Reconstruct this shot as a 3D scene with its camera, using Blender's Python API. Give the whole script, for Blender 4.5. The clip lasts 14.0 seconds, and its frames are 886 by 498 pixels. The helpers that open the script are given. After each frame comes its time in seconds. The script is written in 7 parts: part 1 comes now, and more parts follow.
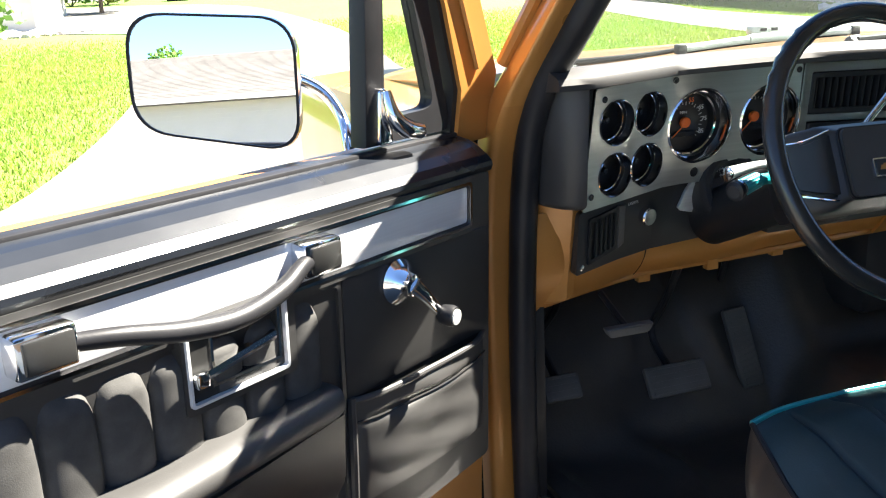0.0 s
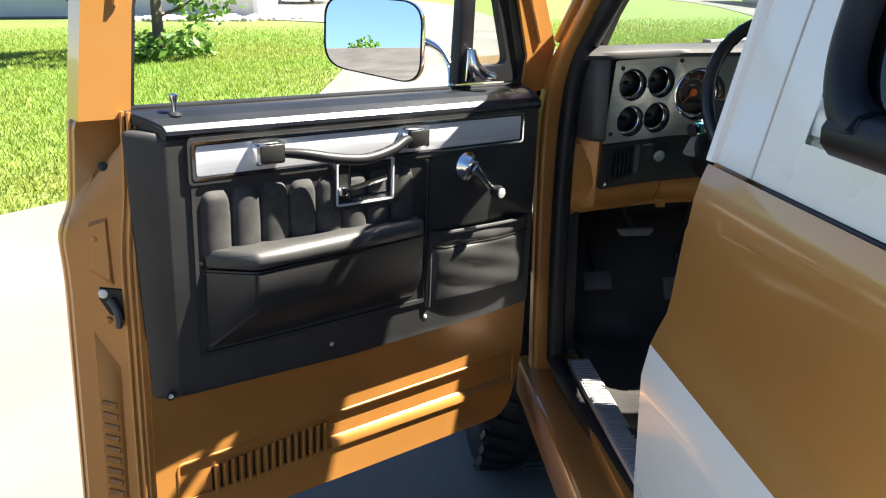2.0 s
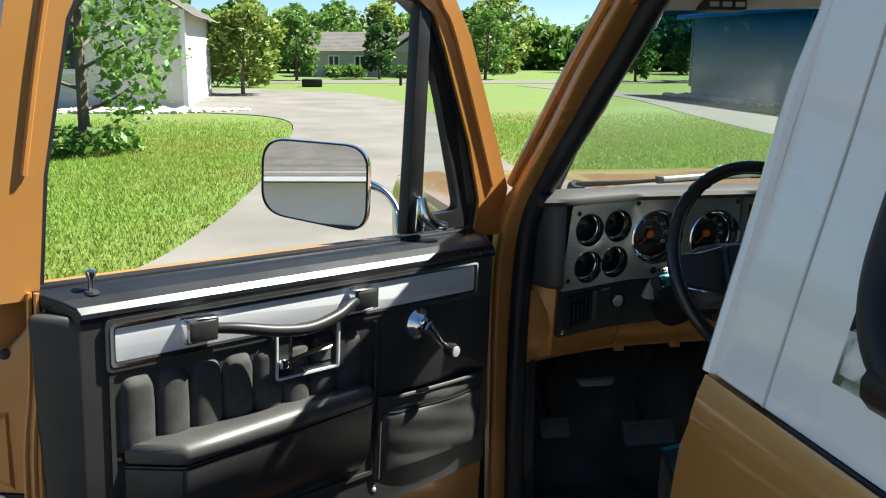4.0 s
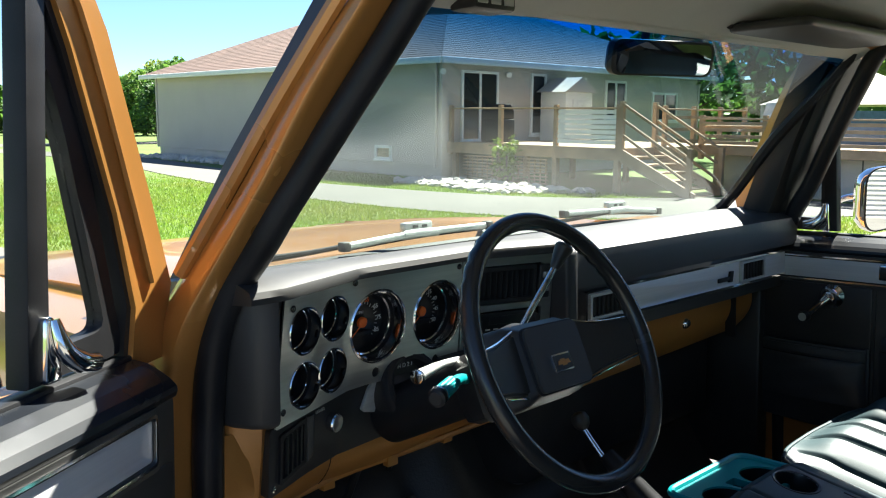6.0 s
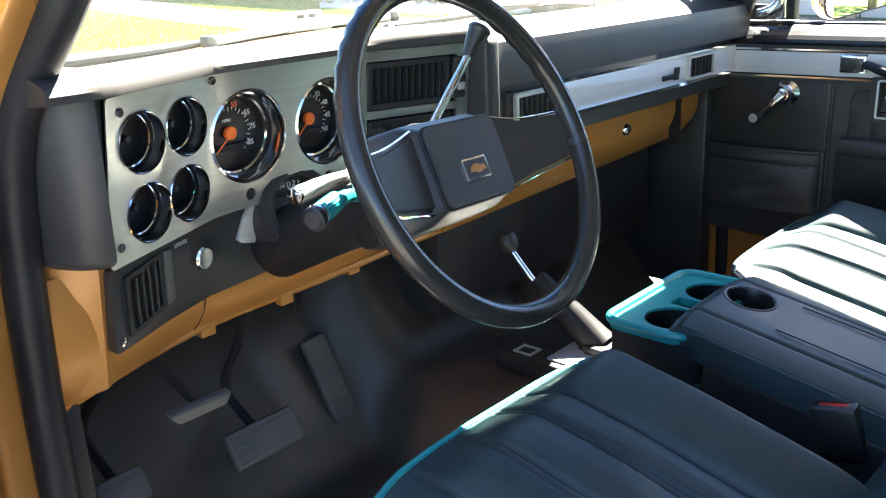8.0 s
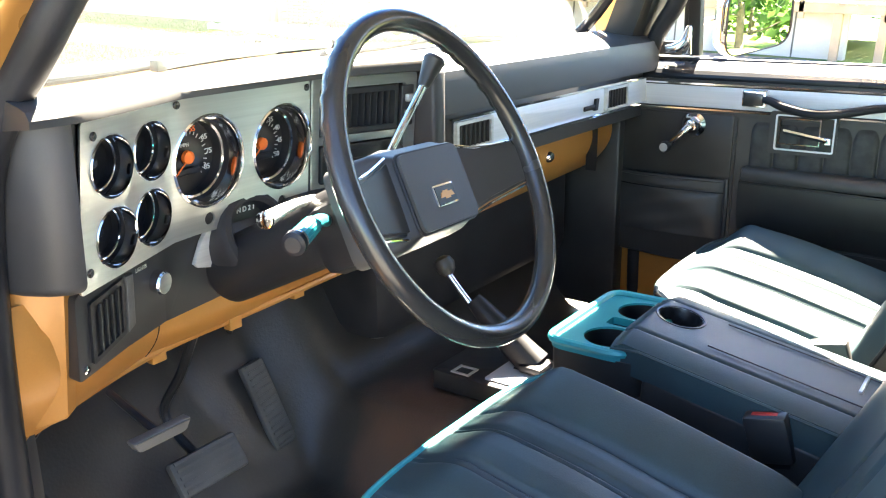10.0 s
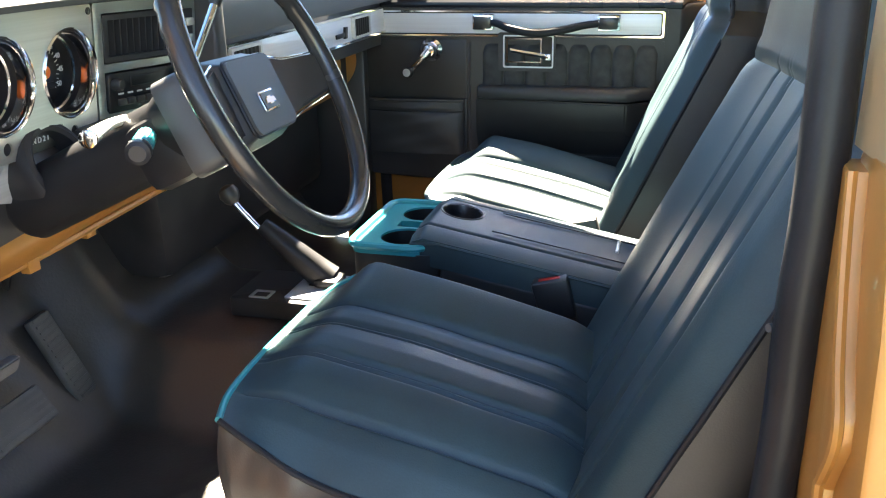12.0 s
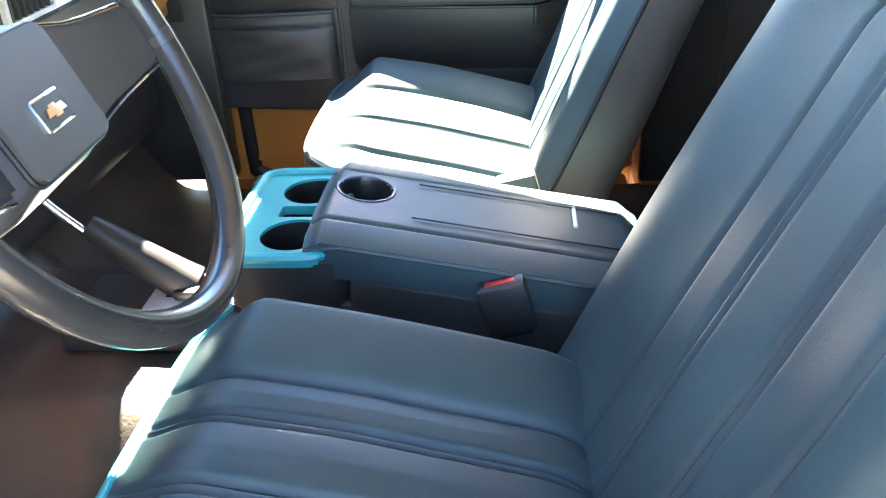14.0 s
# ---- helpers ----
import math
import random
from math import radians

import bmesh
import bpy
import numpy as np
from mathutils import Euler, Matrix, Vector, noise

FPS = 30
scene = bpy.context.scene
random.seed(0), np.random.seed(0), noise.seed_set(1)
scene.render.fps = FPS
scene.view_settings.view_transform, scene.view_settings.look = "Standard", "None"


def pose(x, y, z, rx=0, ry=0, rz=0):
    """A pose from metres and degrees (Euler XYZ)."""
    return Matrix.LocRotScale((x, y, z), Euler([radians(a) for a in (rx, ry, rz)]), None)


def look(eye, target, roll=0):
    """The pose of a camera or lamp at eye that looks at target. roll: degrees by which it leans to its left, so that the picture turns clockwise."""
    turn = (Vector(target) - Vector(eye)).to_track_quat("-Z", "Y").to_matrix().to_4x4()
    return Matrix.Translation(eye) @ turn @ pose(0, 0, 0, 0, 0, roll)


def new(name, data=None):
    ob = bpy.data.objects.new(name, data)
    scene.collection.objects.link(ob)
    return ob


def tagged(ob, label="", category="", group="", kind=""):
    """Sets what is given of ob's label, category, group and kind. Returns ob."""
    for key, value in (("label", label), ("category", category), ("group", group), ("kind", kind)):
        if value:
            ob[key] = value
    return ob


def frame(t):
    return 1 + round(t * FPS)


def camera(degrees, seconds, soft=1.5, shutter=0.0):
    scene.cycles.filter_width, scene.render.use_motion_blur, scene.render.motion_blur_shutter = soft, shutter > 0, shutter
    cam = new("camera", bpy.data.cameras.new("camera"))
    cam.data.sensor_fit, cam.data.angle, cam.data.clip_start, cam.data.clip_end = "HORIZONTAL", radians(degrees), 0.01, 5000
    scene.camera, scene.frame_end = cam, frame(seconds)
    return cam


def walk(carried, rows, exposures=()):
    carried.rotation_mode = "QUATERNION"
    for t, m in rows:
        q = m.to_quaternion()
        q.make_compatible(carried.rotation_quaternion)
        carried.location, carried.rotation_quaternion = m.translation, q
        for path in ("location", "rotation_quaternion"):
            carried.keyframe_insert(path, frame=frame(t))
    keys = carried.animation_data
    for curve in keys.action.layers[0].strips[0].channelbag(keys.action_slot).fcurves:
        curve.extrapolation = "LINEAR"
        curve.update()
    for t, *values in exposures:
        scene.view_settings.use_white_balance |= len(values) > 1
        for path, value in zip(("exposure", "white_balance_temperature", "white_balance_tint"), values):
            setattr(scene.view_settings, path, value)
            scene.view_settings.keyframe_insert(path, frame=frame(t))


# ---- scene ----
cam = camera(54.2, 14.0, soft=1.15)
PATH = [
    (0, (-1.356, -1.167, 1.543), (-0.817, 0.646, 0.892), -2.4),
    (0.5, (-1.306, -1.352, 1.552), (-1.115, 0.529, 0.899), -2.2),
    (1, (-1.335, -1.557, 1.549), (-1.189, 0.329, 0.899), -1.5),
    (1.5, (-1.358, -1.762, 1.555), (-1.206, 0.123, 0.905), -0.9),
    (2, (-1.313, -1.92, 1.558), (-1.158, -0.031, 0.921), 0.0),
    (2.2, (-1.289, -1.977, 1.58), (-1.15, -0.088, 0.936), 0.4),
    (4.3, (-1.355, -1.677, 1.66), (-0.935, 0.245, 1.302), 0.4),
    (4.5, (-1.387, -1.625, 1.62), (-0.802, 0.264, 1.316), -0.1),
    (5, (-1.364, -1.37, 1.612), (-0.564, 0.436, 1.298), 0.6),
    (5.5, (-1.37, -1.181, 1.609), (-0.302, 0.482, 1.299), 1.2),
    (6, (-1.422, -1.02, 1.594), (-0.058, 0.412, 1.292), 0.5),
    (6.5, (-1.36, -0.932, 1.561), (0.119, 0.345, 1.137), 0.8),
    (7, (-1.267, -0.898, 1.524), (0.168, 0.355, 0.913), 0.1),
    (7.2, (-1.236, -0.884, 1.504), (0.186, 0.361, 0.849), -0.4),
    (9.5, (-1.189, -0.884, 1.493), (0.184, 0.401, 0.811), -0.7),
    (10, (-1.285, -0.83, 1.506), (0.281, 0.246, 0.882), 1.4),
    (10.5, (-1.408, -0.765, 1.516), (0.346, -0.021, 0.911), 3.1),
    (10.8, (-1.446, -0.77, 1.519), (0.337, -0.086, 0.925), 2.9),
    (11, (-1.449, -0.774, 1.511), (0.357, -0.148, 0.923), 2.9),
    (11.5, (-1.444, -0.762, 1.486), (0.4, -0.251, 0.905), 2.1),
    (12, (-1.445, -0.746, 1.456), (0.371, -0.285, 0.756), 1.3),
    (12.5, (-1.428, -0.738, 1.41), (0.339, -0.364, 0.551), 0.2),
    (12.7, (-1.399, -0.74, 1.401), (0.346, -0.4, 0.484), -0.2),
    (13, (-1.317, -0.758, 1.41), (0.416, -0.432, 0.467), 0.3),
    (13.5, (-1.19, -0.725, 1.442), (0.536, -0.411, 0.483), 0.7),
    (14, (-1.038, -0.594, 1.456), (0.713, -0.461, 0.499), -0.4),
]
EXPO = [(0.0, 3.45, 6600, 9), (0.6, 3.22, 6600, 9), (1.2, 3.02, 6600, 9), (2.2, 2.6, 6600, 8), (4.3, 1.95, 6250, 3), (5.2, 2.13, 6200, 2), (6.0, 2.5, 6300, 4), (6.6, 3.06, 6500, 6), (7.2, 3.97, 6700, 8), (9.5, 5.29, 7200, 9), (10.2, 5.52, 7500, 10), (11.0, 4.87, 7600, 10), (11.6, 4.77, 7600, 10), (12.5, 5.4, 7600, 10), (13.0, 5.24, 7600, 10), (13.5, 5.92, 7600, 10), (14.0, 6.34, 7500, 10)]
walk(cam, [(t, look(eye, target, roll)) for t, eye, target, roll in PATH], EXPO)

# world, sun
SUN = Vector((0.603, 0.128, 0.787))
world = bpy.data.worlds.new("sky")
scene.world = world
world.use_nodes = True
wn = world.node_tree
sky = wn.nodes.new("ShaderNodeTexSky")
sky.sky_type = "NISHITA"
sky.sun_disc = False
sky.sun_elevation, sky.sun_rotation = radians(51.9), radians(78.0)
sky.altitude = 1800
sky.air_density, sky.dust_density, sky.ozone_density = 0.9, 0.0, 6.0
wn.nodes["Background"].inputs[1].default_value = 0.039
wn.links.new(sky.outputs[0], wn.nodes["Background"].inputs[0])
sun = new("sun", bpy.data.lights.new("sun", "SUN"))
sun.data.energy, sun.data.angle, sun.data.color = 5.0, radians(0.53), (1.0, 0.94, 0.84)
sun.matrix_world = look(SUN * 30, (0, 0, 0))


# materials
def mat(name, col, rough=0.5, metal=0.0, var=0.15, scale=8.0, fine=90.0, bump=0.0, coat=0.0, stretch=(1, 1, 1), tint=None, isle=0.0, spec=0.5):
    m = bpy.data.materials.new(name)
    m.use_nodes = True
    t = m.node_tree
    b = t.nodes["Principled BSDF"]
    b.inputs["Metallic"].default_value = metal
    b.inputs["Coat Weight"].default_value = coat
    b.inputs["Coat Roughness"].default_value = 0.06
    b.inputs["Specular IOR Level"].default_value = spec
    tc = t.nodes.new("ShaderNodeTexCoord")
    mp = t.nodes.new("ShaderNodeMapping")
    mp.inputs["Scale"].default_value = stretch
    t.links.new(tc.outputs["Object"], mp.inputs[0])
    big, small = t.nodes.new("ShaderNodeTexNoise"), t.nodes.new("ShaderNodeTexNoise")
    for n, s, d in ((big, scale, 4.0), (small, fine, 3.0)):
        n.inputs["Scale"].default_value = s
        n.inputs["Detail"].default_value = d
        t.links.new(mp.outputs[0], n.inputs["Vector"])
    mix = t.nodes.new("ShaderNodeMix")
    mix.data_type = "RGBA"
    other = tint or tuple(c * (1 - 2 * var) for c in col)
    top = tuple(min(1, c * (1 + var)) for c in col)
    mix.inputs[6].default_value, mix.inputs[7].default_value = (*other, 1), (*top, 1)
    add = t.nodes.new("ShaderNodeMath")
    add.operation = "MULTIPLY_ADD"
    add.inputs[1].default_value, add.inputs[2].default_value = 0.35, 0.0
    t.links.new(small.outputs[0], add.inputs[0])
    ramp = t.nodes.new("ShaderNodeMapRange")
    ramp.inputs[1].default_value, ramp.inputs[2].default_value = 0.30, 0.70
    t.links.new(big.outputs[0], ramp.inputs[0])
    sm = t.nodes.new("ShaderNodeMath")
    sm.operation = "MULTIPLY_ADD"
    sm.inputs[1].default_value = 0.65
    t.links.new(ramp.outputs[0], sm.inputs[0])
    t.links.new(add.outputs[0], sm.inputs[2])
    fac = sm.outputs[0]
    if isle:
        info = t.nodes.new("ShaderNodeNewGeometry")
        im = t.nodes.new("ShaderNodeMath")
        im.operation = "MULTIPLY_ADD"
        im.inputs[1].default_value = isle
        t.links.new(info.outputs["Random Per Island"], im.inputs[0])
        t.links.new(fac, im.inputs[2])
        fac = im.outputs[0]
    t.links.new(fac, mix.inputs[0])
    t.links.new(mix.outputs[2], b.inputs["Base Color"])
    rr = t.nodes.new("ShaderNodeMapRange")
    rr.inputs[3].default_value, rr.inputs[4].default_value = max(0.02, rough - 0.07), min(1, rough + 0.08)
    t.links.new(big.outputs[0], rr.inputs[0])
    t.links.new(rr.outputs[0], b.inputs["Roughness"])
    if bump:
        bp = t.nodes.new("ShaderNodeBump")
        bp.inputs["Strength"].default_value, bp.inputs["Distance"].default_value = bump, 0.6 / fine
        t.links.new(small.outputs[0], bp.inputs["Height"])
        t.links.new(bp.outputs[0], b.inputs["Normal"])
    return m


def glass(name, col, rough=0.0, strength=0.4):
    """Thin clear glass: see-through, with a gloss that grows to grazing."""
    m = bpy.data.materials.new(name)
    m.use_nodes = True
    t = m.node_tree
    t.nodes.remove(t.nodes["Principled BSDF"])
    tr, gl, mx, lw, pw, ad = (t.nodes.new("ShaderNode" + k) for k in ("BsdfTransparent", "BsdfGlossy", "MixShader", "LayerWeight", "Math", "Math"))
    tr.inputs[0].default_value = (*col, 1)
    gl.inputs["Roughness"].default_value = rough
    lw.inputs[0].default_value = 0.5
    pw.operation, pw.inputs[1].default_value = "POWER", 4.0
    ad.operation, ad.inputs[1].default_value, ad.inputs[2].default_value = "MULTIPLY_ADD", strength, 0.04
    t.links.new(lw.outputs["Facing"], pw.inputs[0])
    t.links.new(pw.outputs[0], ad.inputs[0])
    t.links.new(ad.outputs[0], mx.inputs[0])
    t.links.new(tr.outputs[0], mx.inputs[1])
    t.links.new(gl.outputs[0], mx.inputs[2])
    t.links.new(mx.outputs[0], t.nodes["Material Output"].inputs[0])
    return m


GOLD = mat("gold metallic paint", (0.52, 0.240, 0.060), 0.30, 0.38, 0.06, 3, 700, 0.01, 0.7)
GOLD_IN = mat("gold paint inside", (0.46, 0.200, 0.045), 0.38, 0.20, 0.10, 6, 300, 0.02, 0.15)
WHITE = mat("white paint", (0.84, 0.80, 0.74), 0.28, 0.0, 0.04, 3, 300, 0.01, 0.6)
BLACK = mat("black grained plastic", (0.030, 0.0295, 0.029), 0.42, 0.0, 0.2, 9, 900, 0.14, spec=0.45)
PAD = mat("black padded vinyl", (0.042, 0.041, 0.040), 0.46, 0.0, 0.2, 6, 700, 0.14, spec=0.5)
VINYL = mat("black seat vinyl", (0.028, 0.057, 0.066), 0.48, 0.0, 0.25, 5, 420, 0.16, spec=0.42)
# warm tint of the sides holds light bounced off the gold paint
VINYL_SIDE = mat("black seat side vinyl with gold bounce tint", (0.046, 0.041, 0.037), 0.40, 0.0, 0.25, 6, 420, 0.16)
CLOTH = mat("dark grey ribbed cloth", (0.060, 0.059, 0.057), 0.85, 0.0, 0.25, 30, 900, 0.25, spec=0.2)
RUBBER = mat("black rubber", (0.020, 0.020, 0.022), 0.42, 0.0, 0.25, 12, 500, 0.1, spec=0.22)


def worn_floor():
    """The floor mat, worn through to brown carpet at one place on the tunnel."""
    m = mat("worn black floor vinyl", (0.018, 0.0175, 0.017), 0.40, 0.0, 0.35, 7, 200, 0.22, tint=(0.055, 0.048, 0.042), spec=0.38)
    t = m.node_tree
    b = t.nodes["Principled BSDF"]
    tc, mp, ln, nz, ad, mr, mx = (t.nodes.new("ShaderNode" + k) for k in ("TexCoord", "Mapping", "VectorMath", "TexNoise", "Math", "MapRange", "Mix"))
    mp.inputs["Location"].default_value = (0.14 / 0.20, -0.03 / 0.14, -0.75 / 0.4)
    mp.inputs["Scale"].default_value = (1 / 0.20, 1 / 0.14, 1 / 0.4)
    ln.operation = "LENGTH"
    nz.inputs["Scale"].default_value = 9
    ad.operation = "MULTIPLY_ADD"
    ad.inputs[1].default_value = 0.9
    mr.inputs[1].default_value, mr.inputs[2].default_value, mr.inputs[3].default_value, mr.inputs[4].default_value = 1.0, 1.35, 0.85, 0.0
    mx.data_type = "RGBA"
    mx.inputs[7].default_value = (0.12, 0.072, 0.052, 1)
    t.links.new(tc.outputs["Object"], mp.inputs[0])
    t.links.new(mp.outputs[0], ln.inputs[0])
    t.links.new(tc.outputs["Object"], nz.inputs["Vector"])
    t.links.new(nz.outputs[0], ad.inputs[0])
    t.links.new(ln.outputs["Value"], ad.inputs[2])
    t.links.new(ad.outputs[0], mr.inputs[0])
    t.links.new(mr.outputs[0], mx.inputs[0])
    t.links.new(b.inputs["Base Color"].links[0].from_socket, mx.inputs[6])
    t.links.new(mx.outputs[2], b.inputs["Base Color"])
    return m


FLOOR = worn_floor()
SILL = mat("glossy black sill vinyl", (0.010, 0.012, 0.016), 0.28, 0.0, 0.2, 6, 700, 0.05, spec=0.34)
RIM = mat("worn glossy black rim", (0.028, 0.028, 0.027), 0.24, 0.0, 0.2, 9, 500, 0.04)
TREADS = mat("grey worn pedal rubber", (0.085, 0.083, 0.078), 0.6, 0.0, 0.25, 12, 300, 0.15)
CHROME = mat("chrome", (0.80, 0.80, 0.80), 0.07, 1.0, 0.02, 6, 200)
STEEL = mat("brushed steel", (0.58, 0.59, 0.57), 0.36, 0.45, 0.10, 3, 60, 0.04, stretch=(1, 8, 60))
BRUSHED = mat("horizontally brushed steel", (0.50, 0.52, 0.485), 0.31, 0.85, 0.08, 3, 60, 0.03, stretch=(1, 8, 60))
bn_ = BRUSHED.node_tree
tg_ = bn_.nodes.new("ShaderNodeTangent")
tg_.direction_type, tg_.axis = "RADIAL", "Z"
bn_.links.new(tg_.outputs[0], bn_.nodes["Principled BSDF"].inputs["Tangent"])
bn_.nodes["Principled BSDF"].inputs["Anisotropic"].default_value = 0.75
bn_.nodes["Principled BSDF"].inputs["Anisotropic Rotation"].default_value = 0.25
SATIN = mat("satin aluminium strip", (0.68, 0.69, 0.71), 0.38, 0.35, 0.06, 3, 60, 0.02, stretch=(1, 8, 60))
SMOKE = mat("dark gauge face", (0.010, 0.010, 0.011), 0.35, 0.0, 0.1)
ORANGE = mat("orange needle", (0.85, 0.16, 0.02), 0.5, 0.0, 0.05)
PRINT = mat("white print", (0.48, 0.48, 0.46), 0.6, 0.0, 0.03)
TAN = mat("tan pillar paint", (0.43, 0.28, 0.14), 0.45, 0.0, 0.08, 4, 200, 0.03, 0.2)
LINER = mat("beige headliner", (0.62, 0.60, 0.54), 0.85, 0.0, 0.06, 5, 300, 0.1)
MIRROR = bpy.data.materials.new("mirror silver")
MIRROR.use_nodes = True
for key, value in (("Base Color", (0.90, 0.92, 0.92, 1)), ("Metallic", 1.0), ("Roughness", 0.004)):
    MIRROR.node_tree.nodes["Principled BSDF"].inputs[key].default_value = value
# black plastic; the teal glare of its sunlit edges is put into the colour
TEAL_GLARE = mat("black plastic with teal glare", (0.008, 0.30, 0.32), 0.35, 0.0, 0.15, 6, 200)
SCUFF = mat("ribbed aluminium", (0.55, 0.54, 0.52), 0.45, 0.5, 0.15, 8, 90, 0.05)
RED = mat("red button", (0.5, 0.03, 0.02), 0.4)
TINT = glass("dark tinted glass", (0.16, 0.17, 0.17))
PANE = glass("clear glass", (0.93, 0.96, 0.95))
CONCRETE = mat("pale concrete drive", (0.142, 0.133, 0.118), 0.9, 0.0, 0.20, 0.7, 110, 0.5)
ASPHALT = mat("grey gravel path", (0.125, 0.118, 0.108), 0.9, 0.0, 0.12, 0.5, 30, 0.2)
TURF = mat("lawn soil and turf", (0.052, 0.115, 0.012), 0.9, 0.0, 0.3, 0.33, 14, 0.6, tint=(0.11, 0.12, 0.022))
BLADE = mat("grass blades", (0.14, 0.235, 0.028), 0.6, 0.0, 0.3, 0.33, 9, 0.0, tint=(0.26, 0.25, 0.055), isle=0.35)
SIDING = mat("grey tan lap siding", (0.50, 0.455, 0.41), 0.7, 0.0, 0.05, 0.8, 30)
SIDING_B = mat("cream lap siding", (0.66, 0.63, 0.57), 0.7, 0.0, 0.05, 0.8, 30)
SHINGLE = mat("brown roof shingles", (0.135, 0.088, 0.072), 0.9, 0.0, 0.2, 1.5, 20, 0.3, isle=0.3)
SHINGLE_G = mat("grey roof shingles", (0.085, 0.078, 0.074), 0.9, 0.0, 0.2, 1.5, 20, 0.3, isle=0.3)
TRIM = mat("white painted trim", (0.80, 0.79, 0.76), 0.5, 0.0, 0.04)
TIMBER = mat("weathered deck timber", (0.36, 0.25, 0.16), 0.75, 0.0, 0.2, 3, 50, 0.15, isle=0.3)
BLOCKWALL = mat("pale concrete wall", (0.56, 0.52, 0.47), 0.9, 0.0, 0.1, 1.2, 25, 0.2)
STONE = mat("pale river stone", (0.55, 0.50, 0.44), 0.85, 0.0, 0.15, 2, 20, 0.2, isle=0.4)
BARK = mat("bark", (0.13, 0.10, 0.075), 0.9, 0.0, 0.25, 6, 40, 0.4)
LEAF = mat("green leaves", (0.105, 0.20, 0.036), 0.55, 0.0, 0.25, 0.6, 4, 0.0, isle=0.6)
LEAF_D = mat("dark green leaves", (0.06, 0.125, 0.03), 0.55, 0.0, 0.25, 0.3, 3, 0.0, isle=0.6)
LEAF_Y = mat("light green leaves", (0.17, 0.23, 0.042), 0.55, 0.0, 0.25, 0.6, 4, 0.0, isle=0.6)
for m_ in (LEAF, LEAF_D, LEAF_Y, BLADE):
    # thin leaves let light through
    t_ = m_.node_tree
    b_, out_ = t_.nodes["Principled BSDF"], t_.nodes["Material Output"]
    tl_, mx_ = t_.nodes.new("ShaderNodeBsdfTranslucent"), t_.nodes.new("ShaderNodeMixShader")
    mx_.inputs[0].default_value = 0.42
    t_.links.new(b_.inputs["Base Color"].links[0].from_socket, tl_.inputs[0])
    t_.links.new(b_.outputs[0], mx_.inputs[1])
    t_.links.new(tl_.outputs[0], mx_.inputs[2])
    t_.links.new(mx_.outputs[0], out_.inputs[0])
DARKGLASS = mat("window glass", (0.03, 0.035, 0.04), 0.06, 0.0, 0.1)
PLASTIC_W = mat("white plastic", (0.75, 0.75, 0.73), 0.5)
BLUE = mat("blue tarpaulin", (0.10, 0.16, 0.24), 0.6)


# building tools; TRUCK: the vehicle's frame, a little nose-down
TRUCK = Matrix.Translation((0, 0, 1.2)) @ pose(0, 0, 0, -2.3) @ Matrix.Translation((0, 0, -1.2))
BASES = {}


def thing(name, base, label, category, group="", kind="", m=TRUCK):
    ob = new(name)
    ob.empty_display_size = 0.1
    ob.matrix_world = m @ Matrix.Translation(base)
    BASES[ob.name] = Vector(base)
    return tagged(ob, label, category, group, kind)


def part(name, bm, material, parent, label="", smooth=True, flip=False, kind=""):
    me = bpy.data.meshes.new(name)
    base = BASES.get(parent.name, Vector()) if parent else Vector()
    bm.transform(Matrix.Translation(-base))
    if flip:
        bm.transform(Matrix.Diagonal((1, -1, 1, 1)))
        bmesh.ops.reverse_faces(bm, faces=bm.faces)
    bm.to_mesh(me)
    bm.free()
    for mt in material if isinstance(material, (list, tuple)) else (material,):
        me.materials.append(mt)
    if smooth:
        me.polygons.foreach_set("use_smooth", [True] * len(me.polygons))
        me.set_sharp_from_angle(angle=radians(38))
    ob = new(name, me)
    ob.parent = parent
    if parent:
        BASES[ob.name] = base
    return tagged(ob, label, "", "", kind)


def structure(name, bm, material, label="", category="", kind="structure", m=Matrix(), smooth=True):
    ob = part(name, bm, material, None, label, smooth)
    ob.matrix_world = m
    return tagged(ob, label, category, "", kind)


def box(x0, x1, y0, y1, z0, z1, bev=0.0, bm=None, seg=2):
    out = bm or bmesh.new()
    vs = bmesh.ops.create_cube(out, size=1)["verts"]
    for v in vs:
        v.co = ((x0 + x1) / 2 + v.co.x * (x1 - x0), (y0 + y1) / 2 + v.co.y * (y1 - y0), (z0 + z1) / 2 + v.co.z * (z1 - z0))
    if bev:
        bmesh.ops.bevel(out, geom=list({e for v in vs for e in v.link_edges}), offset=bev, segments=seg, profile=0.5, affect="EDGES")
    return out


def spot(axis, a, b, h):
    return {"x": (h, a, b), "y": (a, h, b), "z": (a, b, h)}[axis]


def prism(poly, axis, lo, hi, bev=0.0, bm=None, seg=2, round_=0.0):
    """A polygon in the plane across an axis, drawn out from lo to hi."""
    out = bm or bmesh.new()
    if round_:
        poly = rounded(poly, round_)
    a = [out.verts.new(spot(axis, p, q, lo)) for p, q in poly]
    b = [out.verts.new(spot(axis, p, q, hi)) for p, q in poly]
    n = len(poly)
    fs = [out.faces.new(a), out.faces.new(b[::-1])]
    fs += [out.faces.new((a[i], b[i], b[(i + 1) % n], a[(i + 1) % n])) for i in range(n)]
    bmesh.ops.recalc_face_normals(out, faces=fs)
    if bev:
        es = {e for f in fs[:2] for e in f.edges}
        bmesh.ops.bevel(out, geom=list(es), offset=bev, segments=seg, profile=0.5, affect="EDGES")
    return out


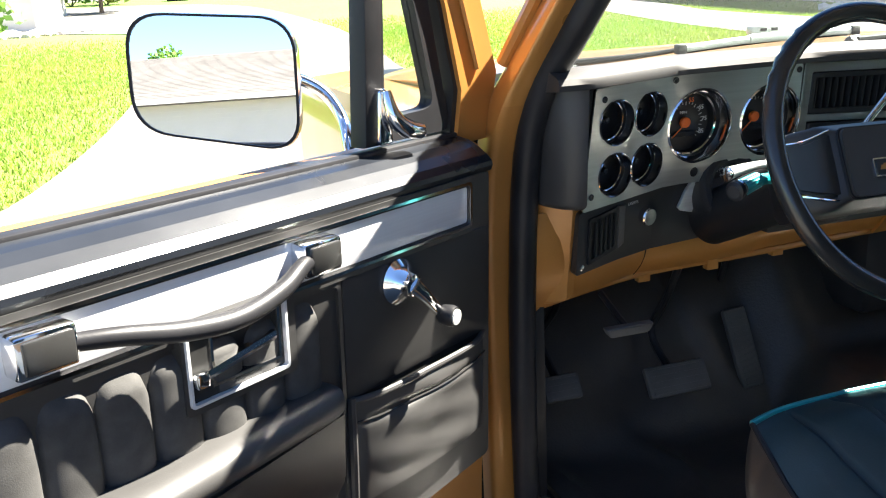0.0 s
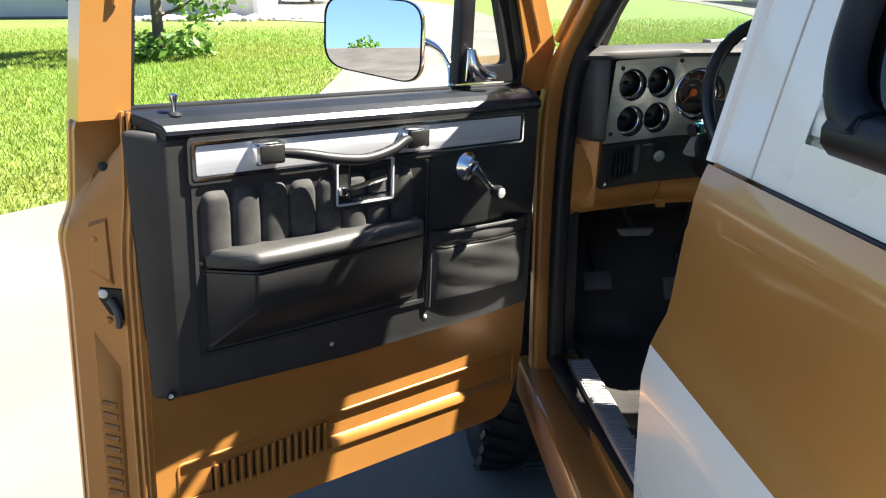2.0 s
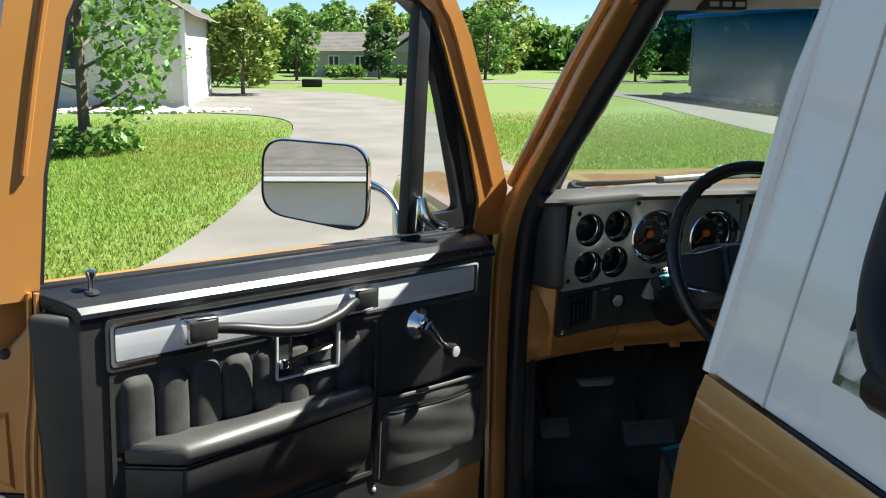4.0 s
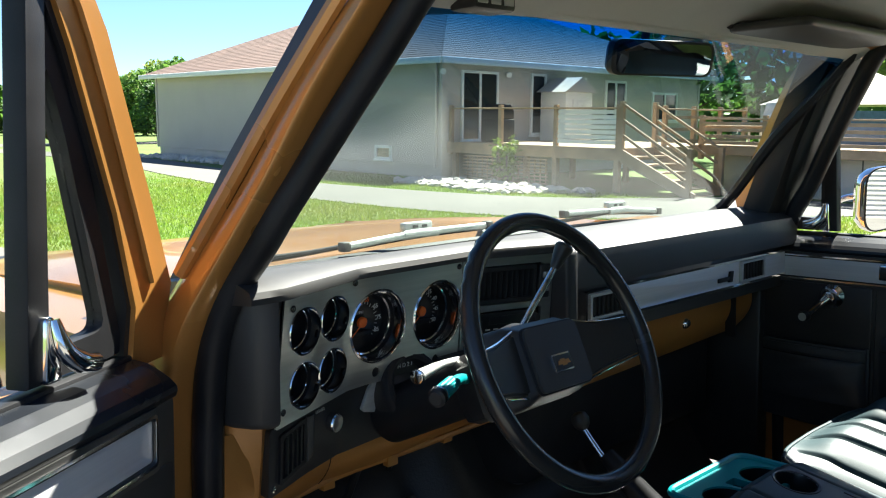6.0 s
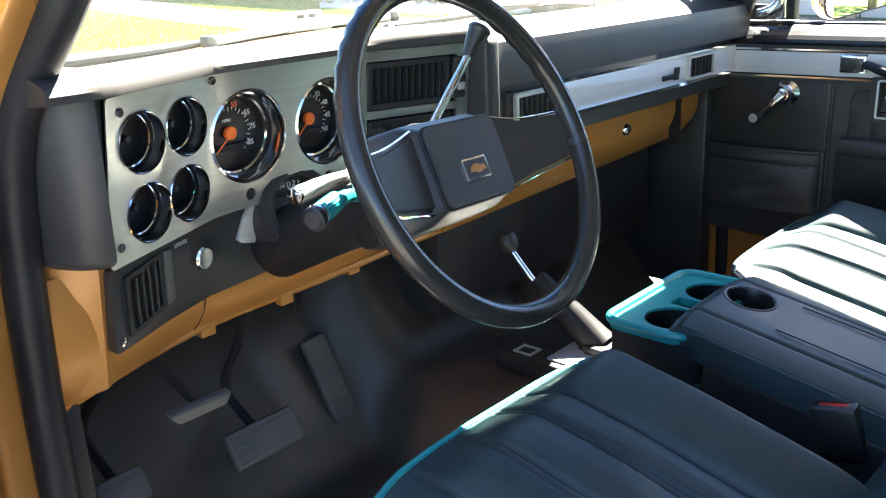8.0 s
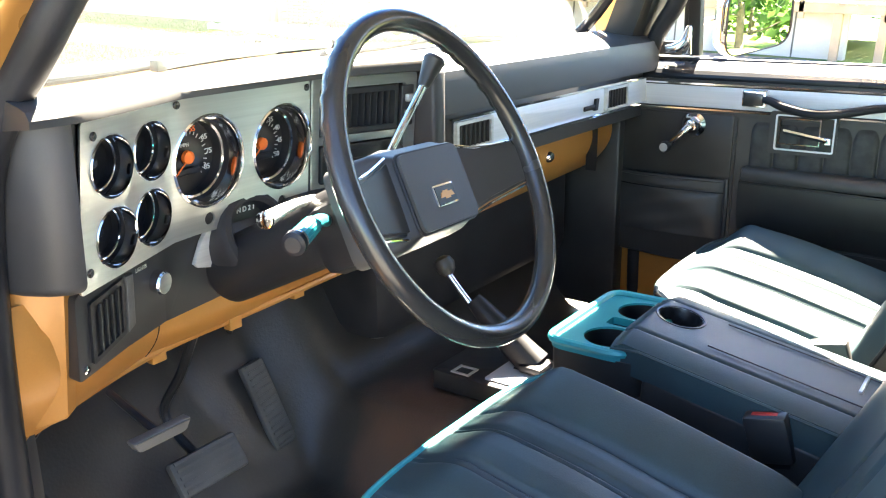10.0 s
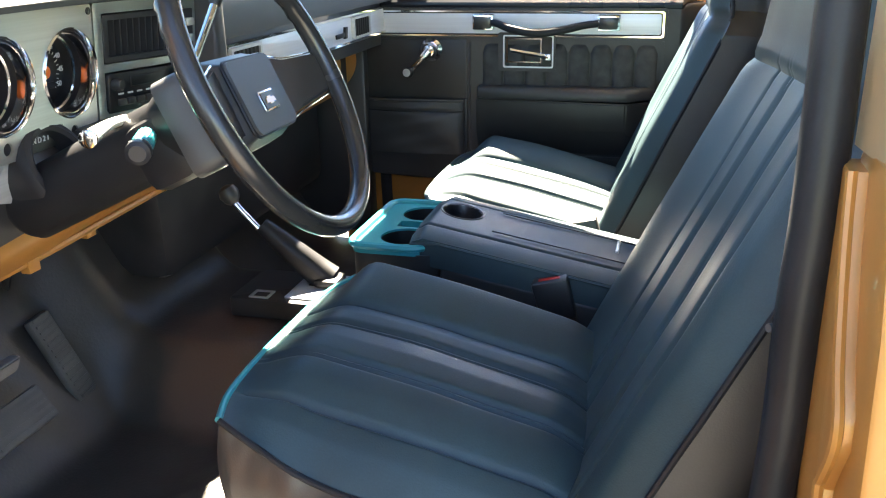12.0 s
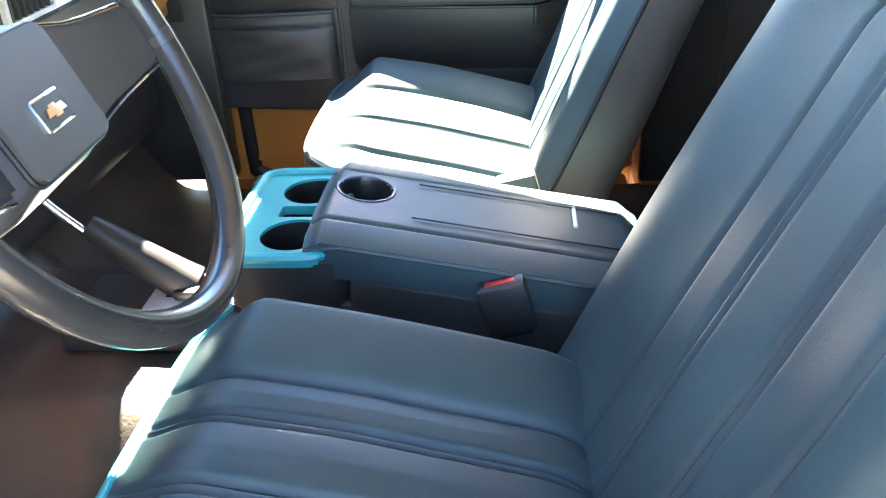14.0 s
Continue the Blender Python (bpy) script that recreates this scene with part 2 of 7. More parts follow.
def rounded(poly, r, steps=4):
    out = []
    n = len(poly)
    for i in range(n):
        p, a, b = Vector(poly[i]), Vector(poly[i - 1]), Vector(poly[(i + 1) % n])
        da, db = a - p, b - p
        k = min(r, da.length * 0.45, db.length * 0.45)
        s, e = p + da.normalized() * k, p + db.normalized() * k
        for j in range(steps + 1):
            t = j / steps
            q = s * (1 - t) ** 2 + p * 2 * t * (1 - t) + e * t ** 2
            out.append((q.x, q.y))
    return out


def rect(a0, a1, b0, b1):
    return [(a0, b0), (a1, b0), (a1, b1), (a0, b1)]


def ring(outer, inner, axis, lo, hi, bm=None, bev=0.0):
    """A plate of one outline with one hole of the same number of corners."""
    out = bm or bmesh.new()
    n = len(outer)
    v = [[out.verts.new(spot(axis, p, q, h)) for p, q in poly] for poly, h in ((outer, lo), (outer, hi), (inner, hi), (inner, lo))]
    fs = []
    for k in range(4):
        a, b = v[k], v[(k + 1) % 4]
        fs += [out.faces.new((a[i], b[i], b[(i + 1) % n], a[(i + 1) % n])) for i in range(n)]
    bmesh.ops.recalc_face_normals(out, faces=fs)
    return out


def curve_points(pts, steps=8):
    """A smooth line through points."""
    p = [Vector(q) for q in pts]
    out = []
    for i in range(len(p) - 1):
        a, b, c, d = p[max(i - 1, 0)], p[i], p[i + 1], p[min(i + 2, len(p) - 1)]
        for j in range(steps):
            t = j / steps
            out.append(0.5 * ((2 * b) + (c - a) * t + (2 * a - 5 * b + 4 * c - d) * t * t + (3 * b - a - 3 * c + d) * t ** 3))
    return out + [p[-1]]


def tube(pts, r, seg=10, bm=None, closed=False, flat=1.0, steps=6, smooth_=True):
    """A round bar along a line; r a number or one for each point."""
    out = bm or bmesh.new()
    line = curve_points(pts, steps) if smooth_ and len(pts) > 2 else [Vector(q) for q in pts]
    n = len(line)
    rs = [r] * n if not isinstance(r, (list, tuple)) else [float(np.interp(i / (n - 1), np.linspace(0, 1, len(r)), r)) for i in range(n)]
    rings, side = [], None
    for i, p in enumerate(line):
        d = (line[(i + 1) % n if closed else min(i + 1, n - 1)] - line[i - 1 if closed else max(i - 1, 0)]).normalized()
        if side is None:
            side = d.cross(Vector((0, 0, 1)) if abs(d.z) < 0.9 else Vector((0, 1, 0))).normalized()
        side = (side - d * side.dot(d)).normalized()
        up = side.cross(d)
        rings.append([out.verts.new(p + (side * math.cos(2 * math.pi * k / seg) * flat + up * math.sin(2 * math.pi * k / seg)) * rs[i]) for k in range(seg)])
    fs = []
    for i in range(n if closed else n - 1):
        a, b = rings[i], rings[(i + 1) % n]
        fs += [out.faces.new((a[k], a[(k + 1) % seg], b[(k + 1) % seg], b[k])) for k in range(seg)]
    if not closed:
        fs += [out.faces.new(rings[0]), out.faces.new(rings[-1])]
    bmesh.ops.recalc_face_normals(out, faces=fs)
    return out


def lathe(profile, centre, axis, seg=32, bm=None, cap=True):
    """A turned form: radius and height along an axis."""
    out = bm or bmesh.new()
    q = Vector((0, 0, 1)).rotation_difference(Vector(axis).normalized()).to_matrix()
    c = Vector(centre)
    rows = [[out.verts.new(c + q @ Vector((r * math.cos(2 * math.pi * k / seg), r * math.sin(2 * math.pi * k / seg), h))) for k in range(seg)] for r, h in profile]
    fs = []
    for a, b in zip(rows, rows[1:]):
        fs += [out.faces.new((a[k], a[(k + 1) % seg], b[(k + 1) % seg], b[k])) for k in range(seg)]
    if cap:
        fs += [out.faces.new(rows[0]), out.faces.new(rows[-1])]
    bmesh.ops.recalc_face_normals(out, faces=fs)
    return out


def sheet(f, nu, nv, bm=None, closed_u=False):
    """A surface f(u, v), u and v from 0 to 1."""
    out = bm or bmesh.new()
    g = [[out.verts.new(f(i / nu, j / nv)) for j in range(nv + 1)] for i in range(nu + (0 if closed_u else 1))]
    m = len(g)
    fs = [out.faces.new((g[i][j], g[(i + 1) % m][j], g[(i + 1) % m][j + 1], g[i][j + 1])) for i in range(nu) for j in range(nv)]
    bmesh.ops.recalc_face_normals(out, faces=fs)
    return out


def loft(rings_, bm=None, caps=True, closed=True):
    out = bm or bmesh.new()
    vs = [[out.verts.new(p) for p in rg] for rg in rings_]
    n = len(vs[0])
    fs = []
    for a, b in zip(vs, vs[1:]):
        fs += [out.faces.new((a[k], a[(k + 1) % n], b[(k + 1) % n], b[k])) for k in range(n if closed else n - 1)]
    if caps and closed:
        fs += [out.faces.new(vs[0]), out.faces.new(vs[-1])]
    bmesh.ops.recalc_face_normals(out, faces=fs)
    return out


def thicken(bm, t):
    """Gives a sheet a thickness against its normals."""
    bm.normal_update()
    bmesh.ops.solidify(bm, geom=list(bm.faces), thickness=t)
    return bm


def holed(outer, holes, axis, lo, hi):
    """A plate with round or shaped holes."""
    bm = bmesh.new()
    es = []
    for poly in (outer, *holes):
        vs = [bm.verts.new(spot(axis, a, b, lo)) for a, b in poly]
        es += [bm.edges.new((vs[i], vs[(i + 1) % len(vs)])) for i in range(len(vs))]
    bmesh.ops.triangle_fill(bm, edges=es, use_beauty=True, use_dissolve=False)
    bmesh.ops.recalc_face_normals(bm, faces=bm.faces)
    ex = bmesh.ops.extrude_face_region(bm, geom=list(bm.faces))
    bmesh.ops.translate(bm, verts=[v for v in ex["geom"] if isinstance(v, bmesh.types.BMVert)], vec=Vector(spot(axis, 0, 0, hi - lo)))
    bmesh.ops.recalc_face_normals(bm, faces=bm.faces)
    return bm


def circle(a, b, r, n=40):
    return [(a + r * math.cos(2 * math.pi * k / n), b + r * math.sin(2 * math.pi * k / n)) for k in range(n)]


def words(name, text, size, m, material, parent, depth=0.0006):
    cu = bpy.data.curves.new(name, "FONT")
    cu.body, cu.size, cu.extrude, cu.align_x, cu.align_y = text, size, depth, "CENTER", "CENTER"
    tmp = bpy.data.objects.new(name, cu)
    me = bpy.data.meshes.new_from_object(tmp)
    bpy.data.objects.remove(tmp)
    me.materials.clear()
    me.materials.append(material)
    me.transform(Matrix.Translation(-BASES.get(parent.name, Vector())) @ m)
    ob = new(name, me)
    ob.parent = parent
    return ob


def gauss(x, w):
    return math.exp(-(x / w) ** 2)


def smoothstep(a, b, x):
    t = min(1, max(0, (x - a) / (b - a)))
    return t * t * (3 - 2 * t)


# ---- the truck's body ----
def truck_wheel(t, s, wy):
    """A steel wheel with a lugged tyre."""
    wx, wz_ = s * 0.895 if wy > 0 else s * 0.80, 0.42 - 0.04 * wy
    w = part("wheel", lathe([(0.10, -0.05), (0.16, -0.09), (0.20, -0.10), (0.205, 0.10), (0.16, 0.09), (0.10, 0.06)], (wx, wy, wz_), (s, 0, 0), 32), STEEL, t)
    part("tyre", lathe([(0.205, -0.11), (0.30, -0.13), (0.37, -0.125), (0.40, -0.10), (0.405, 0), (0.40, 0.10), (0.37, 0.125), (0.30, 0.13), (0.205, 0.11)], (wx, wy, wz_), (s, 0, 0), 48, cap=False), RUBBER, w)
    lug = bmesh.new()
    for k in range(36):
        a = 2 * math.pi * k / 36
        for side in (-1, 1):
            box(-0.05, 0.05, -0.014, 0.014, -0.012, 0.012, 0, lug)
            lug.verts.ensure_lookup_table()
            m = Matrix.Translation((wx + side * 0.075, wy + 0.405 * math.sin(a + side * 0.05), wz_ + 0.405 * math.cos(a + side * 0.05))) @ Matrix.Rotation(-a, 4, "X") @ Matrix.Rotation(side * 0.4, 4, "Z")
            bmesh.ops.transform(lug, matrix=m, verts=lug.verts[-8:])
    part("tread", lug, RUBBER, w, smooth=False)


def body():
    t = thing("utility_truck", (0, -0.3, 0.55), "gold and white two-tone utility truck body with a white hardtop", "truck")
    # hood, cowl and fenders
    def hood(u, v):
        x = (u - 0.5) * 1.56
        y = 0.42 + v * 1.35
        z = 1.325 - 0.075 * v * v - 0.05 * (abs(u - 0.5) * 2) ** 4 + 0.018 * smoothstep(0.30, 0.36, abs(u - 0.5)) * (1 - v * 0.4) - 0.01 * v
        return x, y, z
    part("hood", thicken(sheet(hood, 40, 24), 0.02), GOLD, t)
    part("cowl", box(-0.80, 0.80, 0.26, 0.43, 1.26, 1.325, 0.008), GOLD, t)
    for s in (-1, 1):
        def fender(u, v, s=s):
            y = 0.12 + v * 1.75
            a = u * 1.0
            x = 0.76 + 0.20 * math.sin(min(1, a * 2.2) * math.pi / 2)
            z = 1.29 - 0.055 * v - 0.62 * max(0, a - 0.30) - 0.05 * a
            return s * x, y, z
        bm = thicken(sheet(fender, 20, 30), 0.012)
        part("fender", bm, GOLD, t)
        part("inner_fender", box(s * 0.60 if s > 0 else -0.74, s * 0.74 if s > 0 else -0.60, 0.45, 1.75, 0.75, 1.24, 0.01), RUBBER, t)
        for wy in (0.70, -2.02):
            truck_wheel(t, s, wy)
        # hinge pillar, A pillar, sill
        stations = ((0.048, 0.15, 0.928, 0.850, 0.56), (0.046, 0.15, 0.928, 0.850, 0.95), (0.042, 0.15, 0.926, 0.846, 1.14), (0.028, 0.14, 0.920, 0.835, 1.25), (0.0, 0.115, 0.908, 0.820, 1.325), (-0.035, 0.07, 0.886, 0.805, 1.39), (-0.105, -0.012, 0.845, 0.765, 1.51), (-0.165, -0.085, 0.812, 0.735, 1.62), (-0.245, -0.185, 0.767, 0.69, 1.745), (-0.285, -0.225, 0.745, 0.67, 1.80))
        lines = []
        for y0, y1, xo, xi, z in stations:
            y0 += 0.03 if s > 0 else 0
            lines.append([(*q, z) for q in rounded([(s * xo, y0), (s * (xo + 0.003), (y0 + y1) / 2), (s * (xo - 0.02), y1), (s * xi, y1 + 0.01), (s * xi, y0 + 0.012)], 0.016, 3)])
        rails = [curve_points([lines[k][j] for k in range(len(lines))], 3) for j in range(len(lines[0]))]
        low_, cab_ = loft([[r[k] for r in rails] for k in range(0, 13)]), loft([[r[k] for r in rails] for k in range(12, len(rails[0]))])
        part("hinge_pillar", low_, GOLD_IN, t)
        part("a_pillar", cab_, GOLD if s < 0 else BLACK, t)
        dr = tube([(s * 0.892, 0.035, 1.385), (s * 0.853, -0.045, 1.51), (s * 0.818, -0.115, 1.62), (s * 0.774, -0.205, 1.75), (s * 0.757, -0.27, 1.808), (s * 0.752, -0.36, 1.825), (s * 0.752, -0.95, 1.835)], 0.011, 8)
        part("drip_rail", dr, GOLD, t)
        seal = tube([(s * 0.876, 0.028, 0.62), (s * 0.873, 0.034, 1.0), (s * 0.857, 0.018, 1.29), (s * 0.820, -0.060, 1.43), (s * 0.778, -0.125, 1.54), (s * 0.732, -0.200, 1.66), (s * 0.702, -0.265, 1.748), (s * 0.695, -0.36, 1.772), (s * 0.70, -0.80, 1.785), (s * 0.735, -0.860, 1.70), (s * 0.790, -0.863, 1.30), (s * 0.797, -0.860, 1.15), (s * 0.80, -0.858, 1.0), (s * 0.805, -0.835, 0.72), (s * 0.82, -0.74, 0.61), (s * 0.85, -0.40, 0.585), (s * 0.866, -0.03, 0.588)], [0.022] * 7 + [0.018] * 2 + [0.0180] * 5 + [0.018] * 3 + [0.022], 10, closed=True, steps=5)
        part("weatherstrip", seal, RUBBER, t, "black rubber weatherstrip round the door opening")
        sill = part("rocker", box(*sorted((s * 0.95, s * 0.80)), -0.86, 0.16, 0.46, 0.575, 0.015), GOLD, t)
        # scuff plate with ribs
        part("sill_flange", box(*sorted((s * 0.872, s * 0.80)), -0.86, 0.10, 0.56, 0.598, 0.008), GOLD, sill)
        part("scuff_plate", box(*sorted((s * 0.845, s * 0.792)), -0.80, 0.02, 0.600, 0.616, 0.002), SCUFF, sill, "ribbed aluminium scuff plate")
        ribs = bmesh.new()
        for k in range(52):
            box(*sorted((s * 0.840, s * 0.797)), -0.78 + k * 0.0152, -0.773 + k * 0.0152, 0.616, 0.619, 0, ribs)
        part("scuff_rib", ribs, SCUFF, sill, smooth=False)
        # garnish on the inner side of the A pillar
        g = []
        wide = ((0.035, 0.12, 0.80, 1.33), (-0.06, 0.02, 0.745, 1.54), (-0.18, -0.10, 0.685, 1.755))
        for y0, y1, x, z in wide if s > 0 else ((0.09, 0.24, s * 0.79, 1.33), (-0.02, 0.12, s * 0.735, 1.54), (-0.15, -0.03, s * 0.675, 1.755)):
            g.append([(x + s * 0.03, y0, z), (x - s * 0.012, y0 + 0.01, z), (x - s * 0.022, (y0 + y1) / 2, z), (x - s * 0.016, y1, z), (x + s * 0.03, y1, z)])
        part("pillar_garnish", loft(g), BLACK, t)
        # B pillar, quarter and hardtop
        q = []
        for z, xo, y in ((0.50, 0.925, -0.86), (0.62, 0.95, -0.865), (0.84, 0.965, -0.885), (1.00, 0.968, -0.895), (1.05, 0.958, -0.897), (1.09, 0.940, -0.90), (1.25, 0.918, -0.905), (1.283, 0.905, -0.905)):
            q.append((z, xo, y))
        def quarter(u, v, s=s):
            z = 0.50 + u * 0.783
            xo = float(np.interp(z, [a[0] for a in q], [a[1] for a in q]))
            y = float(np.interp(z, [a[0] for a in q], [a[2] for a in q]))
            return s * xo, y - 0.012 - v * 1.9, z
        bm = thicken(sheet(quarter, 36, 6), 0.03)
        for f in bm.faces:
            c = f.calc_center_median()
            f.material_index = 1 if c.z < 1.035 else 0
        part("quarter_panel", bm, (GOLD, WHITE), t, "gold rear quarter panel with a white lower half")
        part("belt_moulding", box(*sorted((s * 0.890, s * 0.9015)), -2.8, -1.06, 1.2785, 1.284, 0.002), RUBBER, t)
        jamb = prism([(s * 0.79, 0.56), (s * 0.938, 0.56), (s * 0.938, 1.05), (s * 0.920, 1.19), (s * 0.886, 1.285), (s * 0.79, 1.285)], "y", -0.99, -0.886 if s < 0 else -0.882, 0.010)
        jp = part("b_pillar", jamb, GOLD_IN, t, "gold B pillar with a rubber plug and a striker")
        if s < 0:
            crease = [(-0.915, 0.60), (-0.908, 0.85), (-0.897, 0.954), (-0.883, 1.013), (-0.873, 1.050), (-0.879, 1.062), (-0.902, 1.100), (-0.900, 1.124), (-0.878, 1.152), (-0.846, 1.220), (-0.831, 1.272)]
            part("jamb_flange", prism([(-0.792, 0.60)] + crease + [(-0.792, 1.272)], "y", -0.90, -0.874, 0.004, seg=2), GOLD_IN, jp)
            part("flange_bead", tube([(a + 0.002, -0.876, b) for a, b in crease], 0.0042, 8, steps=3), GOLD_IN, jp)
            part("plug", lathe([(0.0130, 0), (0.0130, 0.002), (0.010, 0.0045), (0.003, 0.005)], (-0.842, -0.874, 0.986), (0, 1, 0), 22), RUBBER, jp, "black rubber plug")
            part("plug", lathe([(0.0130, 0), (0.0130, 0.001), (0.010, 0.002), (0.003, 0.002)], (-0.905, -0.886, 1.030), (0, 1, 0), 22), GOLD_IN, jp)
            part("striker", lathe([(0.014, 0), (0.014, 0.006), (0.007, 0.008), (0.007, 0.04), (0.013, 0.042), (0.013, 0.05), (0.006, 0.052)], (-0.926, -0.876, 0.965), (0.05, 1, 0), 18), CHROME, jp)
        if s > 0:
            part("pillar_trim", box(0.765, 0.788, -1.03, -0.875, 0.62, 1.285, 0.008), BLACK, jp)
        top = []
        for z, xo, y in ((1.285, 0.897, -0.906), (1.40, 0.87, -0.91), (1.53, 0.838, -0.915), (1.70, 0.80, -0.922), (1.82, 0.745, -0.935)):
            top.append((z, xo, y))
        def tops(u, v, s=s):
            z = 1.285 + u * 0.535
            xo = float(np.interp(z, [a[0] for a in top], [a[1] for a in top]))
            y = float(np.interp(z, [a[0] for a in top], [a[2] for a in top]))
            return s * xo, y - v, z
        for a, b in ((0.0, 0.212), (1.55, 1.9)):
            part("hardtop_side", thicken(sheet(lambda u, v, a=a, b=b: tops(u, a + (b - a) * v), 16, 6), 0.03), WHITE, t)
        for a, b in ((0.0, 0.125), (0.86, 1.0)):
            part("hardtop_rail", thicken(sheet(lambda u, v, a=a, b=b: tops(a + (b - a) * u, 0.212 + 1.338 * v), 5, 12), 0.03), WHITE, t)
        part("quarter_glass", thicken(sheet(lambda u, v: tops(0.10 + 0.80 * u, 0.20 + 1.37 * v), 8, 8), 0.005), TINT, t, "dark tinted quarter window glass")
        fr = [tops(b / 0.535, a) for a, b in rounded(rect(0.226, 1.53, 0.073, 0.455), 0.115, 8)]
        part("hardtop_corner", thicken(sheet(lambda u, v: tops(0.118 + 0.075 * u, 0.205 + 0.042 * v), 3, 3), 0.03), WHITE, t)
        part("window_gasket", tube(fr, 0.024, 10, closed=True, steps=2), RUBBER, t)
        part("hardtop_joint", thicken(sheet(lambda u, v: Vector(tops(u, 0.116 + 0.003 * v)) + Vector((s * 0.0015, 0, 0)), 12, 1), 0.004), BLOCKWALL, t)
        lip = tube([tops(0.0, 0.010), tops(0.3, 0.010), tops(0.6, 0.010), tops(0.97, 0.010)], 0.011, 8)
        part("hardtop_lip", lip, WHITE, t)
        # upper B pillar between the weatherstrip and the hardtop
        post_u = []
        for z, xi, y in ((1.280, 0.782, -0.884), (1.40, 0.768, -0.888), (1.53, 0.752, -0.893), (1.70, 0.728, -0.900), (1.80, 0.695, -0.905)):
            xo = float(np.interp(z, [a[0] for a in top], [a[1] for a in top])) - 0.012
            post_u.append([(s * xi, y, z), (s * xo, y - 0.010, z), (s * xo, y - 0.085, z), (s * xi, y - 0.085, z)])
        part("upper_b_pillar", loft(post_u), TAN, t, "tan painted upper pillar")
        part("quarter_trim", box(*sorted((s * 0.80, s * 0.86)), -2.75, -0.98, 0.62, 1.27, 0.02), BLACK, t)
    # roof and headliner
    def roof(u, v):
        x = (u - 0.5) * 1.50
        y = -0.20 - v * 2.6
        return x, y, 1.865 - 0.05 * (abs(u - 0.5) * 2) ** 3 - 0.06 * gauss(v, 0.06)
    part("roof", thicken(sheet(roof, 24, 24), 0.03), GOLD, t)
    def liner(u, v):
        x = (u - 0.5) * 1.42
        y = -0.165 - v * 0.95
        return x, y, 1.80 - 0.03 * (abs(u - 0.5) * 2) ** 4 - 0.05 * gauss(v, 0.07)
    part("headliner", thicken(sheet(liner, 24, 16), 0.012), LINER, t)
    part("rear_headliner", box(-0.74, 0.74, -2.75, -1.13, 1.795, 1.815, 0.005), LINER, t)
    part("header_rail", box(-0.70, 0.70, -0.185, -0.145, 1.738, 1.79, 0.012), LINER, t)
    part("tailgate", box(-0.90, 0.90, -2.83, -2.78, 0.55, 1.28, 0.01), GOLD, t)
    part("rear_glass_surround", ring(rect(-0.85, 0.85, 1.28, 1.83), rect(-0.66, 0.66, 1.36, 1.76), "y", -2.82, -2.78), WHITE, t)
    part("nose_panel", box(-0.93, 0.93, 1.76, 1.80, 0.62, 1.20, 0.02), GOLD, t)
    part("underbody", box(-0.78, 0.78, -2.78, 1.70, 0.47, 0.55, 0.01), RUBBER, t)
    part("firewall", box(-0.86, 0.86, 0.40, 0.43, 0.60, 1.30), RUBBER, t)
    # windshield: laminated glass with a blue shade band
    def shield(u, v):
        x = (u - 0.5) * 2 * (0.775 - 0.115 * v)
        bow = 0.06 * (abs(u - 0.5) * 2) ** 2.5
        return x, 0.265 - 0.425 * v - bow, 1.335 + 0.425 * v
    m = glass("windshield glass", (0.90, 0.95, 0.93))
    n = m.node_tree
    tc, sep, mr, mx = (n.nodes.new("ShaderNode" + k) for k in ("TexCoord", "SeparateXYZ", "MapRange", "Mix"))
    mx.data_type = "RGBA"
    mx.inputs[6].default_value, mx.inputs[7].default_value = (0.84, 0.89, 0.87, 1), (0.05, 0.29, 0.58, 1)
    n.links.new(tc.outputs["Object"], sep.inputs[0])
    n.links.new(sep.outputs[2], mr.inputs[0])
    mr.inputs[1].default_value, mr.inputs[2].default_value = 1.62 - 0.55, 1.735 - 0.55
    n.links.new(mr.outputs[0], mx.inputs[0])
    n.links.new(mx.outputs[2], n.nodes["Transparent BSDF"].inputs[0])
    g = part("windshield", thicken(sheet(shield, 24, 14), 0.005), m, t, "clear windshield with a blue shade band along its top")
    g.visible_shadow = False
    edge = [shield(0, 0), shield(0.25, 0), shield(0.5, 0), shield(0.75, 0), shield(1, 0), shield(1, 0.5), shield(1, 1), shield(0.75, 1), shield(0.5, 1), shield(0.25, 1), shield(0, 1), shield(0, 0.5)]
    part("windshield_gasket", tube(edge, 0.015, 8, closed=True, steps=5), RUBBER, t)
    return t


body()


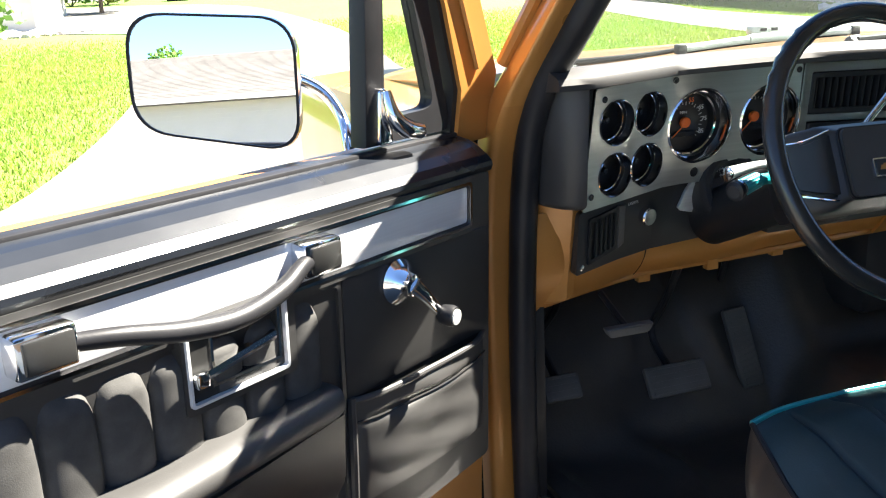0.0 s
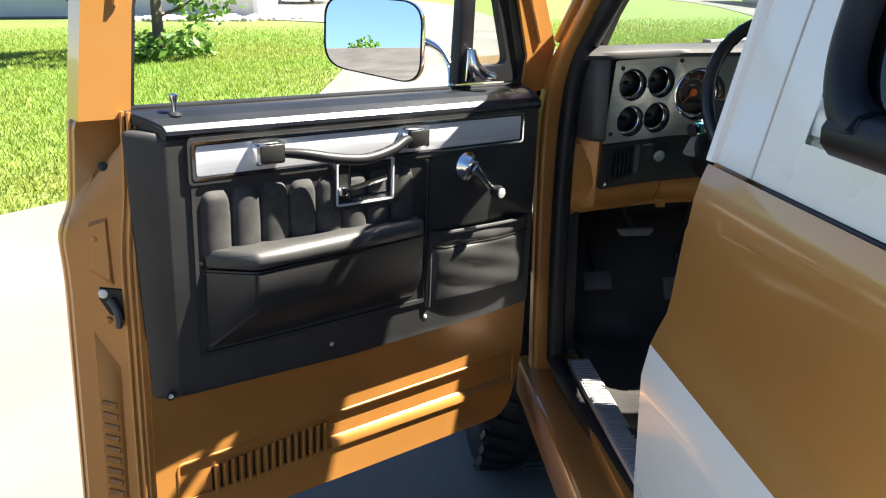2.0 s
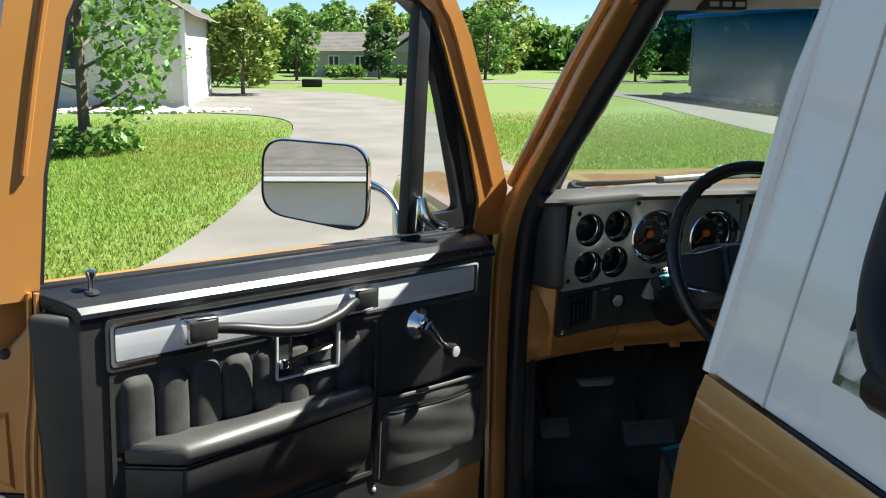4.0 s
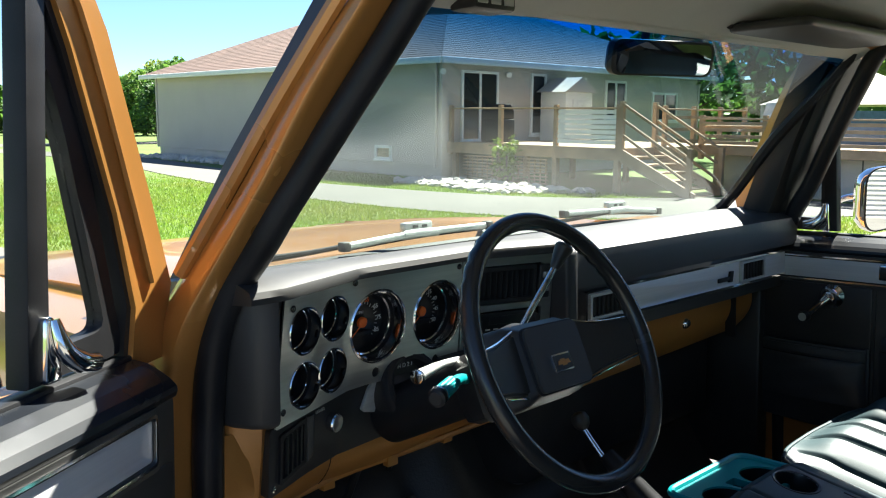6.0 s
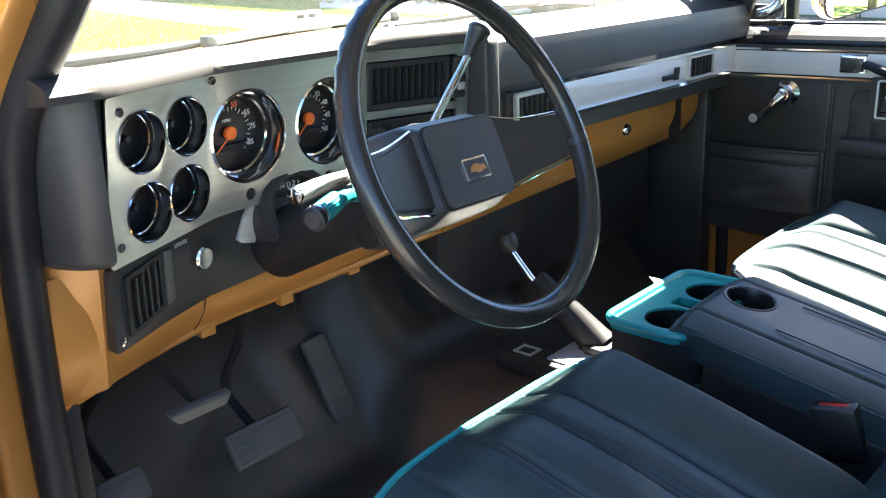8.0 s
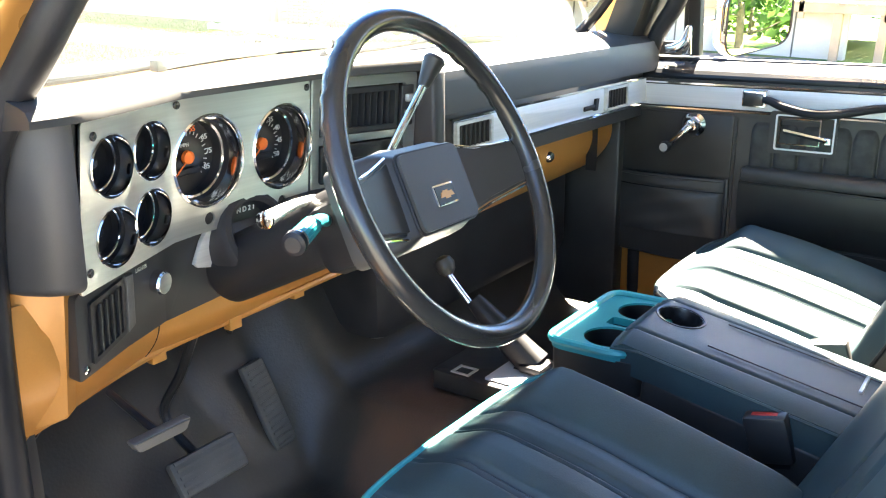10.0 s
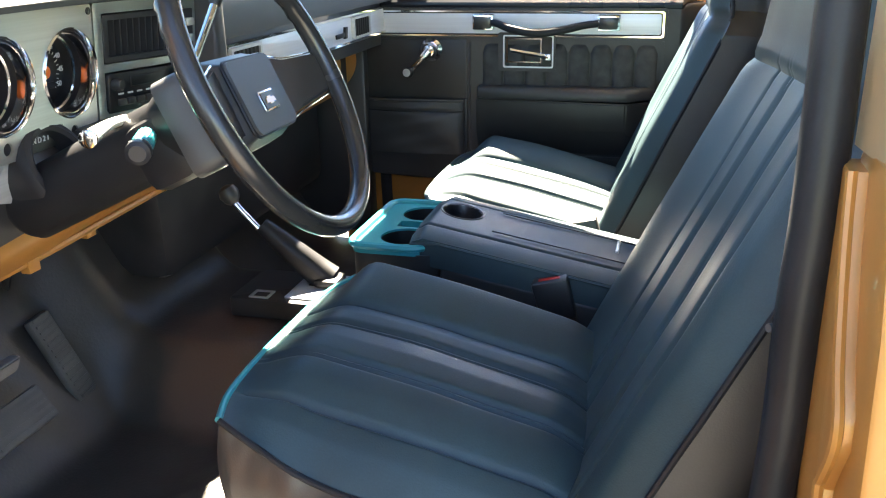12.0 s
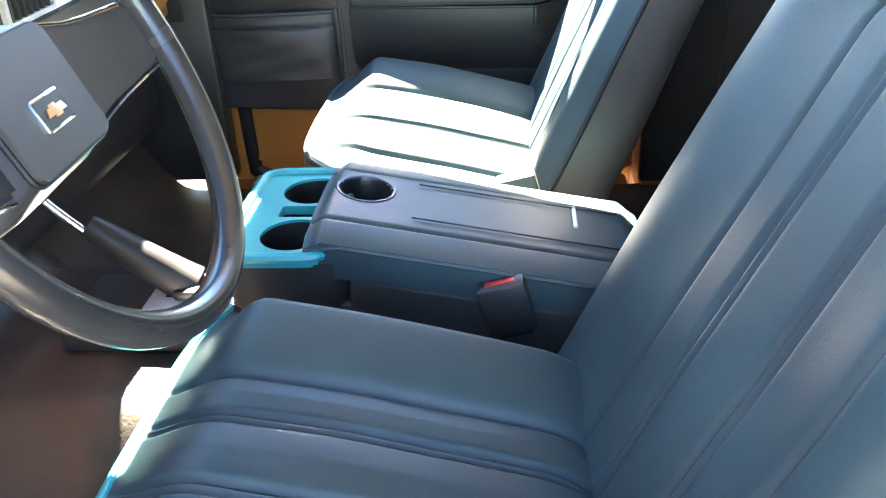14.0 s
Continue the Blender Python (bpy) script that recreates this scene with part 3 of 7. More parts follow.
def wiper(px, left, clip, right, name_label):
    """An arm from its pivot to a clip half way along a metal-backed blade."""
    t = thing("wiper", (px, 0.27, 1.33), name_label, "wiper", "windshield wipers")
    cl = Vector(clip)
    part("pivot", lathe([(0.022, 0), (0.022, 0.02), (0.015, 0.03)], (px, 0.315, 1.328), (0, -0.5, 0.8), 16), RUBBER, t)
    part("arm", tube([(px, 0.30, 1.350), ((px * 0.6 + cl.x * 0.4), 0.272, 1.358), (cl.x - 0.05, 0.250, cl.z - 0.012), (cl.x + 0.02, 0.244, cl.z - 0.004)], [0.008, 0.005, 0.004, 0.004], 8), RUBBER, t)
    mid = Vector((cl.x, cl.y - 0.004, (left[2] + right[2]) / 2 + 0.004))
    part("blade_back", tube([left, mid, right], 0.0070, 10), STEEL, t, "grey metal blade back")
    part("blade_rubber", tube([Vector(left) + Vector((0.004, 0.010, -0.007)), mid + Vector((0, 0.010, -0.008)), Vector(right) + Vector((-0.004, 0.010, -0.007))], 0.0040, 6), RUBBER, t)
    for e, k in ((left, -1), (right, 1)):
        part("end_clip", box(e[0] - 0.009, e[0] + 0.009, e[1] - 0.010, e[1] + 0.010, e[2] - 0.009, e[2] + 0.009, 0.003), TREADS, t)
    part("sleeve", tube([mid + Vector((-0.045, 0, -0.001)), mid, mid + Vector((0.045, 0, -0.001))], 0.0090, 10), STEEL, t)
    cb = part("clip", box(cl.x - 0.038, cl.x + 0.034, cl.y - 0.004, cl.y + 0.016, mid.z + 0.006, mid.z + 0.022, 0.004), STEEL, t)
    for k in (-0.020, 0.004):
        part("slot", box(cl.x + k, cl.x + k + 0.014, cl.y - 0.0055, cl.y - 0.003, mid.z + 0.011, mid.z + 0.017, 0.001), RUBBER, cb)


wiper(-0.66, (-0.475, 0.228, 1.367), (-0.283, 0.238, 1.387), (-0.097, 0.228, 1.377), "grey metal windshield wiper at rest on the glass")
wiper(-0.02, (0.204, 0.262, 1.378), (0.405, 0.252, 1.382), (0.566, 0.239, 1.362), "grey metal windshield wiper at rest on the glass")


# ---- doors: local x runs from the hinge to the latch, y into the cab ----
def door(name, m, flip, label):
    t = thing(name, (0.44, 0, 0.46), label, "door", "cab doors", "structure", m=m)

    def p(name, bm, material, parent=None, lab="", smooth=True):
        return part(name, bm, material, parent or t, lab, smooth, flip)

    # shell: the latch edge slopes from a narrow inner face to a wider outer one
    inner = rounded([(-0.055, 0.52), (-0.02, 0.485), (0.825, 0.485), (0.850, 0.53), (0.848, 1.05), (0.838, 1.16), (0.834, 1.284), (-0.085, 1.284), (-0.09, 1.0), (-0.085, 0.64)], 0.03)
    outer = rounded([(-0.085, 0.50), (-0.045, 0.462), (0.90, 0.462), (0.938, 0.52), (0.932, 1.00), (0.937, 1.085), (0.914, 1.13), (0.903, 1.284), (-0.12, 1.284), (-0.125, 1.0), (-0.12, 0.62)], 0.03)
    outer = outer[:5 * 9] + outer[5 * 10:]
    mid = [((a * 0.25 + c * 0.75), (b * 0.25 + d * 0.75)) for (a, b), (c, d) in zip(inner, outer)]
    sh = p("shell", loft([[(a, y, b) for a, b in q] for q, y in ((inner, -0.038), (mid, -0.094), (outer, -0.110), (outer, -0.128))]), GOLD_IN, lab="gold painted steel door shell")
    p("outer_skin", prism([(a * 1.004, b) for a, b in outer], "y", -0.142, -0.1285, 0.004), GOLD, sh)
    rim_ = [(a * 0.985 + 0.005, b * 0.985 + 0.010) for a, b in inner]
    hole = rounded([(-0.055, 0.572), (0.800, 0.560), (0.800, 0.640), (-0.050, 0.650)], 0.010)
    p("lower_swage", holed(rim_, [hole], "y", -0.0385, -0.0325), GOLD_IN, sh)
    p("swage_edge", tube([(a, -0.0335, b) for a, b in hole], 0.0035, 6, closed=True, steps=1), GOLD_IN, sh)
    p("swage_ledge", prism([(-0.038, 0.590), (-0.0335, 0.587), (-0.0275, 0.578), (-0.0275, 0.566), (-0.038, 0.560)], "x", -0.042, 0.470, 0.002), GOLD_IN, sh)
    for k in range(15):
        z = 0.631 - 0.0010 * k
        p("louvre", prism(rounded(rect(0.481 + k * 0.0172, 0.4885 + k * 0.0172, z - 0.068, z), 0.003, 2), "y", -0.038, -0.029, 0.0035), GOLD_IN, sh)
        p("louvre_slot", prism(rounded(rect(0.4890 + k * 0.0172, 0.4925 + k * 0.0172, z - 0.064, z - 0.004), 0.0015, 2), "y", -0.0385, -0.0372), SMOKE, sh, smooth=False)
    p("drain_screw", lathe([(0.005, 0), (0.004, 0.002), (0.002, 0.003)], (0.462, -0.038, 0.612), (0, 1, 0), 12), GOLD_IN, sh)
    def edge(f, z, out=0.0):
        """a place on the sloping latch edge"""
        ui = float(np.interp(z, [0.53, 1.05, 1.16, 1.305], [0.850, 0.848, 0.838, 0.834]))
        uo = float(np.interp(z, [0.52, 1.00, 1.085, 1.13, 1.305], [0.916, 0.911, 0.914, 0.895, 0.885]))
        return Vector((ui + (uo - ui) * f + 0.616 * out, -0.038 - 0.056 * f + 0.787 * out, z))
    for f in (0.10, 0.24):
        p("edge_bead", tube([edge(f, z, 0.001) for z in (0.52, 0.7, 0.9, 1.05, 1.16, 1.29)], 0.004, 6, steps=3), GOLD_IN, sh)
    p("edge_boss", loft([[edge(a, b, o) for a, b in q] for q, o in ((((0.42, 0.99), (0.98, 1.02), (0.98, 1.12), (0.55, 1.13)), -0.004), (((0.50, 1.01), (0.90, 1.03), (0.90, 1.10), (0.60, 1.11)), 0.007))]), GOLD_IN, sh)
    p("edge_boss", loft([[edge(a, b, o) for a, b in q] for q, o in ((((0.45, 0.53), (0.98, 0.53), (0.98, 0.93), (0.42, 0.86)), -0.004), (((0.52, 0.56), (0.90, 0.56), (0.90, 0.89), (0.50, 0.83)), 0.006))]), GOLD_IN, sh)
    for k in range(9):
        z = 0.60 + k * 0.022
        p("edge_rib", tube([edge(0.56, z, 0.006), edge(0.86, z + 0.006, 0.006)], 0.006, 6, smooth_=False), GOLD_IN, sh)
    la = p("latch", loft([[edge(a, b, o) for a, b in q] for q, o in ((((0.20, 0.932), (0.60, 0.944), (0.80, 0.972), (0.78, 0.996), (0.20, 0.994)), -0.004), (((0.22, 0.935), (0.58, 0.947), (0.77, 0.974), (0.75, 0.993), (0.22, 0.991)), 0.0035))]), RUBBER, lab="black door latch")
    p("latch_fork", tube([edge(0.55, 0.975, 0.008), edge(0.45, 0.965, 0.010), edge(0.38, 0.945, 0.010), edge(0.40, 0.925, 0.006)], 0.006, 8), TREADS, la)
    p("latch_jaw", lathe([(0.008, 0), (0.008, 0.003), (0.004, 0.004)], edge(0.68, 0.984, 0.003), (0.616, 0.787, 0), 14), STEEL, la)
    for f, zz, r_ in ((0.70, 1.20, 0.008), (0.55, 1.285, 0.009), (0.75, 1.08, 0.006), (0.62, 0.935, 0.006), (0.6, 0.545, 0.011)):
        p("edge_plug", lathe([(r_, 0), (r_, 0.003), (r_ * 0.4, 0.005)], edge(f, zz, 0.001), (0.616, 0.787, 0), 14), RUBBER if zz > 1.1 or zz < 0.6 else GOLD_IN, sh)
    # window surround
    o = [(-0.125, 1.278), (-0.150, 1.375), (-0.108, 1.48), (-0.015, 1.69), (0.03, 1.755), (0.10, 1.792), (0.45, 1.795), (0.70, 1.785), (0.825, 1.755), (0.855, 1.69), (0.897, 1.45), (0.915, 1.278)]
    i = [(-0.050, 1.278), (-0.062, 1.355), (-0.026, 1.475), (0.055, 1.665), (0.085, 1.722), (0.135, 1.752), (0.45, 1.758), (0.68, 1.750), (0.752, 1.722), (0.778, 1.665), (0.818, 1.45), (0.832, 1.278)]
    wf = p("window_surround", ring(o, i, "y", -0.110, -0.055), GOLD, lab="gold window surround of the door")
    bl = [(a + (0.40 - a) * 0.020, b + (1.50 - b) * 0.035) for a, b in i]
    p("window_channel", ring(i, bl, "y", -0.105, -0.062), RUBBER, wf)
    p("seal_lip", tube([(a + (b > 1.32) * (0.38 - a) * 0.10, -0.052, b + (1.50 - b) * 0.07) for a, b in o[1:-1]], 0.005, 6, steps=3), GOLD_IN, wf)
    p("belt_felt", box(-0.06, 0.84, -0.078, -0.056, 1.262, 1.296, 0.004), RUBBER, wf, "black felt strip along the window opening")
    p("vent_bar", prism([(0.104, 1.30), (0.136, 1.30), (0.118, 1.752), (0.086, 1.752)], "y", -0.090, -0.060, 0.004), RUBBER)
    vf = rounded([(-0.052, 1.300), (0.105, 1.300), (0.096, 1.745), (0.084, 1.745), (0.034, 1.63)], 0.02)
    vi = rounded([(-0.016, 1.336), (0.090, 1.332), (0.084, 1.630), (0.080, 1.640), (0.052, 1.570)], 0.024)
    ve = p("vent_window", ring(vf, vi, "y", -0.090, -0.068), RUBBER, lab="triangular vent window in a black frame")
    g = p("vent_pane", prism(vi, "y", -0.081, -0.078), PANE, ve)
    g.visible_shadow = False
    vl = p("vent_latch", prism(rounded([(0.092, 1.302), (0.120, 1.302), (0.116, 1.375), (0.104, 1.375)], 0.006), "y", -0.072, -0.050, 0.003), CHROME, lab="chrome vent window latch")
    p("lever", tube([(0.108, -0.048, 1.372), (0.104, -0.040, 1.340), (0.085, -0.034, 1.322), (0.060, -0.032, 1.316)], [0.006, 0.011, 0.013, 0.011], 10), CHROME, vl)
    # trim panel: its face folds back to the shell at the latch end
    face = [(-0.052, 0.795), (0.10, 0.787), (0.45, 0.782), (0.798, 0.794), (0.800, 1.250), (-0.052, 1.250)]
    base = [(-0.058, 0.789), (0.10, 0.780), (0.45, 0.775), (0.836, 0.787), (0.856, 1.262), (-0.058, 1.262)]
    mid_ = [((a * 0.55 + c * 0.45), (b_ * 0.3 + d * 0.7)) for (a, b_), (c, d) in zip(face, base)]
    pan = p("trim_panel", loft([[(a, y, b_) for a, b_ in rounded(q, 0.012)] for q, y in ((base, -0.037), (base, -0.030), (mid_, -0.009), ([(a + 0.003 * (a > 0.7), b_) for a, b_ in face], -0.002), (face, 0.0))]), BLACK, lab="black moulded door trim panel")
    prof = [(-0.060, 1.244), (-0.003, 1.244), (0.003, 1.248), (0.0055, 1.255), (0.0042, 1.2615), (-0.0045, 1.2700), (-0.0200, 1.2796), (-0.0360, 1.2872), (-0.060, 1.2915)]
    pad_ = prism(prof, "x", -0.056, 0.846, 0.0025)
    for v in pad_.verts:
        if v.co.x > 0.7:
            v.co.x -= 0.046 * smoothstep(-0.055, 0.004, v.co.y)
    p("sill_pad", pad_, SILL, pan, smooth=False)
    p("recess_bead", ring(rounded(rect(0.258, 0.762, 0.858, 1.170), 0.010), rounded(rect(0.264, 0.755, 0.866, 1.164), 0.008), "y", -0.002, 0.0045), BLACK, pan)
    # strip
    so, si = rounded(rect(-0.003, 0.759, 1.176, 1.241), 0.008), rounded(rect(0.001, 0.754, 1.180, 1.237), 0.007)
    st = p("trim_strip", prism(rounded(rect(0.001, 0.754, 1.180, 1.237), 0.006), "y", -0.004, 0.003, 0.001), SATIN, lab="satin aluminium trim strip with a bright edge")
    p("dark_line", ring(si, rounded(rect(0.004, 0.751, 1.183, 1.234), 0.006), "y", 0.003, 0.0042), RUBBER, st)
    p("bright_edge", ring(so, si, "y", -0.004, 0.007), CHROME, st)
    p("moulded_edge", ring(rounded(rect(-0.010, 0.766, 1.169, 1.248), 0.010), so, "y", -0.004, 0.006), BLACK, st)
    # pull strap
    pu = p("pull_strap", tube([(0.605, 0.016, 1.212), (0.56, 0.030, 1.207), (0.50, 0.042, 1.195), (0.44, 0.046, 1.190), (0.38, 0.040, 1.199), (0.34, 0.028, 1.211), (0.31, 0.016, 1.214)], [0.0085, 0.0095, 0.0105, 0.0105, 0.0105, 0.0095, 0.0085], 12, flat=1.0), RUBBER, lab="black padded pull strap with chrome ends")
    for a in (0.596, 0.275):
        c = p("end_cap", box(a, a + 0.056, 0.0, 0.027, 1.194, 1.233, 0.004), CHROME, pu)
        p("cap_insert", box(a + 0.004, a + 0.050, 0.025, 0.031, 1.198, 1.229, 0.003), RIM, pu)
    # inside handle in its chrome dish
    ho, hi = rounded(rect(0.355, 0.486, 1.098, 1.181), 0.005), rounded(rect(0.3583, 0.4827, 1.1013, 1.1777), 0.004)
    h = p("inside_handle", ring(ho, hi, "y", -0.004, 0.018), SATIN, lab="chrome inside door handle in a rectangular dish")
    p("dish_frame", ring(rounded(rect(0.341, 0.491, 1.089, 1.187), 0.006), ho, "y", -0.004, 0.014), BLACK, h)
    p("dish", prism(rect(0.357, 0.484, 1.100, 1.179), "y", -0.004, 0.002), SMOKE, h)
    p("dish_plate", holed(rect(0.358, 0.483, 1.101, 1.178), [rect(0.366, 0.452, 1.114, 1.170)], "y", 0.002, 0.012), RIM, h)
    p("cavity_edge", ring(rect(0.363, 0.455, 1.111, 1.173), rect(0.366, 0.452, 1.114, 1.170), "y", 0.011, 0.0135), CHROME, h)
    p("lever", loft([[(x_, y_, z_ + dz) for y_, dz in ((0.010, -0.005), (0.019, -0.005), (0.021, 0.0), (0.019, 0.005), (0.010, 0.005))] for x_, z_ in ((0.476, 1.127), (0.45, 1.131), (0.40, 1.139), (0.374, 1.143))]), CHROME, h)
    p("lever_pivot", box(0.464, 0.480, 0.010, 0.023, 1.118, 1.135, 0.003), CHROME, h)
    # pleated cloth: eight padded flutes with rounded heads
    def cloth(u, v):
        x = 0.296 + 0.452 * u
        k = abs(math.sin(math.pi * u * 8.0))
        top = 1 - (1 - k) ** 3 * 0.22
        rise = smoothstep(0.0, 0.10, v) * smoothstep(top, top - 0.16, v)
        return x, -0.004 + 0.017 * (k ** 0.32) * rise, 1.034 + 0.130 * v
    p("pleated_panel", sheet(cloth, 128, 22), CLOTH, lab="dark pleated cloth panel")
    p("crank_panel", prism(rounded(rect(-0.047, 0.255, 1.008, 1.168), 0.008), "y", -0.002, 0.003, 0.002), BLACK)
    # armrest: a padded top, a faceted base that slopes back to the panel
    pad = []
    for x_, d, k in ((0.287, 0.026, 0.7), (0.292, 0.036, 0.95), (0.31, 0.043, 1.0), (0.45, 0.054, 1.0), (0.60, 0.066, 1.0), (0.672, 0.072, 1.0), (0.682, 0.066, 1.0), (0.738, 0.010, 0.95), (0.743, 0.005, 0.7)):
        zt = 1.0345 + (x_ - 0.287) * 0.008
        pad.append([(x_, y_, zt + z_ * k) for y_, z_ in ((-0.003, 0.015), (d * 0.45, 0.0175), (d * 0.78, 0.016), (d * 0.92, 0.011), (d, 0.003), (d * 0.99, -0.008), (d * 0.92, -0.0145), (d * 0.7, -0.017), (-0.003, -0.016))])
    ar = p("armrest", loft(pad), PAD, lab="black padded armrest")
    p("end_plug", lathe([(0.008, 0), (0.008, 0.004), (0.003, 0.006)], (0.748, -0.001, 1.030), (0, 1, 0), 14), RUBBER, ar)
    body_ = loft([[(x_, -0.003, 1.018), (x_, d, 1.018), (x_, d - 0.004, zl), (x_, -0.003, zb)] for x_, d, zl, zb in ((0.284, 0.030, 0.925, 0.872), (0.45, 0.047, 0.934, 0.870), (0.678, 0.066, 0.948, 0.866), (0.746, 0.002, 0.872, 0.865))])
    bmesh.ops.bevel(body_, geom=list(body_.edges), offset=0.004, segments=2, affect="EDGES")
    p("armrest_base", body_, BLACK, ar)
    # map pocket of soft vinyl
    def pocket(u, v):
        x = -0.034 + 0.280 * u
        z = 0.857 + 0.148 * v
        e = math.sin(math.pi * min(1, max(0, u))) ** 0.45
        b = e * (0.006 + 0.018 * math.sin(math.pi * (0.15 + 0.6 * v)))
        wr = (0.003 * math.sin(7 * v + 5 * u) + 0.0015 * math.sin(19 * v - 9 * u + 2)) * math.sin(math.pi * u)
        return x, 0.001 + b + wr - 0.006 * gauss(v - 0.80, 0.03) * e, z
    po = p("map_pocket", sheet(pocket, 30, 34), PAD, lab="black soft vinyl map pocket")
    p("pocket_hem", tube([Vector(pocket(k / 8, 1)) + Vector((0, 0.001, 0)) for k in range(9)], 0.0045, 8, steps=3), PAD, po)
    p("pocket_seam", tube([Vector(pocket(k / 8, 0.80)) + Vector((0, 0.004, 0)) for k in range(9)], 0.0014, 6, steps=3), RIM, po)
    p("pocket_side", tube([(0.250, 0.002, 0.845), (0.252, 0.006, 0.93), (0.250, 0.004, 1.012)], 0.006, 8), PAD, po)
    # window crank
    c = p("window_crank", lathe([(0.028, 0), (0.030, 0.006), (0.024, 0.012), (0.016, 0.020), (0.014, 0.032), (0.004, 0.034)], (0.158, 0.002, 1.140), (0, 1, 0), 28), CHROME, lab="chrome window crank with a black knob")
    p("crank_arm", tube([(0.158, 0.030, 1.140), (0.140, 0.036, 1.121), (0.110, 0.034, 1.091)], [0.012, 0.0095, 0.007], 12), CHROME, c)
    p("knob", lathe([(0.008, 0), (0.013, 0.006), (0.015, 0.020), (0.013, 0.026), (0.006, 0.027)], (0.105, 0.030, 1.085), (-0.1, 1, 0), 20), RUBBER, c)
    p("knob_cap", lathe([(0.0105, 0), (0.0105, 0.002), (0.003, 0.003)], (0.1025, 0.0565, 1.085), (-0.1, 1, 0), 20), STEEL, c)
    # lock pin
    lp = p("lock_pin", lathe([(0.004, 0), (0.004, 0.026), (0.007, 0.032), (0.008, 0.038), (0.004, 0.040)], (0.769, -0.030, 1.277), (0, 0, 1), 14), CHROME, lab="chrome lock pin")
    p("grommet", lathe([(0.012, 0), (0.010, 0.004), (0.004, 0.005)], (0.769, -0.030, 1.282), (0, 0, 1), 16), RIM, lp)
    for a, b in ((0.254, 0.822), (0.488, 0.817), (0.817, 0.800)):
        p("screw_well", lathe([(0.0085, 0.0), (0.0075, 0.0015), (0.005, 0.0005)], (a, -0.0005, b), (0, 1, 0), 16), RUBBER, pan)
        p("screw", lathe([(0.005, 0), (0.004, 0.002), (0.002, 0.0025)], (a, 0.0, b), (0, 1, 0), 12), STEEL, pan)
    # outside mirror
    mo = rounded([(0.104, 1.285), (0.320, 1.321), (0.320, 1.473), (0.104, 1.463)], 0.05, 8)
    mc = Vector((0.212, -0.257, 1.381))
    turn = pose(0, 0, 0, -0.6 if flip else MIRROR_TILT, 0, -58 if flip else MIRROR_TURN)

    def aim(bm):
        bm.transform(Matrix.Translation(mc) @ turn @ Matrix.Translation(-mc))
        return bm
    shell = []
    for s_, y in ((1.0, 0.012), (1.02, 0.003), (0.98, -0.014), (0.86, -0.034), (0.62, -0.050), (0.3, -0.056)):
        shell.append([(mc.x + (a - mc.x) * s_ + min(0, y) * 0.4, mc.y + y, mc.z + (b - mc.z) * s_) for a, b in mo])
    mi = p("outside_mirror", aim(loft(shell)), CHROME, lab="chrome outside mirror on a curved chrome arm")
    inset = [(mc.x + (a - mc.x) * 0.965, mc.z + (b - mc.z) * 0.965) for a, b in mo]
    p("mirror_rim", aim(ring(mo, inset, "y", mc.y + 0.010, mc.y + 0.016)), RUBBER, mi)
    p("mirror_glass", aim(prism(inset, "y", mc.y + 0.010, mc.y + 0.0135)), MIRROR, mi, smooth=False)
    p("mirror_arm", tube([(0.125, -0.275, 1.378), (0.085, -0.258, 1.378), (0.052, -0.225, 1.357), (0.047, -0.19, 1.320), (0.066, -0.160, 1.285), (0.072, -0.150, 1.25)], 0.0088, 12), CHROME, mi)
    return t


MIRROR_TILT, MIRROR_TURN = 4.0, -45.0
u_, n_ = Vector((-0.8215, -0.5702, 0)), Vector((0.5702, -0.8215, 0))
sag = Matrix.Rotation(radians(-2.4), 4, "Y")
D = Matrix.Translation((-0.989, -0.063, 1.237)) @ Matrix((u_, n_, (0, 0, 1))).transposed().to_4x4() @ sag @ Matrix.Translation((0, 0, -1.237))
door("door_1", D, False, "open gold truck door with black trim and a satin strip")
PD = TRUCK @ Matrix.Translation((0.83, 0.035, 0)) @ Matrix(((0, 1, 0), (-1, 0, 0), (0, 0, 1))).to_4x4()
door("door_2", PD, True, "closed gold truck door with black trim and a satin strip")


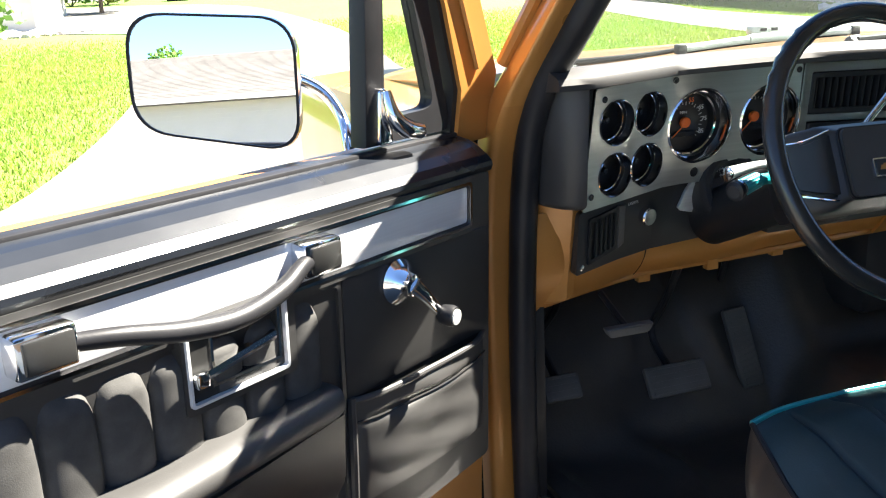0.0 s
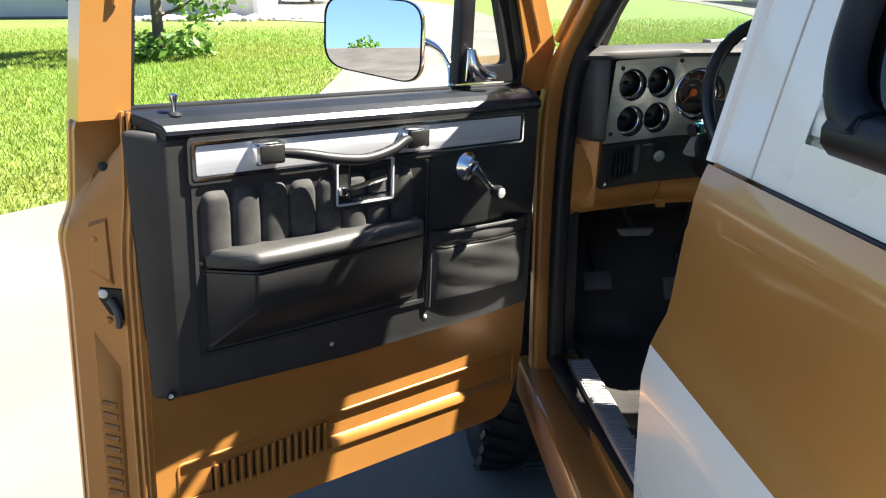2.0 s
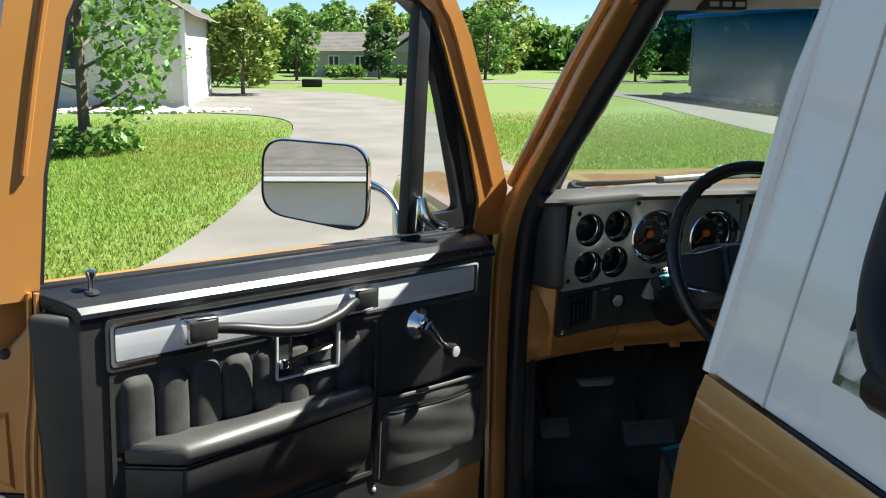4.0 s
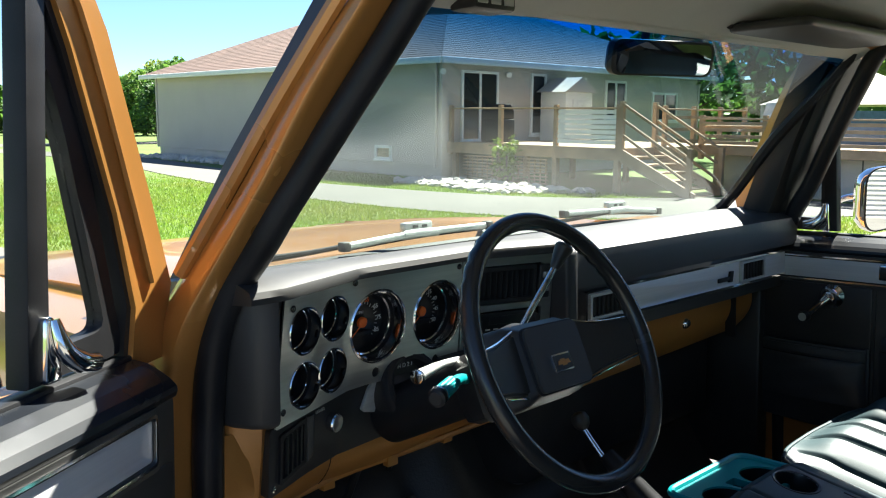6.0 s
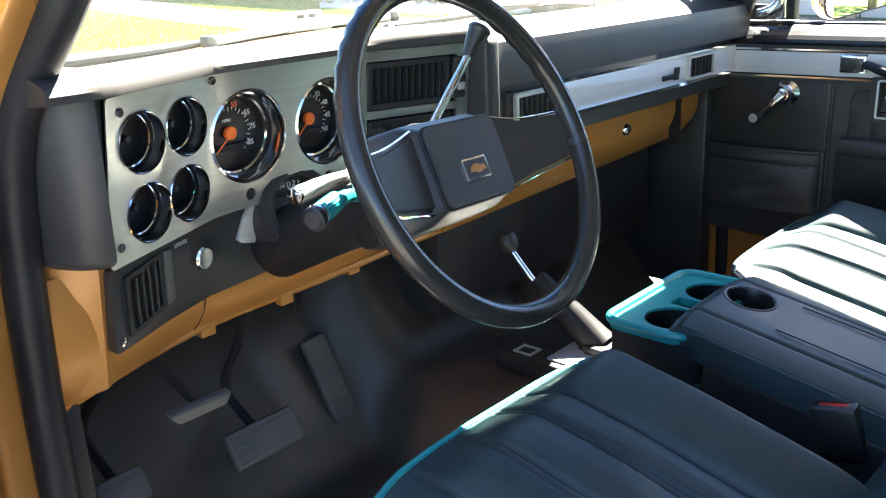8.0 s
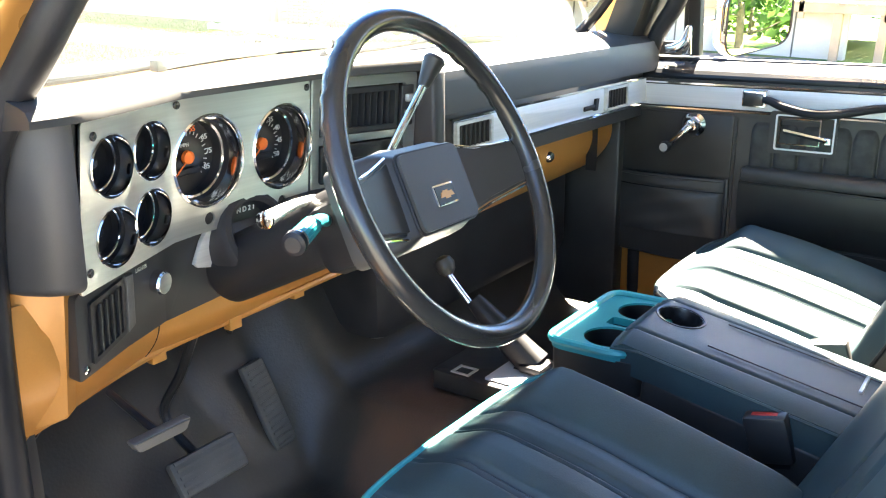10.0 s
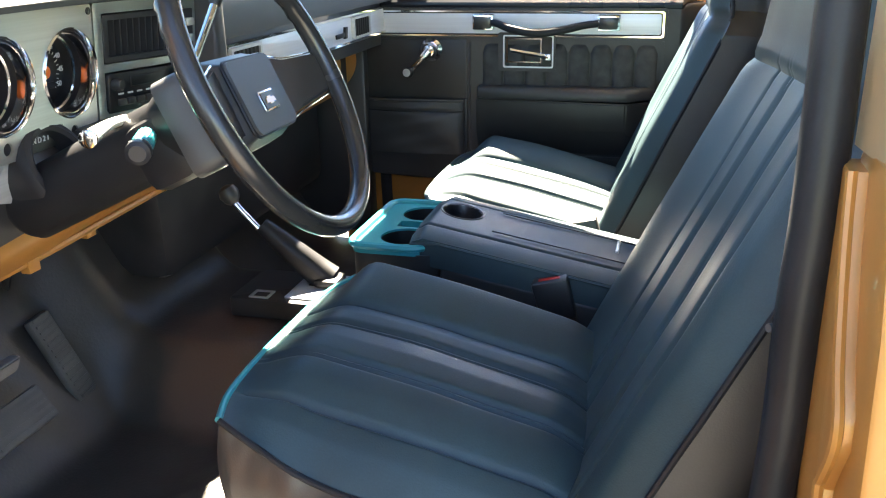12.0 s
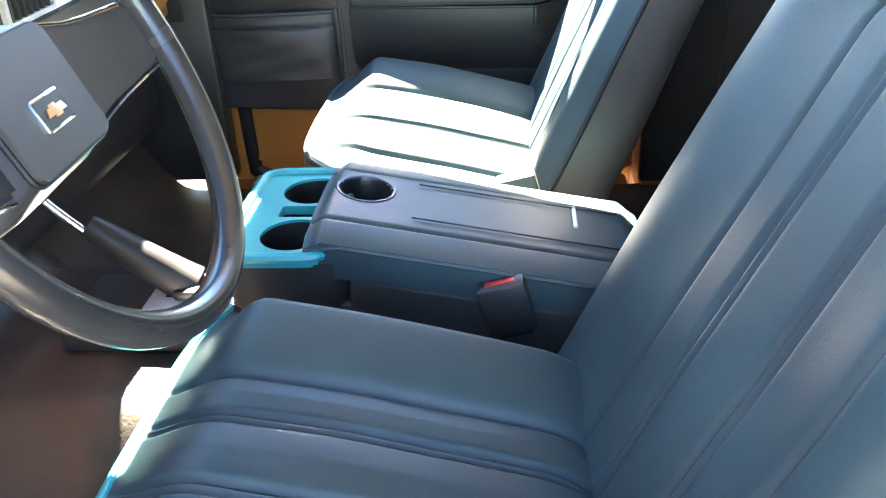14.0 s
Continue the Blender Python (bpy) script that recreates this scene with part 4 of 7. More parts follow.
# ---- dashboard ----
def dashboard():
    t = thing("dashboard", (0, 0.15, 1.0), "black padded dashboard with a brushed metal instrument bezel", "dashboard")
    Y, YP = 0.025, 0.012

    def yb(x, z):
        """the instrument panel wraps round the driver: a wing, a flat middle, a turned centre stack"""
        return float(np.interp(x, (-0.80, -0.618, -0.352, -0.16), (-0.036, 0.034, 0.047, -0.014))) + (1.26 - z) * 0.09

    def bend(bm, stack=False, shift=0.0):
        if stack:
            for v in bm.verts:
                v.co.x = -0.357 + (v.co.x + 0.372) * 0.733
        for c in (-0.618, -0.352):
            bmesh.ops.bisect_plane(bm, geom=bm.verts[:] + bm.edges[:] + bm.faces[:], plane_co=(c, 0, 0), plane_no=(1, 0, 0))
        for v in bm.verts:
            v.co.y += yb(v.co.x, v.co.z) - Y + shift
        return bm

    def bend_words(ob):
        for v in ob.data.vertices:
            v.co.y += yb(v.co.x, v.co.z + 1.0) - Y
        return ob
    # padded top: profile along x
    def lip(x):
        """front edge and its height along the dash"""
        cluster = smoothstep(-0.13, -0.165, x)
        y = (yb(x, 1.35) - 0.030) * cluster - 0.012 * (1 - cluster)
        z = 1.352 + 0.012 * cluster - 0.010 * (1 - cluster)
        return y, z, cluster
    rows = []
    for k in range(61):
        x = -0.852 + 1.704 * k / 60
        y, z, c = lip(x)
        roll = 0.0 if c > 0.5 else 1.0
        under = yb(x, 1.34) if c > 0.5 else YP + 0.010
        bot = 1.345 if c > 0.5 else 1.262
        rows.append([(x, 0.27, 1.325), (x, 0.20, 1.352 * 1.0), (x, 0.12, 1.362), (x, y + 0.045, z + 0.008 + 0.004 * c), (x, y + 0.016, z + 0.005 * (1 - roll)), (x, y + 0.005, z - 0.006 * roll + 0.001), (x, y, z - 0.007 - 0.025 * roll), (x, y + 0.001, bot + 0.004), (x, under + 0.01, bot), (x, 0.20, bot - 0.02)])
    part("pad", loft(rows), PAD, t, "black padded dash top")
    cheek = prism([(-0.778, -0.030), (-0.792, -0.044), (-0.808, -0.042), (-0.828, -0.024), (-0.842, 0.004), (-0.850, 0.040), (-0.854, 0.20), (-0.775, 0.20)], "z", 1.163, 1.356, 0.012, seg=4)
    for v in cheek.verts:
        v.co.x -= 0.10 * max(0, 1.34 - v.co.z) if v.co.x > -0.79 else 0
        v.co.y += 0.10 * max(0, 1.26 - v.co.z)
    part("pad_cheek", cheek, PAD, t)
    # instrument bezel
    outer = rounded([(-0.795, 1.158), (-0.685, 1.162), (-0.582, 1.166), (-0.524, 1.165), (-0.522, 1.190), (-0.480, 1.196), (-0.443, 1.193), (-0.441, 1.164), (-0.362, 1.168), (-0.360, 1.345), (-0.607, 1.347), (-0.776, 1.343)], 0.006)
    small = ((-0.730, 1.288), (-0.656, 1.291), (-0.729, 1.2065), (-0.660, 1.2105))
    large = ((-0.555, 1.260), (-0.416, 1.257))
    holes = [circle(a, b, 0.0345) for a, b in small] + [circle(a, b, 0.0580, 56) for a, b in large] + [circle(-0.558, 1.183, 0.0085, 20), circle(-0.419, 1.178, 0.0080, 20)]
    bz = part("bezel", bend(holed(outer, holes, "y", Y, Y + 0.004)), BRUSHED, t, "brushed metal instrument bezel")
    part("bezel_edge", bend(ring(rounded(rect(-0.800, -0.355, 1.352, 1.360), 0.003), rounded(rect(-0.798, -0.357, 1.354, 1.358), 0.002), "y", Y - 0.006, Y + 0.01)), RIM, bz)
    for a, b in ((-0.758, 1.326), (-0.778, 1.180), (-0.607, 1.338), (-0.368, 1.336)):
        part("screw", bend(lathe([(0.0052, 0), (0.0052, 0.0015), (0.004, 0.0025), (0.0015, 0.0015)], (a, Y, b), (0, -1, 0), 14)), RIM, bz)
    for a, b in ((-0.558, 1.183), (-0.419, 1.178)):
        part("dimmer", bend(lathe([(0.0085, 0), (0.0085, 0.003), (0.006, 0.004)], (a, Y + 0.006, b), (0, -1, 0), 18)), RUBBER, bz)
    def gauge(a, b, r, depth, big):
        at = Vector((a, Y + 0.003, b))
        g = part("gauge", bend(lathe([(r, 0), (r * 0.96, 0.012), (r * 0.90, depth * 0.6), (r * 0.84, depth), (r * 0.02, depth)], at, (0, 1, 0), 44, cap=False)), SMOKE, t, "round instrument in a deep dark cup" if not big else "large round instrument with an orange needle")
        part("chrome_ring", bend(lathe([(r * 1.065, 0.002), (r * 1.06, -0.003), (r * 1.02, -0.005), (r * 0.985, -0.001), (r * 0.955, 0.010), (r * 0.93, 0.020), (r * 0.945, 0.021)], (a, Y + 0.002, b), (0, 1, 0), 56, cap=False)), CHROME, g)
        part("inner_ring", bend(lathe([(r * 0.90, depth * 0.60), (r * 0.855, depth * 0.63), (r * 0.87, depth * 0.70)], at, (0, 1, 0), 44, cap=False)), CHROME, g)
        yf = Y + depth
        hub = (a, yf, b)
        part("needle_hub", bend(lathe([(r * 0.16, 0), (r * 0.15, 0.006), (r * 0.10, 0.008), (0.001, 0.008)], hub, (0, -1, 0), 24)), ORANGE if big else RUBBER, g)
        ang = radians(222) if big else radians(200)
        nd = box(-0.0010, r * 0.60, -0.0005, 0.0005, -0.0010, 0.0010)
        nd.transform(Matrix.Translation((a, yf - 0.006, b)) @ Matrix.Rotation(-ang, 4, "Y"))
        part("needle", bend(nd), ORANGE if big else RUBBER, g)
        if big:
            ticks = bmesh.new()
            for k in range(25):
                w = radians(225 - k * 270 / 24)
                tk = box(-0.004 if k % 3 else -0.006, 0, -0.0003, 0.0003, -0.0006, 0.0006)
                tk.transform(Matrix.Translation((a + 0.60 * r * math.cos(w), yf - 0.001, b + 0.60 * r * math.sin(w))) @ Matrix.Rotation(-w, 4, "Y"))
                me = bpy.data.meshes.new("tick")
                tk.to_mesh(me)
                tk.free()
                ticks.from_mesh(me)
                bpy.data.meshes.remove(me)
            part("tick_marks", bend(ticks), PRINT, g, smooth=False)
        return g
    for a, b in small:
        gauge(a, b, 0.0345, 0.038, False)
    face = Matrix.Rotation(radians(90), 4, "X")
    for n, (a, b) in enumerate(large):
        g = gauge(a, b, 0.0580, 0.046, True)
        yf = Y + 0.0455
        nums = ((("45", 118), ("55", 75), ("65", 38), ("75", 5), ("85", -28)), (("30", 100), ("35", 60), ("40", 30), ("45", 0), ("50", -32)))[n]
        for s, w in nums:
            part_m = Matrix.Translation((a + 0.038 * math.cos(radians(w)), yf - 0.001, b + 0.038 * math.sin(radians(w)))) @ face
            bend_words(words("numeral", s, 0.0105, part_m, ORANGE if s == "55" else PRINT, g))
        if not n:
            bend_words(words("scale_name", "MPH", 0.007, Matrix.Translation((a - 0.004, yf - 0.001, b + 0.017)) @ face, PRINT, g))
        part("odometer", bend(box(a - 0.022, a + 0.022, yf - 0.002, yf + 0.001, b - 0.024, b - 0.015, 0.001)), RUBBER, g)
    part("cluster_housing", bend(box(-0.79, -0.36, Y + 0.052, Y + 0.062, 1.14, 1.35)), SMOKE, t)
    # gear indicator window
    gi = part("gear_window", bend(prism(rounded([(-0.535, 1.165), (-0.395, 1.165), (-0.395, 1.200), (-0.44, 1.204), (-0.49, 1.200), (-0.535, 1.185)], 0.006), "y", Y + 0.006, Y + 0.012)), SMOKE, t)
    bend_words(words("gear_letters", "R N D 2 1", 0.0105, Matrix.Translation((-0.492, Y + 0.005, 1.180)) @ face, PRINT, gi))
    # centre stack
    cs = part("centre_surround", bend(ring(rounded(rect(-0.372, -0.125, 1.178, 1.345), 0.006), rounded(rect(-0.352, -0.152, 1.188, 1.330), 0.004), "y", Y, Y + 0.006), True), BRUSHED, t, "brushed metal surround of the air outlet and radio")
    part("divider", bend(box(-0.356, -0.148, Y, Y + 0.006, 1.246, 1.258, 0.001), True), BRUSHED, cs)
    part("backing", bend(box(-0.362, -0.142, Y + 0.022, Y + 0.03, 1.18, 1.34), True), SMOKE, t)
    ve = part("air_outlet", bend(ring(rounded(rect(-0.352, -0.172, 1.260, 1.328), 0.004), rounded(rect(-0.344, -0.180, 1.268, 1.320), 0.003), "y", Y - 0.002, Y + 0.01), True), BLACK, t, "black louvred air outlet")
    for k in range(11):
        part("slat", bend(box(-0.338 + k * 0.0148, -0.336 + k * 0.0148, Y + 0.002, Y + 0.02, 1.268, 1.320), True), BLACK, ve)
    ra = part("radio", bend(prism(rounded(rect(-0.350, -0.168, 1.186, 1.244), 0.004), "y", Y - 0.004, Y + 0.015, 0.002), True), SMOKE, t, "black car radio with rows of small buttons")
    for k in range(6):
        part("radio_button", bend(box(-0.332 + k * 0.022, -0.315 + k * 0.022, Y - 0.008, Y - 0.002, 1.196, 1.206, 0.0015), True), BLACK, ra)
        part("printed_bar", bend(box(-0.330 + k * 0.022, -0.318 + k * 0.022, Y - 0.0048, Y - 0.0038, 1.212, 1.2145), True), PRINT, ra)
    part("radio_display", bend(box(-0.30, -0.215, Y - 0.0055, Y - 0.003, 1.222, 1.237, 0.001), True), SMOKE, ra)
    for a in (-0.338, -0.180):
        part("radio_knob", bend(lathe([(0.009, 0), (0.009, 0.012), (0.007, 0.014)], (a, Y - 0.004, 1.228), (0, -1, 0), 18), True), BLACK, ra)
    hc = part("slide_control", bend(box(-0.162, -0.133, Y - 0.002, Y + 0.01, 1.262, 1.326, 0.002), True), BLACK, t)
    for zz in (1.275, 1.30):
        part("slider", bend(box(-0.155, -0.139, Y - 0.008, Y - 0.001, zz, zz + 0.012, 0.002), True), STEEL, hc)
    part("stack_edge", box(-0.173, -0.140, -0.048, Y + 0.05, 1.16, 1.350, 0.009, seg=3), PAD, t)
    # passenger side fascia
    part("fascia", box(-0.145, 0.86, 0.018, 0.20, 1.150, 1.268, 0.006), PAD, t)
    sp = part("dash_strip", prism(rounded(rect(-0.045, 0.855, 1.190, 1.247), 0.004), "y", YP - 0.004, YP + 0.006, 0.001), SATIN, t, "satin aluminium dash strip with a bright edge")
    part("strip_edge", ring(rounded(rect(-0.051, 0.857, 1.184, 1.252), 0.006), rounded(rect(-0.045, 0.853, 1.190, 1.247), 0.005), "y", YP - 0.008, YP + 0.004), CHROME, sp)
    for a, b in ((-0.040, 0.080), (0.578, 0.700)):
        o = part("end_outlet", ring(rounded(rect(a, b, 1.193, 1.245), 0.004), rounded(rect(a + 0.007, b - 0.007, 1.198, 1.239), 0.003), "y", YP - 0.012, YP), STEEL, t, "black louvred air outlet in a bright rim")
        part("outlet_well", prism(rect(a + 0.004, b - 0.004, 1.195, 1.242), "y", YP - 0.0065, YP - 0.005), SMOKE, o)
        for k in range(7):
            xk = a + 0.014 + k * (b - a - 0.028) / 6
            part("slat", box(xk - 0.001, xk + 0.001, YP - 0.011, YP - 0.0065, 1.198, 1.239), BLACK, o)
    bd = part("badge", box(0.470, 0.535, YP - 0.009, YP - 0.004, 1.203, 1.214, 0.002), RUBBER, t)
    part("badge_mark", prism([(0.52, 1.200), (0.535, 1.200), (0.54, 1.226), (0.525, 1.226)], "y", YP - 0.010, YP - 0.004), RUBBER, bd)
    # lower steel panels
    def knee(u, v):
        x = -0.858 + 0.783 * u
        low = 0.982 + 0.016 * u
        up = 1.15 - 0.075 * smoothstep(0.05, 0.13, u) - 0.02 * smoothstep(0.85, 1.0, u)
        z = up + (low - up) * v
        wave = 0.006 * math.sin(u * 9) * v
        return x, 0.082 - 0.024 * math.sin(math.pi * v * 0.9) + 0.02 * v + yb(min(x, -0.352), z) - Y + wave, z
    kp = part("knee_panel", thicken(sheet(knee, 32, 10), 0.004), GOLD_IN, t, "gold painted lower dash panel")
    part("knee_lip", tube([knee(0, 1), knee(0.3, 1), knee(0.6, 1), knee(1, 1)], 0.007, 8), GOLD_IN, kp)
    part("panel_seam", tube([Vector(knee(0.318 - 0.02 * k / 8, k / 8)) + Vector((0, -0.001, 0)) for k in range(9)], 0.0011, 6, steps=1), RUBBER, kp)
    for f in (0.33, 0.51, 0.70):
        a, b, c_ = knee(f, 1)
        part("lip_tab", box(a - 0.012, a + 0.012, b - 0.004, b + 0.012, c_ - 0.016, c_ + 0.004, 0.002), GOLD_IN, kp)
    post_ = prism([(-0.862, 0.10), (-0.862, 0.056), (-0.852, 0.044), (-0.842, 0.042), (-0.834, 0.032), (-0.816, 0.018), (-0.794, 0.008), (-0.778, 0.016), (-0.772, 0.09)], "z", 0.984, 1.172, 0.006, seg=3)
    for v in post_.verts:
        v.co.y += 0.03 * smoothstep(1.10, 0.98, v.co.z)
        v.co.z += 0.22 * max(0, v.co.x + 0.84) * smoothstep(1.02, 0.99, v.co.z)
    part("end_post", post_, GOLD_IN, kp)
    # switch plate
    pl = part("switch_plate", bend(prism(rounded([(-0.790, 1.044), (-0.700, 1.050), (-0.613, 1.050), (-0.506, 1.056), (-0.40, 1.066), (-0.27, 1.062), (-0.27, 1.168), (-0.40, 1.168), (-0.545, 1.165), (-0.787, 1.150)], 0.008), "y", 0.012, 0.05, 0.003), shift=0.036), BLACK, t, "black switch plate under the instruments")
    vo = part("air_outlet", bend(ring(rounded([(-0.768, 1.060), (-0.706, 1.074), (-0.706, 1.146), (-0.768, 1.136)], 0.003), rounded([(-0.762, 1.067), (-0.712, 1.079), (-0.712, 1.139), (-0.762, 1.130)], 0.003), "y", 0.006, 0.02), shift=0.036), RUBBER, t, "black louvred air outlet with a bright blade")
    part("outlet_well", bend(prism([(-0.762, 1.067), (-0.712, 1.079), (-0.712, 1.139), (-0.762, 1.130)], "y", 0.010, 0.0115), shift=0.036), SMOKE, vo)
    for k in range(4):
        xk = -0.752 + k * 0.0105
        part("slat", bend(box(xk - 0.001, xk + 0.0015, 0.004, 0.010, 1.072 + k * 0.002, 1.130 + k * 0.002), shift=0.036), BLACK, vo)
    part("outlet_blade", bend(prism([(-0.704, 1.074), (-0.690, 1.080), (-0.690, 1.146), (-0.704, 1.146)], "y", 0.004, 0.014, 0.002), shift=0.036), TREADS, vo)
    for a, b in ((-0.778, 1.058),):
        part("screw", bend(lathe([(0.005, 0), (0.005, 0.003), (0.002, 0.004)], (a, 0.012, b), (0, -1, 0), 12), shift=0.036), CHROME, pl)
    kn = part("light_knob", bend(lathe([(0.006, 0), (0.006, 0.022), (0.015, 0.024), (0.016, 0.040), (0.014, 0.043)], (-0.64, 0.014, 1.117), (0, -1, 0), 24), shift=0.056), CHROME, t, "round chrome light knob")
    part("knob_face", bend(lathe([(0.0138, 0.0), (0.0125, 0.0012), (0.009, 0.0004), (0.001, 0.0002)], (-0.64, -0.029, 1.117), (0, -1, 0), 24), shift=0.056), BRUSHED, kn)
    bend_words(words("switch_name", "LIGHTS", 0.007, Matrix.Translation((-0.668, 0.0472, 1.143)) @ face, PRINT, pl))
    part("flap", bend(prism([(-0.575, 1.120), (-0.569, 1.114), (-0.545, 1.108), (-0.523, 1.160), (-0.552, 1.163), (-0.562, 1.150)], "y", 0.002, 0.01, 0.002), shift=0.036), STEEL, pl)
    part("under_tray", box(-0.42, -0.10, 0.03, 0.3, 1.06, 1.18, 0.01), BLACK, t)
    # glove box
    def glove(u, v):
        x = -0.10 + 0.88 * u
        z = 1.150 - (0.155 - 0.03 * u) * v
        return x, 0.080 - 0.012 * math.sin(math.pi * v) + 0.05 * v * v, z
    gb = part("glove_box", thicken(sheet(glove, 16, 10), 0.006), GOLD_IN, t, "gold painted glove box door with a chrome lock")
    part("glove_lock", lathe([(0.014, 0), (0.013, 0.006), (0.008, 0.012), (0.003, 0.013)], (0.445, 0.079, 1.100), (0, -1, 0.1), 20), CHROME, gb)
    part("seam", box(0.665, 0.669, 0.062, 0.09, 1.03, 1.15), RUBBER, gb)
    part("heater_box", box(-0.08, 0.72, 0.16, 0.40, 0.80, 1.10, 0.03), RUBBER, t)
    part("kick_panel", box(0.80, 0.86, 0.06, 0.40, 0.62, 1.15, 0.01), BLACK, t)
    part("kick_panel", box(-0.86, -0.82, 0.06, 0.40, 0.62, 1.0, 0.01), BLACK, t)


dashboard()


# ---- steering ----
wz = Vector((0.069, -0.898, 0.434)).normalized()
wx = (Vector((1, 0, 0)) - wz * wz.x).normalized()
WHEEL = Matrix.Translation((-0.4765, -0.289, 1.265)) @ Matrix((wx, wz.cross(wx), wz)).transposed().to_4x4()


def steering():
    t = thing("steering_wheel", (0, 0, 0), "black steering wheel with a square padded hub and a gold emblem", "steering wheel", m=TRUCK @ WHEEL)
    rim = bmesh.new()
    n, k = 120, 14
    R, r = 0.1905, 0.0130
    vs = []
    for i in range(n):
        a = 2 * math.pi * i / n
        grip = 0.0012 * math.cos(a * 44) if (0.35 < a < 1.1 or 2.05 < a < 2.8) else 0
        row = []
        for j in range(k):
            b = 2 * math.pi * j / k
            rr = r + (grip if math.sin(b) < 0.3 else 0)
            row.append(rim.verts.new(((R + rr * math.cos(b)) * math.cos(a), (R + rr * math.cos(b)) * math.sin(a), rr * math.sin(b) * 1.05)))
        vs.append(row)
    for i in range(n):
        for j in range(k):
            rim.faces.new((vs[i][j], vs[(i + 1) % n][j], vs[(i + 1) % n][(j + 1) % k], vs[i][(j + 1) % k]))
    part("rim", rim, RIM, t, "black rim with finger grips")
    # hub pad
    low = rounded([(-0.108, -0.066), (0.074, -0.064), (0.078, 0.054), (-0.104, 0.054)], 0.018)
    up = rounded([(-0.062, -0.052), (0.062, -0.052), (0.065, 0.040), (-0.060, 0.040)], 0.012)
    hb = part("hub", loft([[(a, b, -0.098) for a, b in low], [(a, b, -0.074) for a, b in low], [(a * 0.80, b * 0.96, -0.046) for a, b in low], [(a * 1.02, b * 1.02, -0.030) for a, b in up], [(a, b, -0.022) for a, b in up]]), PAD, t, "square padded hub")
    part("hub_seam", tube([(a * 1.03, b * 1.03, -0.0275) for a, b in up], 0.0022, 6, closed=True, steps=1), RUBBER, hb)
    em = part("emblem", prism(rounded(rect(-0.022, 0.022, -0.030, -0.004), 0.003), "z", -0.023, -0.019, 0.001), CHROME, t, "small framed emblem with a gold mark")
    part("emblem_field", prism(rect(-0.0195, 0.0195, -0.0275, -0.0065), "z", -0.0195, -0.0180), SMOKE, em)
    part("emblem_mark", prism([(-0.014, -0.0205), (-0.004, -0.0205), (-0.004, -0.0225), (0.006, -0.0225), (0.006, -0.0205), (0.015, -0.0205), (0.012, -0.0145), (0.003, -0.0145), (0.003, -0.0125), (-0.007, -0.0125), (-0.007, -0.0145), (-0.011, -0.0145)], "z", -0.0185, -0.0170), GOLD, em)
    for s in (1, -1):
        a0, a1 = 0.066 * s, 0.185 * s
        sp = loft([[(a0, 0.040, -0.034), (a0, -0.048, -0.036), (a0, -0.052, -0.060), (a0, 0.040, -0.060)], [(0.12 * s, 0.026, -0.026), (0.12 * s, -0.040, -0.030), (0.12 * s, -0.044, -0.045), (0.12 * s, 0.028, -0.045)], [(a1, 0.018, -0.004), (a1, -0.034, -0.006), (a1, -0.036, -0.014), (a1, 0.020, -0.014)]])
        bmesh.ops.bevel(sp, geom=list(sp.edges), offset=0.003, segments=2, affect="EDGES")
        k = part("spoke", sp, PAD, t)
        part("bright_line", tube([(a0, -0.053, -0.040), (0.12 * s, -0.045, -0.032), (a1, -0.038, -0.010)], 0.0016, 6), CHROME, k)
        part("bright_line", tube([(a0, 0.043, -0.036), (0.12 * s, 0.029, -0.028), (a1, 0.022, -0.008)], 0.0012, 6), CHROME, k)
    # column
    c = thing("steering_column", (0, 0, -0.2), "black steering column with shift lever and turn stalk", "steering column", m=TRUCK @ WHEEL)
    part("shroud", lathe([(0.055, -0.07), (0.062, -0.085), (0.060, -0.13), (0.047, -0.16), (0.046, -0.40), (0.040, -0.41)], (0, 0, 0), (0, 0, 1), 32), RUBBER, c)
    part("bowl", lathe([(0.050, -0.405), (0.062, -0.375), (0.066, -0.350), (0.067, -0.340), (0.064, -0.333), (0.056, -0.331), (0.050, -0.334), (0.047, -0.342), (0.045, -0.358), (0.002, -0.360)], (0.014, 0.030, 0), (0, 0, 1), 40, cap=False), RUBBER, c)
    part("collar", box(-0.052, 0.052, -0.062, 0.03, -0.20, -0.12, 0.02), RUBBER, c)
    inv = WHEEL.inverted()
    def w(x, y, z):
        return inv @ Vector((x, y, z))
    lv = part("shift_lever", tube([w(-0.41, -0.10, 1.205), w(-0.385, -0.110, 1.240), w(-0.345, -0.116, 1.290), w(-0.308, -0.121, 1.335), w(-0.294, -0.124, 1.358)], 0.0058, 10), CHROME, c, "chrome shift lever with a black knob")
    part("knob", tube([w(-0.304, -0.122, 1.340), w(-0.294, -0.124, 1.358), w(-0.284, -0.127, 1.374), w(-0.281, -0.128, 1.379)], [0.008, 0.012, 0.0165, 0.012], 16), BLACK, lv)
    ts = part("turn_stalk", tube([w(-0.50, -0.09, 1.215), w(-0.55, -0.10, 1.218), w(-0.60, -0.11, 1.214)], [0.006, 0.0065, 0.010], 12), STEEL, c, "silver turn signal stalk")
    part("stalk_end", lathe([(0.009, 0), (0.011, 0.004), (0.011, 0.008), (0.006, 0.010)], w(-0.60, -0.11, 1.214), inv.to_3x3() @ Vector((-1, -0.25, 0)), 18), CHROME, ts)
